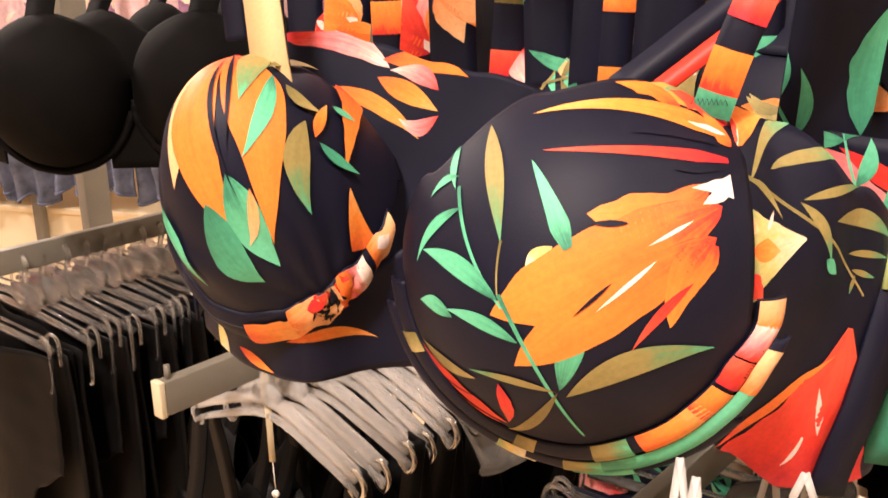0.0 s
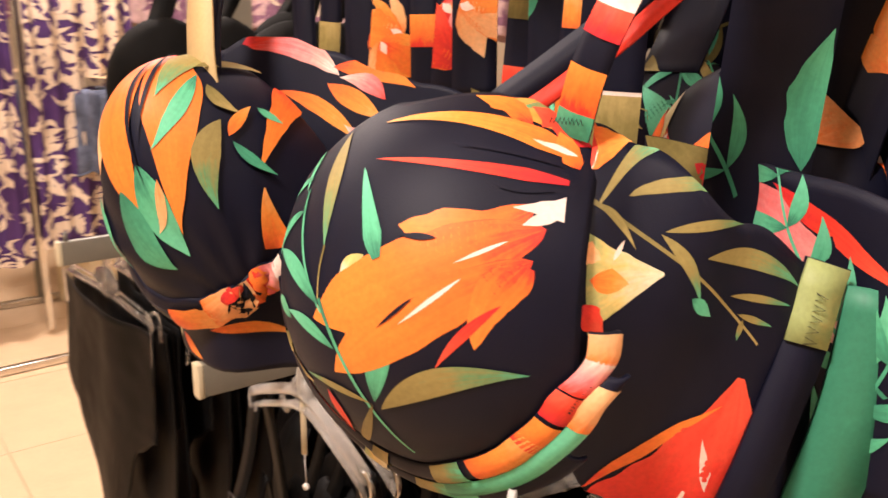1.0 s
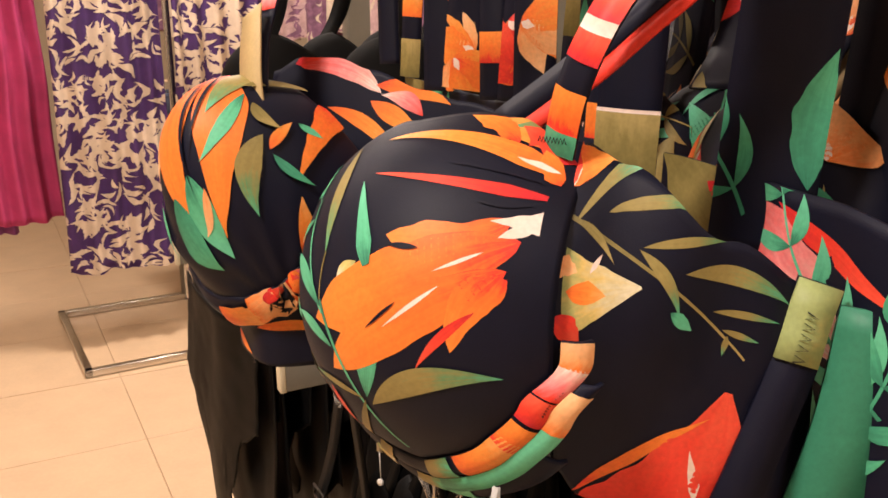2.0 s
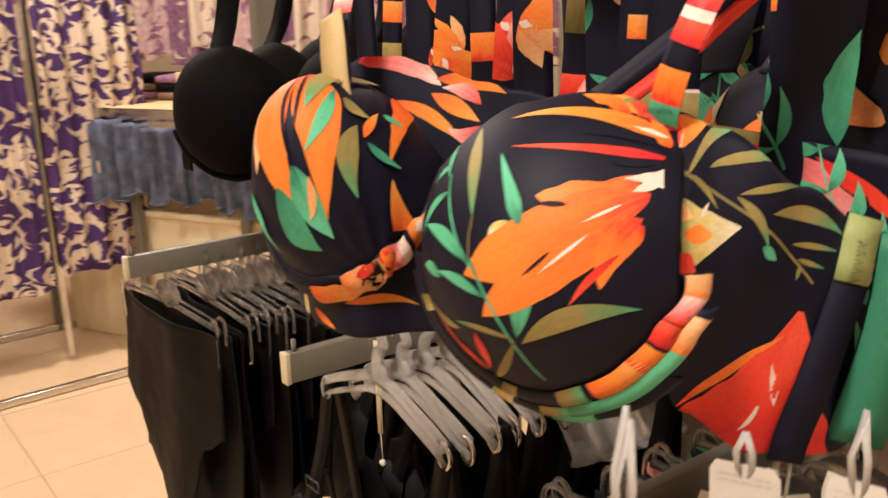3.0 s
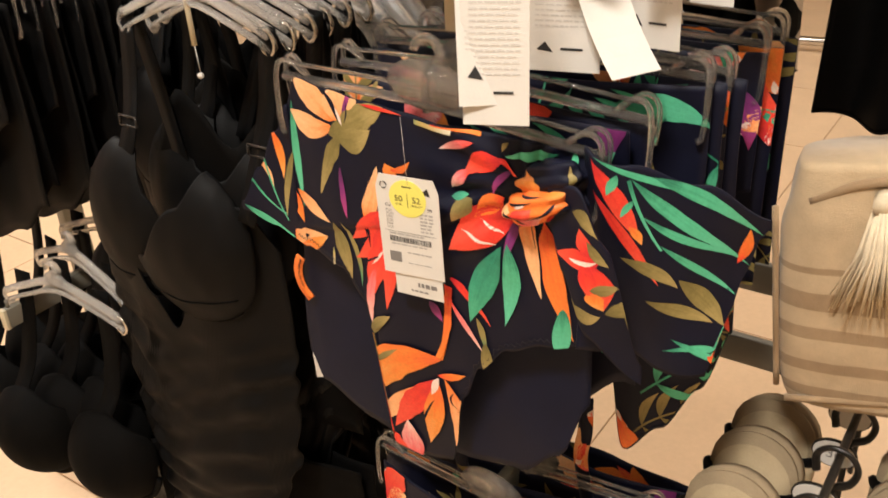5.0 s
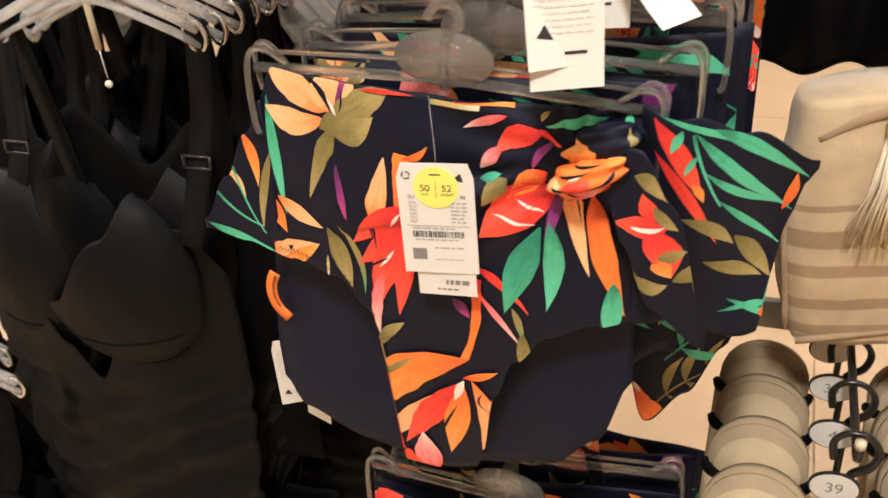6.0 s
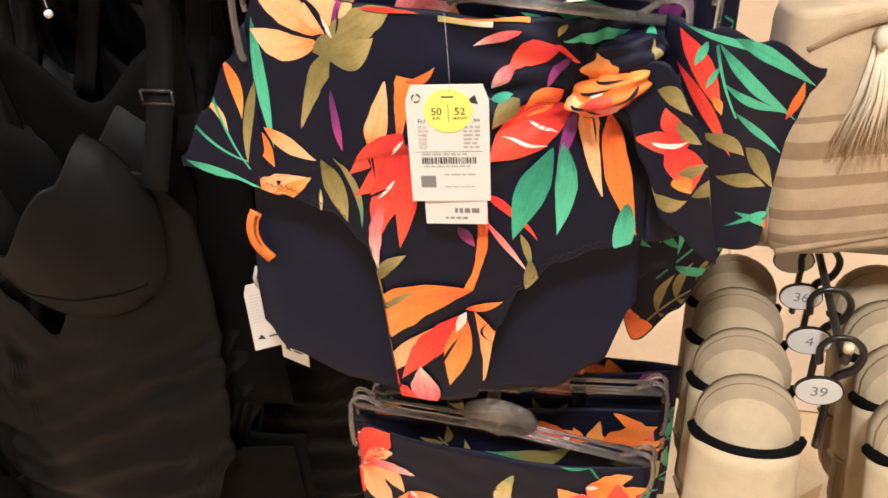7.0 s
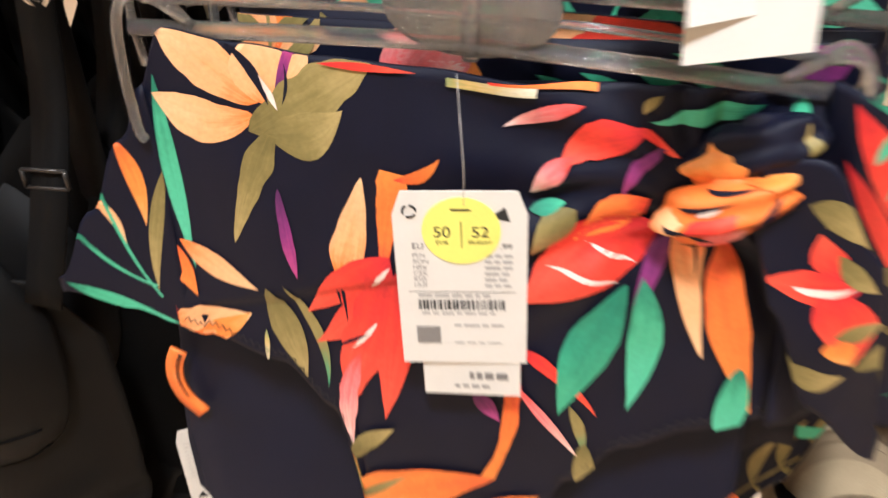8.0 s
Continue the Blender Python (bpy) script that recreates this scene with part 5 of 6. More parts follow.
front.leaf(bm, 0.4214, 0.6891, 0.4596, 0.7181, 0.0134, 7, 0.07, "leaf", 0.1)
front.leaf(bm, 0.3437, 0.8345, 0.3699, 0.8577, 0.0093, 9, 0.03, "leaf", 0.1)
front.leaf(bm, 0.3429, 0.7967, 0.3738, 0.8239, 0.0054, 9, 0.02, "leaf", 0.1)
front.leaf(bm, 0.4312, 0.7929, 0.4344, 0.7736, 0.0021, 0, -0.35, "leaf", 0.1)
front.leaf(bm, 0.4073, 0.7755, 0.3849, 0.7257, 0.0024, 0, -0.03, "leaf", 0.1)
fp = part("front_panel", bm, PRINT, brief)
bm = bmesh.new()
for u0, u1 in ((0.258, 0.345), (0.43, 0.548)):
    n = 46
    bm = bmesh.new()
    stitches(bm, [front.f(u, leg(u) + 0.007) + Vector((0, -0.0012, 0)) for u in (u0 + (u1 - u0) * k / n for k in range(n + 1))], 0.0016, 0.0003)
    part("hem_stitch", bm, "stitch", fp, "dark zigzag hem stitching")


def back_f(a, z):
    return Vector((a, 0.008 + wave(a, z, 0.006, 14, 9.0) + 0.25 * max(0, 0.24 - a) + 0.3 * max(0, a - 0.54), z))


back = Sheet(back_f, 0.219, 0.546, curve_at([(0.219, 0.742), (0.24, 0.715), (0.30, 0.686), (0.345, 0.68), (0.42, 0.69), (0.48, 0.70), (0.52, 0.735), (0.546, 0.80)]), curve_at([(0.219, 0.78), (0.228, 0.85), (0.245, 0.95), (0.26, 1.03), (0.5, 1.035), (0.546, 1.03)]))
bm = bmesh.new()
bm.loops.layers.uv.new("leaf")
back.cloth(bm, 50, 40, 0.0016)
part("back_panel", bm, "lining", brief, "plain navy lining of the back panel")

bm = bmesh.new()
bm.loops.layers.uv.new("leaf")
strip(bm, smooth_path([(0.236, 0.002, 0.866), (0.2315, 0.002, 0.856), (0.2300, 0.002, 0.844), (0.2335, 0.002, 0.831), (0.243, 0.002, 0.820)], 5), 0.010, (0, -1, 0), 0.002)
binding = part("leg_binding", bm, "p_peach", brief, "orange binding with dark stitching at the leg")
bm = bmesh.new()
stitches(bm, smooth_path([(0.2375, 0.0002, 0.864), (0.2340, 0.0002, 0.856), (0.2325, 0.0002, 0.844), (0.2360, 0.0002, 0.833)], 9), 0.0012, 0.0003)
part("seam_stitch", bm, "stitch", binding)

# folded-out waist on either side
lw_f = lambda a, z: Vector((a, -0.016 - 0.15 * max(0, 0.25 - a) + wave(a, z, 0.004, 25, 1.0), z))
lwing = Sheet(lw_f, 0.197, 0.262, curve_at([(0.197, 0.922), (0.23, 0.910), (0.262, 0.897)]), curve_at([(0.197, 0.930), (0.222, 0.968), (0.245, 1.006), (0.262, 1.034)]))
bm = bmesh.new()
lwing.cloth(bm, 20, 20, 0.0016)
lwing.leaf(bm, 0.2420, 1.0080, 0.2480, 0.9600, 0.0081, 2, 0.05, "leaf", 0)
lwing.leaf(bm, 0.2230, 0.9790, 0.2360, 0.9500, 0.0052, 3, 0.08, "leaf", 0)
lwing.leaf(bm, 0.2640, 0.9930, 0.2470, 0.9220, 0.0074, 9, -0.04, "leaf", 0)
lwing.leaf(bm, 0.2120, 0.9570, 0.2470, 0.9250, 0.0026, 7, -0.1, "stem", 0)
lwing.leaf(bm, 0.2290, 0.9830, 0.2480, 0.9180, 0.0022, 7, -0.05, "stem", 0)
lwing.leaf(bm, 0.2000, 0.9280, 0.2550, 0.9010, 0.0081, 7, -0.03, "leaf", 0)
part("side_fold", bm, PRINT, brief)
rw_f = lambda a, z: Vector((a, -0.016 + 0.75 * max(0, a - 0.56) + 0.010 * math.sin((a - 0.55) * 75 + (z - 0.9) * 22) + wave(a, z, 0.006, 22, 5.0), z))
rwing = Sheet(rw_f, 0.548, 0.664, curve_at([(0.548, 0.88), (0.575, 0.872), (0.602, 0.856), (0.636, 0.853), (0.640, 0.892), (0.648, 0.935), (0.658, 0.97), (0.664, 0.98)]), curve_at([(0.548, 1.050), (0.58, 1.040), (0.618, 1.014), (0.664, 0.986)]))
bm = bmesh.new()
rwing.cloth(bm, 44, 40, 0.0016)
rwing.leaf(bm, 0.5565, 1.0441, 0.5889, 0.9790, 0.0124, 4, 0.03, "leaf", 0.1)
rwing.leaf(bm, 0.5823, 0.9930, 0.5903, 0.9763, 0.0052, 2, 0.05, "leaf", 0.1)
rwing.leaf(bm, 0.5573, 1.0198, 0.6010, 0.9395, 0.0078, 4, 0.02, "leaf", 0.1)
rwing.leaf(bm, 0.5568, 1.0489, 0.6236, 0.9983, 0.0037, 7, 0.03, "leaf", 0.1)
rwing.leaf(bm, 0.5825, 1.0293, 0.6507, 0.9419, 0.0072, 7, -0.03, "leaf", 0.1)
rwing.leaf(bm, 0.5894, 0.9994, 0.6478, 0.9473, 0.0046, 7, -0.05, "leaf", 0.1)
rwing.leaf(bm, 0.5998, 0.9742, 0.6448, 0.9146, 0.0040, 7, 0.00, "leaf", 0.1)
rwing.leaf(bm, 0.5933, 1.0273, 0.6594, 0.9721, 0.0090, 7, -0.01, "leaf", 0.1)
rwing.leaf(bm, 0.5811, 1.0291, 0.6011, 0.9694, 0.0021, 7, -0.03, "stem", 0)
rwing.leaf(bm, 0.5744, 1.0340, 0.5678, 1.0180, 0.0065, 7, 0.01, "leaf", 0.1)
rwing.leaf(bm, 0.5842, 1.0135, 0.5769, 1.0002, 0.0047, 7, -0.02, "leaf", 0.1)
rwing.leaf(bm, 0.6117, 0.9415, 0.6403, 0.8911, 0.0096, 9, 0.02, "leaf", 0.1)
rwing.leaf(bm, 0.5759, 0.9645, 0.6119, 0.9343, 0.0097, 9, 0.10, "leaf", 0.1)
rwing.leaf(bm, 0.5924, 0.9255, 0.6334, 0.8972, 0.0091, 9, 0.05, "leaf", 0.1)
rwing.leaf(bm, 0.6046, 0.8774, 0.6472, 0.8604, 0.0048, 7, 0.22, "leaf", 0.1)
rwing.leaf(bm, 0.6104, 0.8895, 0.6506, 0.8501, 0.0041, 7, 0.05, "leaf", 0.1)
rwing.leaf(bm, 0.6343, 0.8702, 0.6422, 0.8572, 0.0040, 1, 0.05, "leaf", 0.1)
rwing.leaf(bm, 0.6421, 0.9447, 0.6501, 0.9775, 0.0079, 1, -0.07, "leaf", 0.1)
part("side_fold", bm, PRINT, brief)

# the knotted sash
def knot_bulge(c, r, m, leaves, seed, base=0):
    """Cloth bunched into a knot, with creases that run round it."""
    bm = bmesh.new()
    bm.loops.layers.uv.new("leaf")

    def f(u, w):
        n = Vector((math.cos(w) * math.cos(u), -math.cos(w) * math.sin(u), math.sin(w)))
        k = 1 + 0.075 * math.sin(7 * w + 2.2 * math.cos(u) + seed) + 0.10 * noise.noise((n.x * 2 + seed, n.y * 2, n.z * 3))
        return Vector(c) + m @ (Vector((n.x * r[0], n.y * r[1], n.z * r[2])) * k)
    s = Sheet(f, -0.2, 3.35, const(-1.5), const(1.5), -1.0)
    s.cloth(bm, 48, 40, 0.001, base)
    for u0, w0, u1, w1, wd, sl in leaves:
        s.leaf(bm, u0, w0, u1, w1, wd, sl, 0.06, "leaf", 0.3, 0.0004)
    return bm


tilt = Matrix.Rotation(radians(-24), 3, "Y")
part("sash_knot", knot_bulge((0.515, -0.026, 1.000), (0.029, 0.014, 0.0125), tilt, ((3.3, 0.1, 2.2, 0.2, 1.1, 3), (1.9, 1.2, 0.9, 0.6, 0.16, 0), (2.6, 0.2, 1.6, -0.35, 0.14, 0), (1.3, -0.4, 0.5, 0.1, 0.13, 0), (2.8, -0.7, 2.1, -1.1, 0.2, 0), (1.0, -1.1, 0.3, -0.7, 0.5, 4), (2.0, 0.4, 1.5, 0.55, 0.2, 6), (2.3, -0.9, 1.1, -0.5, 0.8, 5), (2.2, -0.2, 1.4, 0.1, 0.7, 4), (2.4, 0.75, 1.3, 0.5, 0.12, 0), (1.9, -0.55, 0.9, -0.15, 0.10, 0), (2.5, -0.3, 1.9, -0.8, 0.12, 0), (0.9, 0.9, 0.1, 0.3, 0.6, 2), (0.5, -0.9, 0.0, -0.3, 0.7, 0)), 3, 3), PRINT, brief, "tight knot in the printed sash")
part("sash_loop", knot_bulge((0.523, -0.018, 1.020), (0.028, 0.012, 0.0145), tilt, ((2.4, -0.9, 2.3, 0.9, 1.0, 2), (0.9, -0.6, 0.5, 0.5, 0.25, 9)), 8), PRINT, brief)
tail_f = lambda a, z: Vector((a, -0.034 - 0.006 * math.cos((a - 0.5) * 90) + 0.25 * max(0, a - 0.545) + wave(a, z, 0.006, 30, 7.0), z - 0.35 * max(0, a - 0.53)))
tail = Sheet(tail_f, 0.527, 0.60, curve_at([(0.527, 0.99), (0.54, 0.955), (0.56, 0.915), (0.60, 0.885)]), curve_at([(0.527, 1.02), (0.55, 1.03), (0.575, 1.0), (0.60, 0.90)]))
bm = bmesh.new()
tail.cloth(bm, 20, 24, 0.0016)
tail.leaf(bm, 0.5705, 0.9837, 0.5323, 0.9694, 0.0141, 4, 0.04, "leaf", 0.1)
tail.leaf(bm, 0.5656, 0.9858, 0.5525, 1.0001, 0.0160, 4, 0.16, "leaf", 0.1)
tail.leaf(bm, 0.5577, 0.9796, 0.5750, 0.9466, 0.0263, 4, 0.08, "leaf", 0.1)
tail.leaf(bm, 0.5699, 0.9600, 0.5750, 0.9457, 0.0147, 2, -0.32, "leaf", 0.1)
tail.leaf(bm, 0.5434, 0.9716, 0.5694, 0.9845, 0.0034, 6, -0.10, "leaf", 0.4)
tail.leaf(bm, 0.5463, 1.0097, 0.5699, 1.0043, 0.0141, 9, 0.14, "leaf", 0.1)
tail.leaf(bm, 0.5599, 0.9951, 0.5777, 0.9846, 0.0100, 9, -0.07, "leaf", 0.1)
tail.leaf(bm, 0.5645, 0.9583, 0.5844, 0.9712, 0.0084, 9, -0.06, "leaf", 0.1)
tail.leaf(bm, 0.5753, 0.9429, 0.5928, 0.9637, 0.0110, 9, -0.13, "leaf", 0.1)
tail.leaf(bm, 0.5455, 0.9331, 0.5726, 0.9396, 0.0123, 9, -0.16, "leaf", 0.1)
part("sash_tail", bm, PRINT, brief)
clip_hanger(on_rack(0.41, -0.010, WAIST - 0.002, 0, 0, 3.2), 0.150, 0.055, group="clear hangers")
price_tag(on_rack(0.411, -0.046, 1.009, 8, 2))
t2 = thing("swing_tag", on_rack(0.4135, -0.044, 1.003, 6, 2), "white swing tag with dark wordmark shapes, behind a price tag", "tag", "paper tags")
part("card", card(bmesh.new(), 0.0445, 0.106), "paper", t2, smooth=False)
bm = bmesh.new()
text_bars(bm, -0.001, 0.019, -0.094, 1, 0.003, 0.004, -0.0003, 31)
text_bars(bm, -0.008, 0.008, -0.1005, 1, 0.003, 0.0016, -0.0003, 32)
part("wordmark_bars", bm, "paper_print", t2, smooth=False)


def plain_bottoms(m, seed, materials, label, group, width=0.29, height=0.30, print_it=False, name="bikini_bottoms", flowers=0.14):
    """Swim bottoms hanging flat from the waist: front with leg openings, and the back behind it."""
    t = thing(name, m, label, "bikini bottoms", group)
    h = width / 2
    lo = curve_at([(-h, -height * 0.42), (-h * 0.7, -height * 0.5), (-h * 0.35, -height * 0.78), (-h * 0.22, -height), (h * 0.22, -height), (h * 0.35, -height * 0.78), (h * 0.7, -height * 0.5), (h, -height * 0.42)])
    f = lambda a, z: Vector((a, -0.008 - 0.014 * math.cos(a / h * 1.5) + wave(a, z, 0.012, 9, seed) + 0.0016 * noise.noise((a * 30 + seed, z * 55, 0.4)), z))
    s = Sheet(f, -h, h, lo, const(0.0))
    bm = bmesh.new()
    bm.loops.layers.uv.new("leaf")
    s.cloth(bm, 40, 26, 0.0016)
    if print_it:
        s.scatter(bm, seed * 3, 24, 1.35, flowers)
    part("front_panel", bm, materials, t)
    g = lambda a, z: Vector((a, 0.008 + wave(a, z, 0.010, 14, seed + 5), z))
    b = Sheet(g, -h - 0.008, h + 0.008, curve_at([(-h, -height * 0.78), (-h * 0.6, -height * 0.93), (0, -height * 1.03), (h * 0.6, -height * 0.93), (h, -height * 0.78)]), const(0.0))
    bm = bmesh.new()
    bm.loops.layers.uv.new("leaf")
    b.cloth(bm, 30, 22, 0.0016)
    if print_it:
        b.scatter(bm, seed * 5, 20, 1.35, 0.2)
    part("back_panel", bm, materials, t)
    return t


for k, (a, b, z, rz) in enumerate(((0.43, 0.035, 1.052, -3), (0.44, 0.10, 1.060, 4), (0.445, 0.15, 1.055, -2), (0.45, 0.21, 1.058, 3), (0.45, 0.27, 1.055, 0))):
    plain_bottoms(on_rack(a, b, z, rz), 60 + k, PRINT, "navy bikini bottoms with tropical leaf print, hung behind others", "printed bottoms", 0.31 if k else 0.275, 0.30, True)
    clip_hanger(on_rack(a, b, z + 0.006, rz), 0.15, 0.052)

# a second layer of printed tops and bottoms on the arm below
low_h = on_rack(0.43, 0.03, 0.612, -3, 0, 4)
clip_hanger(low_h, 0.145, 0.03)
clip_hanger(on_rack(0.44, 0.09, 0.612, 5, 0, -3), 0.145, 0.03)
for k, (a, b, z, rz) in enumerate(((0.43, 0.035, 0.60, -3), (0.44, 0.095, 0.60, 5), (0.45, 0.16, 0.60, 0))):
    plain_bottoms(on_rack(a, b, z, rz), 80 + k, PRINT, "navy bikini bottoms with tropical leaf print on a low arm", "low printed bottoms", 0.29, 0.26, True, flowers=0.55)
for k, (a, b, z) in enumerate(((0.385, 0.045, 0.70), (0.50, 0.10, 0.69))):
    t = thing("print_scarf", on_rack(a, b, z), "narrow printed tie hanging above a clear hanger", "sash", "printed ties")
    part("tie", print_strap(smooth_path([(0, 0, 0.04), (0.002, -0.004, 0.0), (-0.004, 0.0, -0.04), (0.004, 0.002, -0.10)], 5), 0.016, (0, -1, 0), 91 + k, 4), PRINT, t)

# a printed wrap hanging behind the waist fold
wrap = thing("beach_wrap", on_rack(0.60, 0.09, 0.90, -8), "navy tropical print wrap hanging with pointed corners", "wrap")
wf = lambda a, z: Vector((a, 0.012 * math.sin(a * 45) + wave(a, z, 0.012, 14, 2.0), z))
w_sheet = Sheet(wf, -0.085, 0.03, curve_at([(-0.085, -0.10), (-0.05, -0.20), (-0.015, -0.16), (0.01, -0.115), (0.03, -0.05)]), const(0.03))
bm = bmesh.new()
w_sheet.cloth(bm, 26, 26, 0.0015)
w_sheet.scatter(bm, 17, 22)
part("cloth", bm, PRINT, wrap)
part("hem", tube(bmesh.new(), [w_sheet.f(u, w_sheet.lo(u) + 0.001) for u in (-0.085 + 0.115 * k / 40 for k in range(41))], 0.0012, 5), "stitch", wrap, "dark stitched hem")

# ---- black bottoms on the arm beside ----
first = plain_bottoms(on_rack(-0.50, 0.062, 1.035, 4), 101, ["black_satin"], "plain black high-waisted bikini bottoms on a clear hanger", "black bottoms", 0.33, 0.36)
second = plain_bottoms(on_rack(-0.49, 0.10, 1.035, -3), 105, ["black_knit"], "plain black bikini bottoms on a clear hanger", "black bottoms", 0.31, 0.33)
hang = clip_hanger(on_rack(-0.50, 0.062, 1.04, 4), 0.16, 0.075)
rnd = random.Random(12)
for k in range(11):
    b, rz = 0.115 + 0.028 * k, rnd.uniform(-5, 5)
    if k:
        copy_thing(first if k % 2 else second, on_rack(-0.488 + rnd.uniform(-0.012, 0.012), b, 1.035, rz))
    copy_thing(hang, on_rack(-0.488 + rnd.uniform(-0.008, 0.008), b, 1.04, rz))


# ---- black swimsuits ----
def swimsuit(m, seed, detailed, label, group, length=0.74):
    t = thing("swimsuit", m, label, "swimsuit", group)

    def f(a, z):
        k = min(1, max(0, -z - 0.30) * 9) * (0.45 + 0.55 * min(1, abs(a) / 0.12))
        ph = 125 * (z - 1.9 * (abs(a) - 0.03) ** 2 - 0.25 * a) + 5.0 * noise.noise((a * 6, z * 9, seed))
        ruch = k * (0.0120 * math.sin(ph) * (0.3 + abs(noise.noise((a * 8, z * 14, seed + 2)))) + 0.004 * noise.noise((a * 9, z * 40, seed)))
        return Vector((a - 0.05 - 0.06 * max(0, -z - 0.3), -0.022 - 0.045 * math.cos(a * 9) - ruch + wave(a, z, 0.014, 11, seed), z))
    top = curve_at([(-0.16, -0.21), (-0.125, -0.15), (-0.085, -0.13), (-0.03, -0.29), (0.0, -0.335), (0.03, -0.29), (0.085, -0.13), (0.125, -0.15), (0.16, -0.21)])
    s = Sheet(f, -0.155, 0.155, curve_at([(-0.155, -0.52), (-0.10, -length + 0.05), (-0.04, -length), (0.04, -length), (0.10, -length + 0.05), (0.155, -0.52)]), top)
    part("body", s.cloth(bmesh.new(), 50 if detailed else 26, 130 if detailed else 40, 0.0018), "black_satin", t, "ruched black body")
    bf = lambda a, z: Vector((a, 0.03 + wave(a, z, 0.012, 9, seed + 2), z))
    bs = Sheet(bf, -0.14, 0.14, const(-0.50), curve_at([(-0.14, -0.14), (-0.08, -0.06), (0, -0.12), (0.08, -0.06), (0.14, -0.14)]))
    part("back_panel", bs.cloth(bmesh.new(), 20, 20, 0.0016), "black_knit", t)
    under_cup = curve_at([(-0.12, -0.05), (-0.07, 0.06), (-0.03, 0.125), (0.03, 0.115), (0.06, 0.05), (0.12, -0.05)])
    over_cup = curve_at([(-0.125, -0.075), (-0.05, -0.012), (0.02, 0.055), (0.06, 0.118), (0.09, 0.12), (0.125, 0.05)])
    for sx, c0, neckline in ((-1, (-0.118, -0.020, -0.215), under_cup), (1, (-0.012, -0.036, -0.212), over_cup)):
        c = Sheet(dome(c0, (0.082 if sx < 0 else 0.100, 0.056, 0.110), amp=0.02, seed=seed + sx), -0.125, 0.125, lambda u: -math.sqrt(max(0, 0.122 ** 2 - min(abs(u), 0.122) ** 2)), lambda u: min(neckline(u), math.sqrt(max(0, 0.1301 ** 2 - u * u))))
        cup = part("cup", c.cloth(bmesh.new(), 40, 40, 0.002), "black_satin", t)
        for k, w0 in enumerate((-0.105, -0.05)):
            bm = bmesh.new()
            tube(bm, [c.f(u, w0 + 0.25 * u * (1 - k) + 0.03 * u) + c.normal(u, w0) * 0.0003 for u in (-0.06 + 0.008 * k2 for k2 in range(19))], 0.0012, 5)
            part("seam", bm, "black_knit", cup)
        pts = smooth_path([(0.092 if sx > 0 else -0.118, -0.055, -0.16), (sx * 0.102, -0.035, -0.10), (sx * 0.106, -0.012, -0.04), (sx * 0.107, 0.0, 0.02), (sx * 0.104, 0.008, 0.032), (sx * 0.10, 0.018, -0.04), (sx * 0.09, 0.03, -0.2)], 5)
        st = part("strap", strip(bmesh.new(), pts, 0.024, (0, -1, 0)), "black_satin", t)
        if detailed:
            bm = bmesh.new()
            for dz in (-0.006, 0.006):
                tube(bm, [(sx * 0.102 - 0.014, -0.031, -0.083 + dz), (sx * 0.102 + 0.014, -0.031, -0.083 + dz)], 0.0014, 6)
            for dx in (-0.014, 0.014):
                tube(bm, [(sx * 0.102 + dx, -0.031, -0.089), (sx * 0.102 + dx, -0.031, -0.077)], 0.0014, 6)
            part("slider", bm, "dark_steel", st, "dark strap slider")
    return t


swimsuit(on_rack(0.035, 0.088, 1.02, 1), 3.0, True, "black wrap-front swimsuit with ruched body and padded cups", "black swimsuits")
plain_suit = swimsuit(on_rack(0.04, 0.165, 1.02, -4), 7.0, False, "plain black swimsuit pressed between others on a rail", "black swimsuits")
sh = shoulder_hanger(on_rack(0.035, 0.088, 1.088, 1), 0.112, 0.05)
for k in range(5):
    b, rz = 0.118 + 0.03 * k + rnd.uniform(-0.004, 0.004), rnd.uniform(-4, 4)
    copy_thing(sh, on_rack(0.038 + rnd.uniform(-0.008, 0.008), b, 1.088 + rnd.uniform(-0.003, 0.003), rz, rnd.uniform(-3, 3), rnd.uniform(-2, 2)))
    if k % 2 and k > 1:
        copy_thing(plain_suit, on_rack(0.04 + rnd.uniform(-0.01, 0.015), b, 1.02, rz))
# wide milky hangers with thick round ends further in
for k in range(6):
    t = thing("padded_hanger", on_rack(0.03 + 0.004 * k, 0.27 + 0.026 * k, 1.075, rnd.uniform(-4, 4)), "white padded hanger with thick rounded ends", "hanger", "padded hangers")
    bm = bmesh.new()
    tube(bm, smooth_path([(-0.12, 0, -0.07), (-0.08, 0, -0.04), (-0.03, 0, -0.005), (0.03, 0, -0.005), (0.085, 0, -0.045), (0.118, 0, -0.083), (0.124, 0, -0.094)], 5), [0.010 + 0.009 * (abs(i - 15) / 15) ** 2 for i in range(31)], 10)
    part("shoulder", bm, "milky_plastic", t)
    bm = bmesh.new()
    tube(bm, hook_path(0.06, 0.014), 0.0022, 7)
    part("hook", bm, "steel", t, "thin chrome hook")

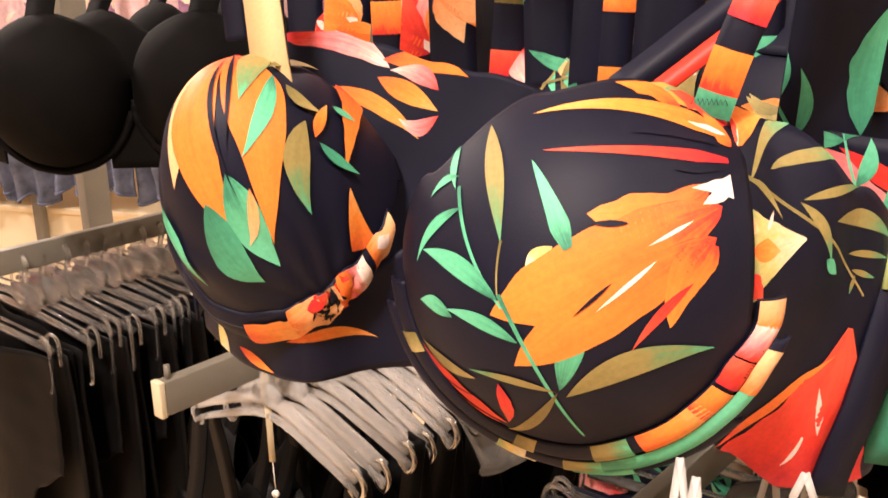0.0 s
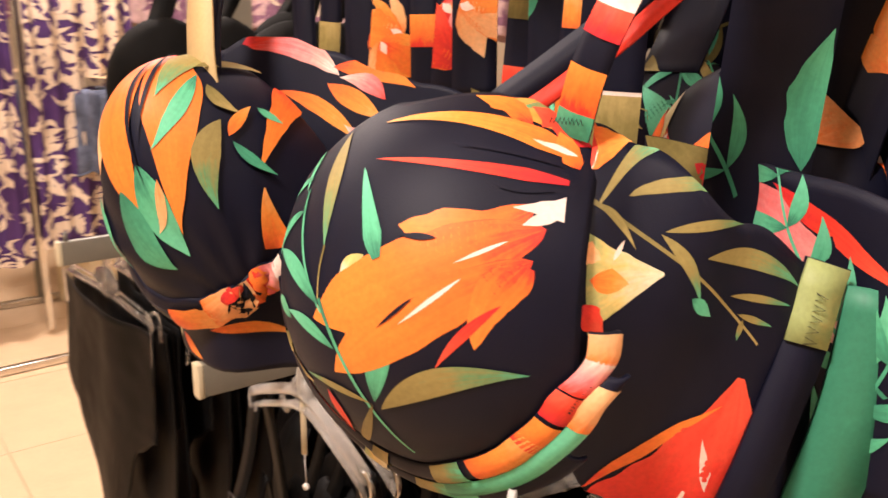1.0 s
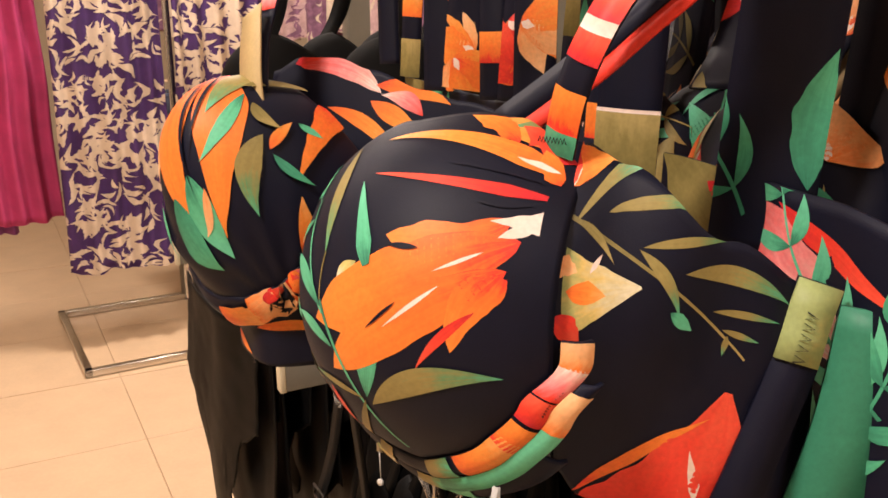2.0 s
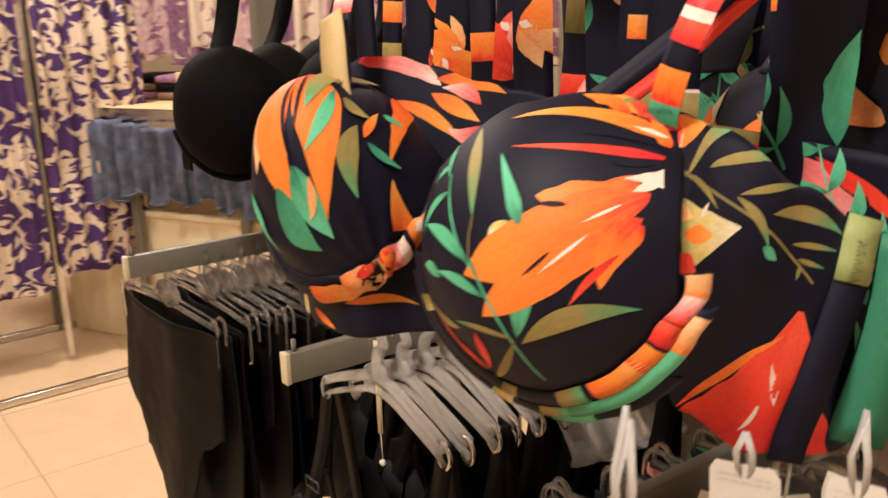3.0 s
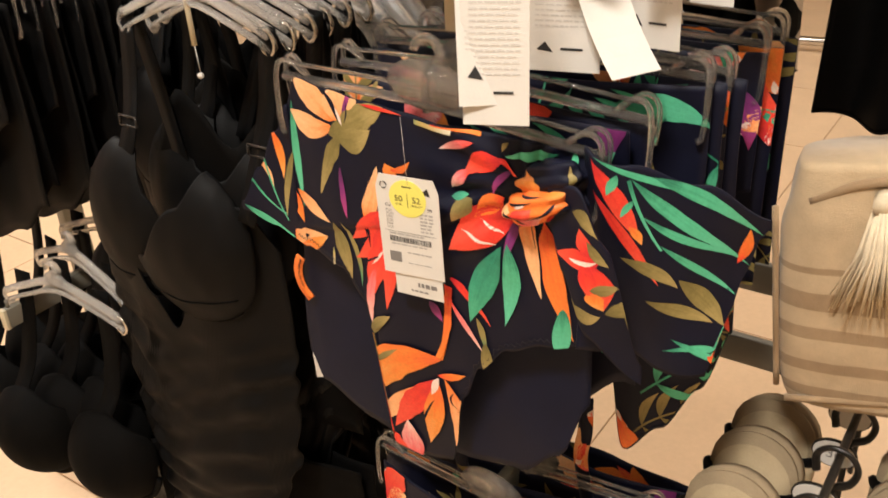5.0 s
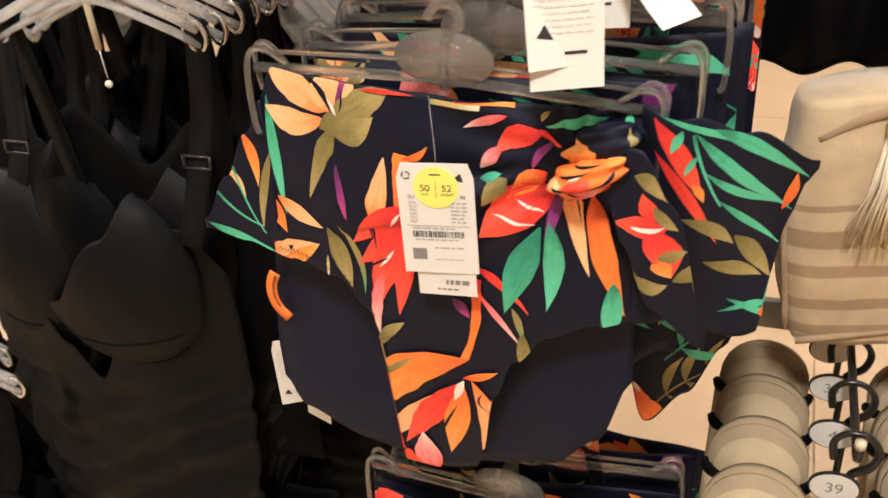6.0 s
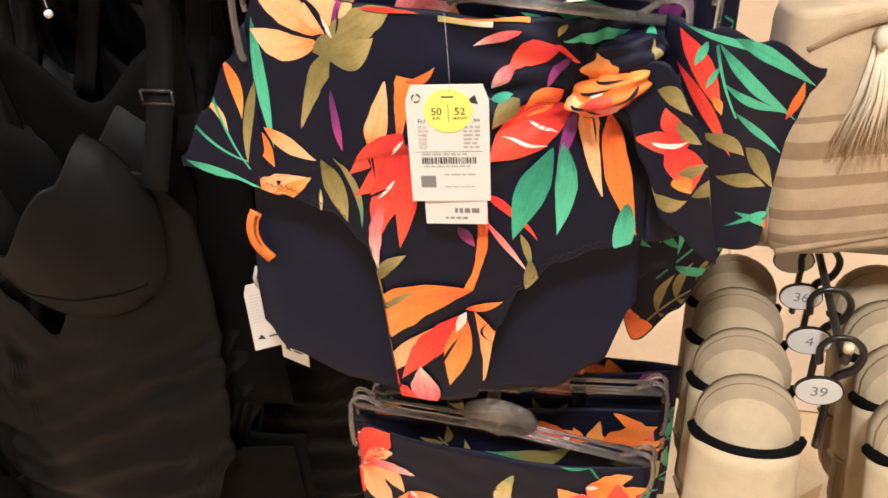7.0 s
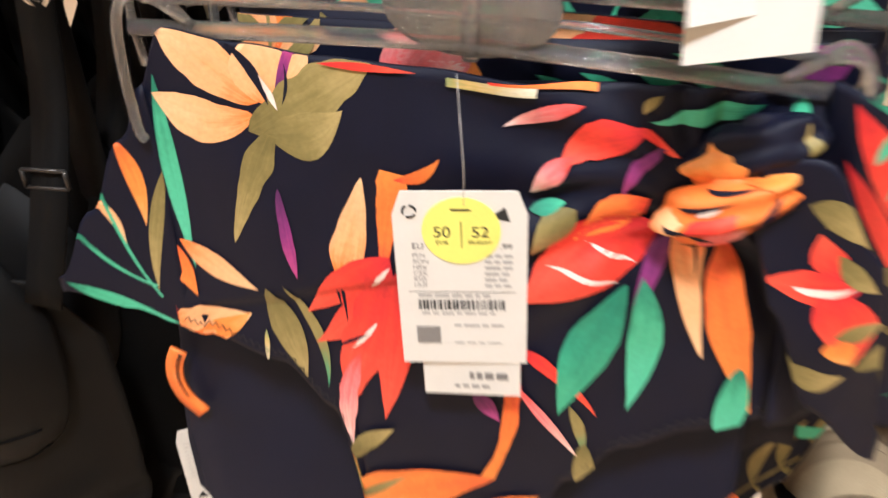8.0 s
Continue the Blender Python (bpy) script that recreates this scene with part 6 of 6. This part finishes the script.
# ---- low black tops ----
for k, (a, b, rz) in enumerate(((-0.30, 0.02, 8), (-0.36, 0.09, -4), (-0.43, 0.05, 6), (-0.40, 0.18, 3), (-0.48, 0.14, -5))):
    plain_top(on_rack(a, b, 0.40, rz), 47 + k, ["black_knit"], "plain black moulded bikini top on a low arm", "low black tops", 0.085, False)
    if k in (0, 1, 3):
        shoulder_hanger(on_rack(a, b + 0.02, 0.655, rz), 0.115, 0.03)
plain_bottoms(on_rack(0.02, 0.12, 0.46, 3), 111, ["black_knit"], "plain black bikini bottoms on a low arm", "black bottoms", 0.30, 0.32)
copy_thing(plain_suit, on_rack(0.22, 0.30, 0.98, 6))
for a, b, z, rz in ((-0.10, 0.24, 1.04, -6), (-0.16, 0.30, 1.06, 5), (0.10, 0.33, 1.05, 4), (-0.22, 0.36, 1.02, -3)):
    copy_thing(plain_suit, on_rack(a, b, z, rz))
copy_thing(plain_suit, on_rack(-0.19, 0.17, 0.78, -8))
copy_thing(plain_suit, on_rack(0.18, 0.36, 0.80, -6))

# ---- tags hanging from the tops ----
care_tag(on_rack(0.506, -0.060, 1.262, 22, -4), 0.044, 0.122, 1, 0, 0.062)
care_tag(on_rack(0.494, -0.050, 1.262, 34, -9), 0.044, 0.112, 2, 0, 0.06)
care_tag(on_rack(0.500, 0.045, 1.225, 14, -2), 0.056, 0.095, 3, 0, 0.05, label="white paper swing tag with a dark wordmark")
care_tag(on_rack(0.512, 0.06, 1.225, 60, -5), 0.042, 0.095, 4, 0.05, 0.045, label="white paper swing tag curling up at its lower end")
care_tag(on_rack(0.555, 0.07, 1.245, -2, 2), 0.046, 0.105, 5, 0, 0.045)
care_tag(on_rack(0.530, 0.0, 1.245, 24, 8), 0.036, 0.046, 6, 0, 0.02)
care_tag(on_rack(0.575, 0.03, 1.255, 14, 2), 0.030, 0.052, 12, 0, 0.03)
care_tag(on_rack(0.578, 0.13, 1.25, -6, 2), 0.036, 0.085, 7, 0, 0.05)
care_tag(on_rack(0.60, 0.15, 1.275, 2, 0), 0.04, 0.10, 8, 0, 0.05)
care_tag(on_rack(0.20, 0.055, 0.77, 30, 4), 0.034, 0.085, 9, 0, 0.02)
care_tag(on_rack(0.225, 0.06, 0.75, -20, -4), 0.034, 0.075, 10, 0, 0.02)
tg = care_tag(on_rack(-0.285, 0.235, 1.17, -6, 2), 0.046, 0.07, 11, 0, 0.03, label="white swing tag with a round mint sticker")
part("mint_sticker", disc(bmesh.new(), (0, -0.0008, -0.048), 0.013, 0.0004), "sticker_mint", tg, "round mint sticker")
for k, (a, b, z) in enumerate(((0.155, 0.04, 1.10), (-0.02, 0.02, 1.06))):
    if k == 0:
        t = thing("hang_strip", on_rack(0.03, 0.09, 1.11, 15), "narrow cream paper strip with a round end", "tag")
        bm = bmesh.new()
        strip(bm, [(0, 0, 0.02), (0.004, -0.004, -0.03), (0.006, -0.006, -0.08)], 0.006, (0.3, -1, 0), 0.0006)
        part("strip", bm, "cap_cream", t)
        bm = bmesh.new()
        tube(bm, [(0.006, -0.006, -0.08), (0.007, -0.006, -0.108)], 0.0005, 5)
        disc(bm, (0.007, -0.008, -0.113), 0.0035, 0.003, 14)
        part("pellet", bm, "paper", t)

# ---- linen shirts and other garments behind ----
def hanging_cloth(m, width, height, material, label, category, seed, folds=7, depth=0.02, name="garment", group="", extra=None):
    t = thing(name, m, label, category, group)
    f = lambda a, z: Vector((a * (1 - 0.10 * z / height), depth * math.sin(a / width * folds * 6.28 + 2 * noise.noise((a * 4, z * 2, seed))) + wave(a, z, depth, 6, seed), z))
    s = Sheet(f, -width / 2, width / 2, lambda u: -height + 0.03 * noise.noise((u * 12, seed, 0)), curve_at([(-width / 2, -0.07), (-width * 0.15, 0.0), (width * 0.15, 0.0), (width / 2, -0.07)]))
    bm = bmesh.new()
    bm.loops.layers.uv.new("leaf")
    s.cloth(bm, 60, 34, 0.0015)
    if extra:
        extra(s, bm)
    body = part("cloth", bm, material, t)
    hem = [s.f(u, s.lo(u) + 0.002) for u in (-width / 2 + width * k / 60 for k in range(61))]
    part("hem", tube(bmesh.new(), hem, 0.0016, 5), material if isinstance(material, str) else material[0], t)
    neck = [s.f(u, s.hi(u)) for u in (-width * 0.2 + width * 0.4 * k / 16 for k in range(17))]
    part("neck_seam", tube(bmesh.new(), neck, 0.0022, 5), material if isinstance(material, str) else material[0], t)
    return t


for k, (a, b, z, rz) in enumerate(((0.17, 0.455, 1.23, 6), (0.28, 0.53, 1.22, -4))):
    hanging_cloth(on_rack(a, b, z, rz), 0.36, 0.38, "linen", "beige linen shirt hanging in soft folds", "shirt", 5 + k, 4, 0.018, "linen_shirt", "linen shirts")


def brush_print(s, bm):
    r = random.Random(8)
    for _ in range(70):
        u = r.uniform(s.u0, s.u1)
        w = r.uniform(s.lo(u), s.hi(u))
        g = r.uniform(0.05, 0.10)
        s.leaf(bm, u, w, u + r.uniform(-0.02, 0.02), w - g, r.uniform(0.012, 0.022), 1, r.uniform(-0.1, 0.1), "leaf", 0.3)


hanging_cloth(on_rack(0.445, 0.47, 1.26, 10), 0.22, 0.32, ["black_knit", "ecru"], "black and ecru brush-print dress hanging on a rail", "dress", 31, 4, 0.02, "print_dress", extra=brush_print)
hanging_cloth(on_rack(0.77, 0.50, 1.25, -4), 0.34, 0.35, "black_knit", "plain black dress hanging on a rail", "dress", 33, 4, 0.02, "black_dress")
rail = thing("wall_rail", pose(2.1, 3.5, 0), "low chrome floor rail", "rail")
bm = bmesh.new()
tube(bm, [(-0.9, 0.55, 0.05), (0.9, -0.55, 0.05)], 0.02, 10)
for x, y in ((-0.9, 0.55), (0.9, -0.55)):
    tube(bm, [(x, y, 0.0), (x, y, 0.06)], 0.02, 10)
part("tube", bm, "steel", rail)

# ---- terry bags with tassels ----
def terry_bag(m, label):
    t = thing("terry_bag", m, label, "bag", "terry bags")
    w, h, d = 0.25, 0.235, 0.075
    bm = bmesh.new()
    rows, cols = 40, 44
    ring = []
    for i in range(rows + 1):
        s = i / rows
        z = -h / 2 + h * s
        puff = 1 - 0.10 * abs(2 * s - 1) ** 4
        row = []
        for j in range(cols):
            a = 2 * math.pi * j / cols
            ca, sa = math.cos(a), math.sin(a)
            x = w / 2 * puff * math.copysign(abs(ca) ** 0.45, ca) * (1 - 0.10 * s)
            y = d / 2 * puff * math.copysign(abs(sa) ** 0.6, sa) * (1 + 0.15 * math.sin(3.1 * s))
            k = 0.003 * noise.noise((x * 30, z * 30, y * 30))
            row.append(bm.verts.new((x + k, y - k, z + 0.012 * s * noise.noise((x * 12, 1, 2)))))
        ring.append(row)
    for i, (a, b) in enumerate(zip(ring, ring[1:])):
        s = (i + 0.5) / rows
        for j in range(cols):
            f = bm.faces.new((a[j], a[(j + 1) % cols], b[(j + 1) % cols], b[j]))
            f.material_index = 1 if (s * 7.2 + 0.3) % 1 > 0.58 and s < 0.62 else 0
    bm.faces.new(ring[0][::-1])
    bm.faces.new(ring[-1])
    body = part("body", bm, ["terry", "terry_dark"], t, "sand terry body with darker bands")
    bm = bmesh.new()
    tube(bm, [Vector((x, -d / 2 * 0.93, -h / 2 + 0.012 + 0.004 * math.cos(x * 25))) for x in (-0.11 + 0.011 * k for k in range(21))], 0.0035, 6)
    tube(bm, [Vector((-0.118, -d / 2 * 0.75, z)) for z in (-0.10 + 0.02 * k for k in range(10))], 0.003, 6)
    part("piping", bm, "terry_dark", body)
    bm = bmesh.new()
    tube(bm, smooth_path([(-0.09, -0.030, h / 2 - 0.03), (-0.05, -0.035, h / 2 - 0.012), (0.0, -0.036, h / 2 - 0.008), (0.08, -0.034, h / 2 - 0.012)], 6), 0.0045, 7)
    part("zip", bm, "terry_dark", body)
    ts = part("tassel", disc(bmesh.new(), (-0.034, -0.055, 0.095), 0.009, 0.016, 14), "tassel", t, "cream cotton tassel")
    r = random.Random(5)
    bm = bmesh.new()
    for _ in range(110):
        a, q = r.uniform(0, 6.28), r.uniform(0, 1) ** 0.5
        x, y = math.cos(a) * q, math.sin(a) * q
        g = r.uniform(0.075, 0.10)
        tube(bm, [(x * 0.008 - 0.034, -0.047 + y * 0.008, 0.09), (x * 0.018 - 0.035, -0.05 + y * 0.012, 0.05), (x * 0.036 - 0.039, -0.05 + y * 0.014, 0.09 - g)], [0.0016, 0.0014, 0.0007], 4)
    part("fringe", bm, "tassel", ts)
    return t


terry_bag(on_rack(0.762, 0.205, 0.882, 8, 0, -7), "sand terry pouch with woven bands and a cream tassel")
terry_bag(on_rack(0.84, 0.32, 0.872, 4, 0, -2), "sand terry pouch with a tassel, behind another")
care_tag(on_rack(0.80, 0.18, 1.02, -6), 0.05, 0.05, 14, 0, 0.01)

# ---- slippers on hook hangers ----
def slipper(m, flip, label):
    t = thing("slipper", m, label, "slipper", "terry slippers")
    w, h = 0.092, 0.25

    def outline(s):
        e = min(s / 0.17, (1 - s) / 0.2, 1.0)
        return w / 2 * math.sqrt(max(0.0, 1 - (1 - e) ** 2)) * (0.93 + 0.07 * math.cos(6.0 * s))
    for name, mat, y0, y1, k in (("sole", "slipper_edge", 0.0, 0.016, 1.0), ("rim", "slipper_edge", -0.005, 0.0, 0.97), ("footbed", "slipper_inner", -0.0065, -0.004, 0.87)):
        bm = bmesh.new()
        ra, rb = [], []
        n = 22
        for side_ in (1, -1):
            for i in range(n):
                s = 0.5 - 0.5 * math.cos(math.pi * i / n)
                s = s if side_ > 0 else 1 - s
                x, z = side_ * outline(s) * k, -h * s * k - h * (1 - k) / 2
                ra.append(bm.verts.new((x, y0, z)))
                rb.append(bm.verts.new((x, y1, z)))
        bm.faces.new(ra)
        bm.faces.new(rb[::-1])
        q = len(ra)
        for i in range(q):
            bm.faces.new((ra[i], rb[i], rb[(i + 1) % q], ra[(i + 1) % q]))
        part(name, bm, mat, t)
    f = lambda u, v: Vector((0.048 * math.sin(u), 0.004 - 0.042 * math.cos(u) * (0.75 + 0.25 * v), -0.052 - 0.105 * (1 - v) - 0.006 * math.cos(u)))
    s = Sheet(f, -1.5, 1.5, const(0.0), const(1.0))
    part("strap", s.cloth(bmesh.new(), 22, 8, 0.006), "slipper", t, "padded cream strap")
    part("strap_edge", tube(bmesh.new(), [s.f(u, 0.0) + Vector((0, 0.003, 0)) for u in (-1.48 + 0.148 * k for k in range(21))], 0.0036, 6), "slipper_edge", t)
    # black arc put in for the shade in the gap between strap and footbed
    part("strap_inside", tube(bmesh.new(), [s.f(u, 1.0) * 0.97 + Vector((0, 0.004, 0)) for u in (-1.48 + 0.148 * k for k in range(21))], 0.0052, 6), "black_knit", t, "dark arc for the shade inside the strap opening")
    return t


rod_a, rod_z = 0.728, 0.717
rod = thing("hook_rail", on_rack(rod_a, 0.06, rod_z), "thin dark metal hook arm with an upturned end", "display arm")
bm = bmesh.new()
tube(bm, smooth_path([(0, 0.0, 0.014), (0, 0.0, 0.002), (0, 0.006, -0.003), (0, 0.03, -0.003), (0, 0.2, -0.003), (0, 0.39, -0.003)], 4), 0.004, 8)
part("rod", bm, "dark_steel", rod)
part("end_tip", tube(bmesh.new(), [(0, 0, 0.012), (0, 0, 0.019)], 0.0046, 8), "cap_cream", rod)
for k, (b, text) in enumerate(((0.075, "39"), (0.145, "4"), (0.215, "36"), (0.28, ""))):
    hk = thing("hook_hanger", on_rack(rod_a, b, rod_z), "black plastic shoe hook with a white oval size disc", "shoe hanger", "shoe hangers")
    bm = bmesh.new()
    tube(bm, smooth_path([(-0.016, 0, -0.016), (-0.018, 0, 0.002), (-0.008, 0, 0.013), (0.008, 0, 0.012), (0.018, 0, -0.002), (0.014, 0, -0.02), (0.0, 0, -0.032), (-0.002, 0, -0.05), (-0.002, 0, -0.12)], 5), 0.0042, 8, 0.7)
    part("hook", bm, "black_plastic", hk)
    part("disc_rim", disc(bmesh.new(), (-0.012, -0.005, -0.046), 0.0215, 0.003, 30, 0.0165), "black_plastic", hk, "black rim", smooth=False)
    dk = part("size_disc", disc(bmesh.new(), (-0.012, -0.006, -0.046), 0.020, 0.002, 30, 0.015), "paper", hk, "white oval size disc", smooth=False)
    if text:
        words(text, 0.0155, -0.012, -0.046, -0.0063, dk, "paper_print", align="CENTER")
    for sx in (-1, 1):
        slipper(on_rack(rod_a + sx * 0.072 - 0.002, b - 0.03, 0.70 - 0.004 * k, sx * 4, -24), sx, "sand-coloured slide slipper with a padded strap on a hook")
card_t = thing("shoe_card", on_rack(0.66, 0.0, 0.60, 6, -24), "cream card sleeve folded over a slipper pair", "card")
part("card", card(bmesh.new(), 0.11, 0.10), "cap_cream", card_t, smooth=False)

# ---- boxes and labels on the rack's base ----
for k, (a, b, s) in enumerate(((0.72, 0.30, (0.10, 0.06, 0.05)), (0.62, 0.36, (0.07, 0.05, 0.03)), (0.80, 0.40, (0.09, 0.05, 0.07)))):
    t = thing("shoe_box", on_rack(a, b, 0.116, 20 * k), "small dark shoe box with a white label", "box", "shoe boxes")
    part("carton", boxed((0, 0, s[2] / 2), s, 0.002), "black_plastic" if k == 0 else "cardboard", t)
    part("label", boxed((0, -s[1] / 2 - 0.0006, s[2] / 2), (s[0] * 0.5, 0.0008, s[2] * 0.5)), "paper", t, "white paper label")

# ---- across the aisle: dress stand ----
DRESS = pose(-2.42, 3.21, 0, 0, 0, 52)
stand = thing("dress_stand", DRESS, "chrome dress stand with a flat rectangular base", "clothes stand")
bm = bmesh.new()
for p, q in (((-0.5, -0.40), (0.45, -0.40)), ((0.45, -0.40), (0.45, 0.40)), ((0.45, 0.40), (-0.5, 0.40)), ((-0.5, 0.40), (-0.5, -0.40))):
    d = (q[0] - p[0], q[1] - p[1])
    box(bm, ((p[0] + q[0]) / 2, (p[1] + q[1]) / 2, 0.02), (abs(d[0]) + 0.03, abs(d[1]) + 0.03, 0.03), 0.003)
part("base", bm, "steel", stand)
for x in (0.0,):
    part("post", boxed((x, -0.05, 0.9), (0.025, 0.025, 1.75), 0.002), "steel", stand)
part("rail", tube(bmesh.new(), [(-0.5, -0.05, 1.76), (0.5, -0.05, 1.76)], 0.012, 10), "steel", stand)


def brush_leaves(seed, n):
    def put(s, bm):
        r = random.Random(seed)
        for _ in range(n):
            u = r.uniform(s.u0, s.u1)
            w = r.uniform(s.lo(u), s.hi(u))
            a = r.uniform(0, 6.28)
            g = r.uniform(0.035, 0.095)
            s.leaf(bm, u, w, u + math.cos(a) * g, w + math.sin(a) * g, g * r.uniform(0.2, 0.4), 1, r.uniform(-0.5, 0.5), r.choice(["leaf", "petal"]), 0.6)
    return put


for k, (x, w) in enumerate(((-0.26, 0.42), (0.22, 0.42))):
    hanging_cloth(DRESS @ pose(x, -0.10, 1.70, 0, 0, 3 * k), w, 1.36 - 0.06 * k, ["purple", "ecru"], "purple dress with ecru brush-leaf print hanging on a stand", "dress", 51 + k, 5, 0.02, "printed_dress", "printed dresses", brush_leaves(3 + k, 460))
hanging_cloth(DRESS @ pose(-0.62, 0.02, 1.66, 0, 0, 10), 0.26, 1.1, "magenta", "magenta scarf dress hanging in folds", "dress", 61, 4, 0.02, "pink_dress")
hanging_cloth(DRESS @ pose(-0.78, 0.05, 1.66, 0, 0, 10), 0.24, 1.15, "mauve", "mauve scarf dress hanging in folds", "dress", 63, 4, 0.02, "mauve_dress")

# ---- across the aisle: table, denim and rails ----
TABLE = pose(-1.75, 3.55, 0, 0, 0, -14)
table = thing("display_table", TABLE, "pale wooden shop table with metal edge and slim legs", "table")
part("tabletop", boxed((0, 0, 1.06), (1.9, 0.6, 0.05), 0.004), "wood", table)
part("edge_strip", boxed((0, -0.304, 1.06), (1.9, 0.008, 0.05), 0.002), "steel", table)
for x in (-0.9, -0.3, 0.3, 0.9):
    for y in (-0.25, 0.25):
        part("leg", boxed((x, y, 0.515), (0.035, 0.035, 1.03), 0.003), "rack_paint", table)
for k in range(11):
    t = thing("denim_shorts", TABLE @ pose(-0.86 + 0.172 * k, -0.34, 1.04 - 0.012 * (k % 3), 0, 0, (k * 37) % 40 - 20), "faded blue denim shorts hung along a table edge", "shorts", "denim shorts")
    f = lambda a, z, k=k: Vector((a, wave(a, z, 0.03, 9, k + 2.5) + 0.024 * math.sin(a * 75 + k), z))
    drop = 0.27 + 0.05 * ((k * 5) % 4) / 3
    s = Sheet(f, -0.10, 0.10, lambda u: -drop - 0.04 * math.sin(abs(u) * 24), const(0.0))
    part("cloth", s.cloth(bmesh.new(), 24, 16, 0.004), "denim", t)
    part("hem", tube(bmesh.new(), [s.f(u, s.lo(u) + 0.006) for u in (-0.10 + 0.008 * j for j in range(26))], 0.005, 6), "denim", t, "turned-up hem")
# added pale box: it stands in for the brightly lit floor under the table
plinth = thing("bright_floor_box", TABLE @ pose(0, 0.02, 0.001), "pale cream box added under a table in place of brightly lit floor", "plinth")
part("body", boxed((0, 0, 0.30), (1.7, 0.44, 0.60), 0.006), "plinth_cream", plinth)
part("top_board", boxed((0, 0, 0.612), (1.74, 0.48, 0.022), 0.003), "plinth_cream", plinth)
bx = thing("cardboard_box", TABLE @ pose(0.12, -0.1, 1.086, 0, 0, 6), "open brown cardboard carton on a table", "box")
for c, s_ in (((0, -0.11, 0.07), (0.30, 0.005, 0.14)), ((0, 0.11, 0.07), (0.30, 0.005, 0.14)), ((-0.15, 0, 0.07), (0.005, 0.225, 0.14)), ((0.15, 0, 0.07), (0.005, 0.225, 0.14)), ((0, 0, 0.004), (0.295, 0.215, 0.006))):
    part("panel", boxed(c, s_, 0.001), "cardboard", bx)
for k in range(7):
    t = thing("folded_stack", TABLE @ pose(-0.80 + 0.17 * k + (0.35 if k > 4 else 0), 0.10, 1.086, 0, 0, 5 * k), "stack of folded dark clothes on a table", "clothes", "folded clothes")
    for j in range(3):
        part("layer", boxed((0, 0, 0.02 + 0.036 * j), (0.15, 0.24, 0.034), 0.012), ("brown_cloth", "black_knit", "plum_print")[(k + j) % 3], t)
rail2 = thing("garment_rail", pose(-2.0, 4.35, 0, 0, 0, -10), "long chrome garment rail on two posts", "rail")
part("rail", tube(bmesh.new(), [(-1.8, 0, 1.78), (1.8, 0, 1.78)], 0.014, 10), "steel", rail2)
for x in (-1.7, 1.7):
    part("post", boxed((x, 0, 0.89), (0.03, 0.03, 1.78), 0.002), "steel", rail2)
for k in range(22):
    mats = (["blush", "plum_print"], ["plum_print", "ecru"], ["ecru", "plum_print"], ["blush", "ecru"])[k % 4]
    hanging_cloth(pose(-2.0, 4.35, 1.74, 0, 0, -10) @ pose(-1.65 + 0.155 * k, -0.02, 0, 0, 0, 25 + rnd.uniform(-15, 15)), 0.30, 0.46 + 0.12 * rnd.random(), mats, ("blush blouse with plum spots", "plum print blouse", "ecru blouse with plum spots", "blush print blouse")[k % 4] + " hanging on a rail", "blouse", 70 + k, 3, 0.015, "blouse", "blouses on the rail", brush_leaves(100 + k, 26))

# ---- floor tiles ----
tile_mesh = mesh_from("tile", boxed((0, 0, 0), (0.596, 0.596, 0.012), 0.001), "tile", False)
for i in range(-10, 11):
    for j in range(-10, 11):
        c = pose(0, 0, 0, 0, 0, -40) @ Vector((i * 0.6, j * 0.6, 0.0245 + 0.0004 * ((i * 7 + j * 3) % 3)))
        if max(abs(c.x), abs(c.y)) < 4.4:
            t = new("tile", tile_mesh)
            t.parent = floor
            t.matrix_basis = Matrix.Translation(c) @ pose(0, 0, 0, 0, 0, -40)
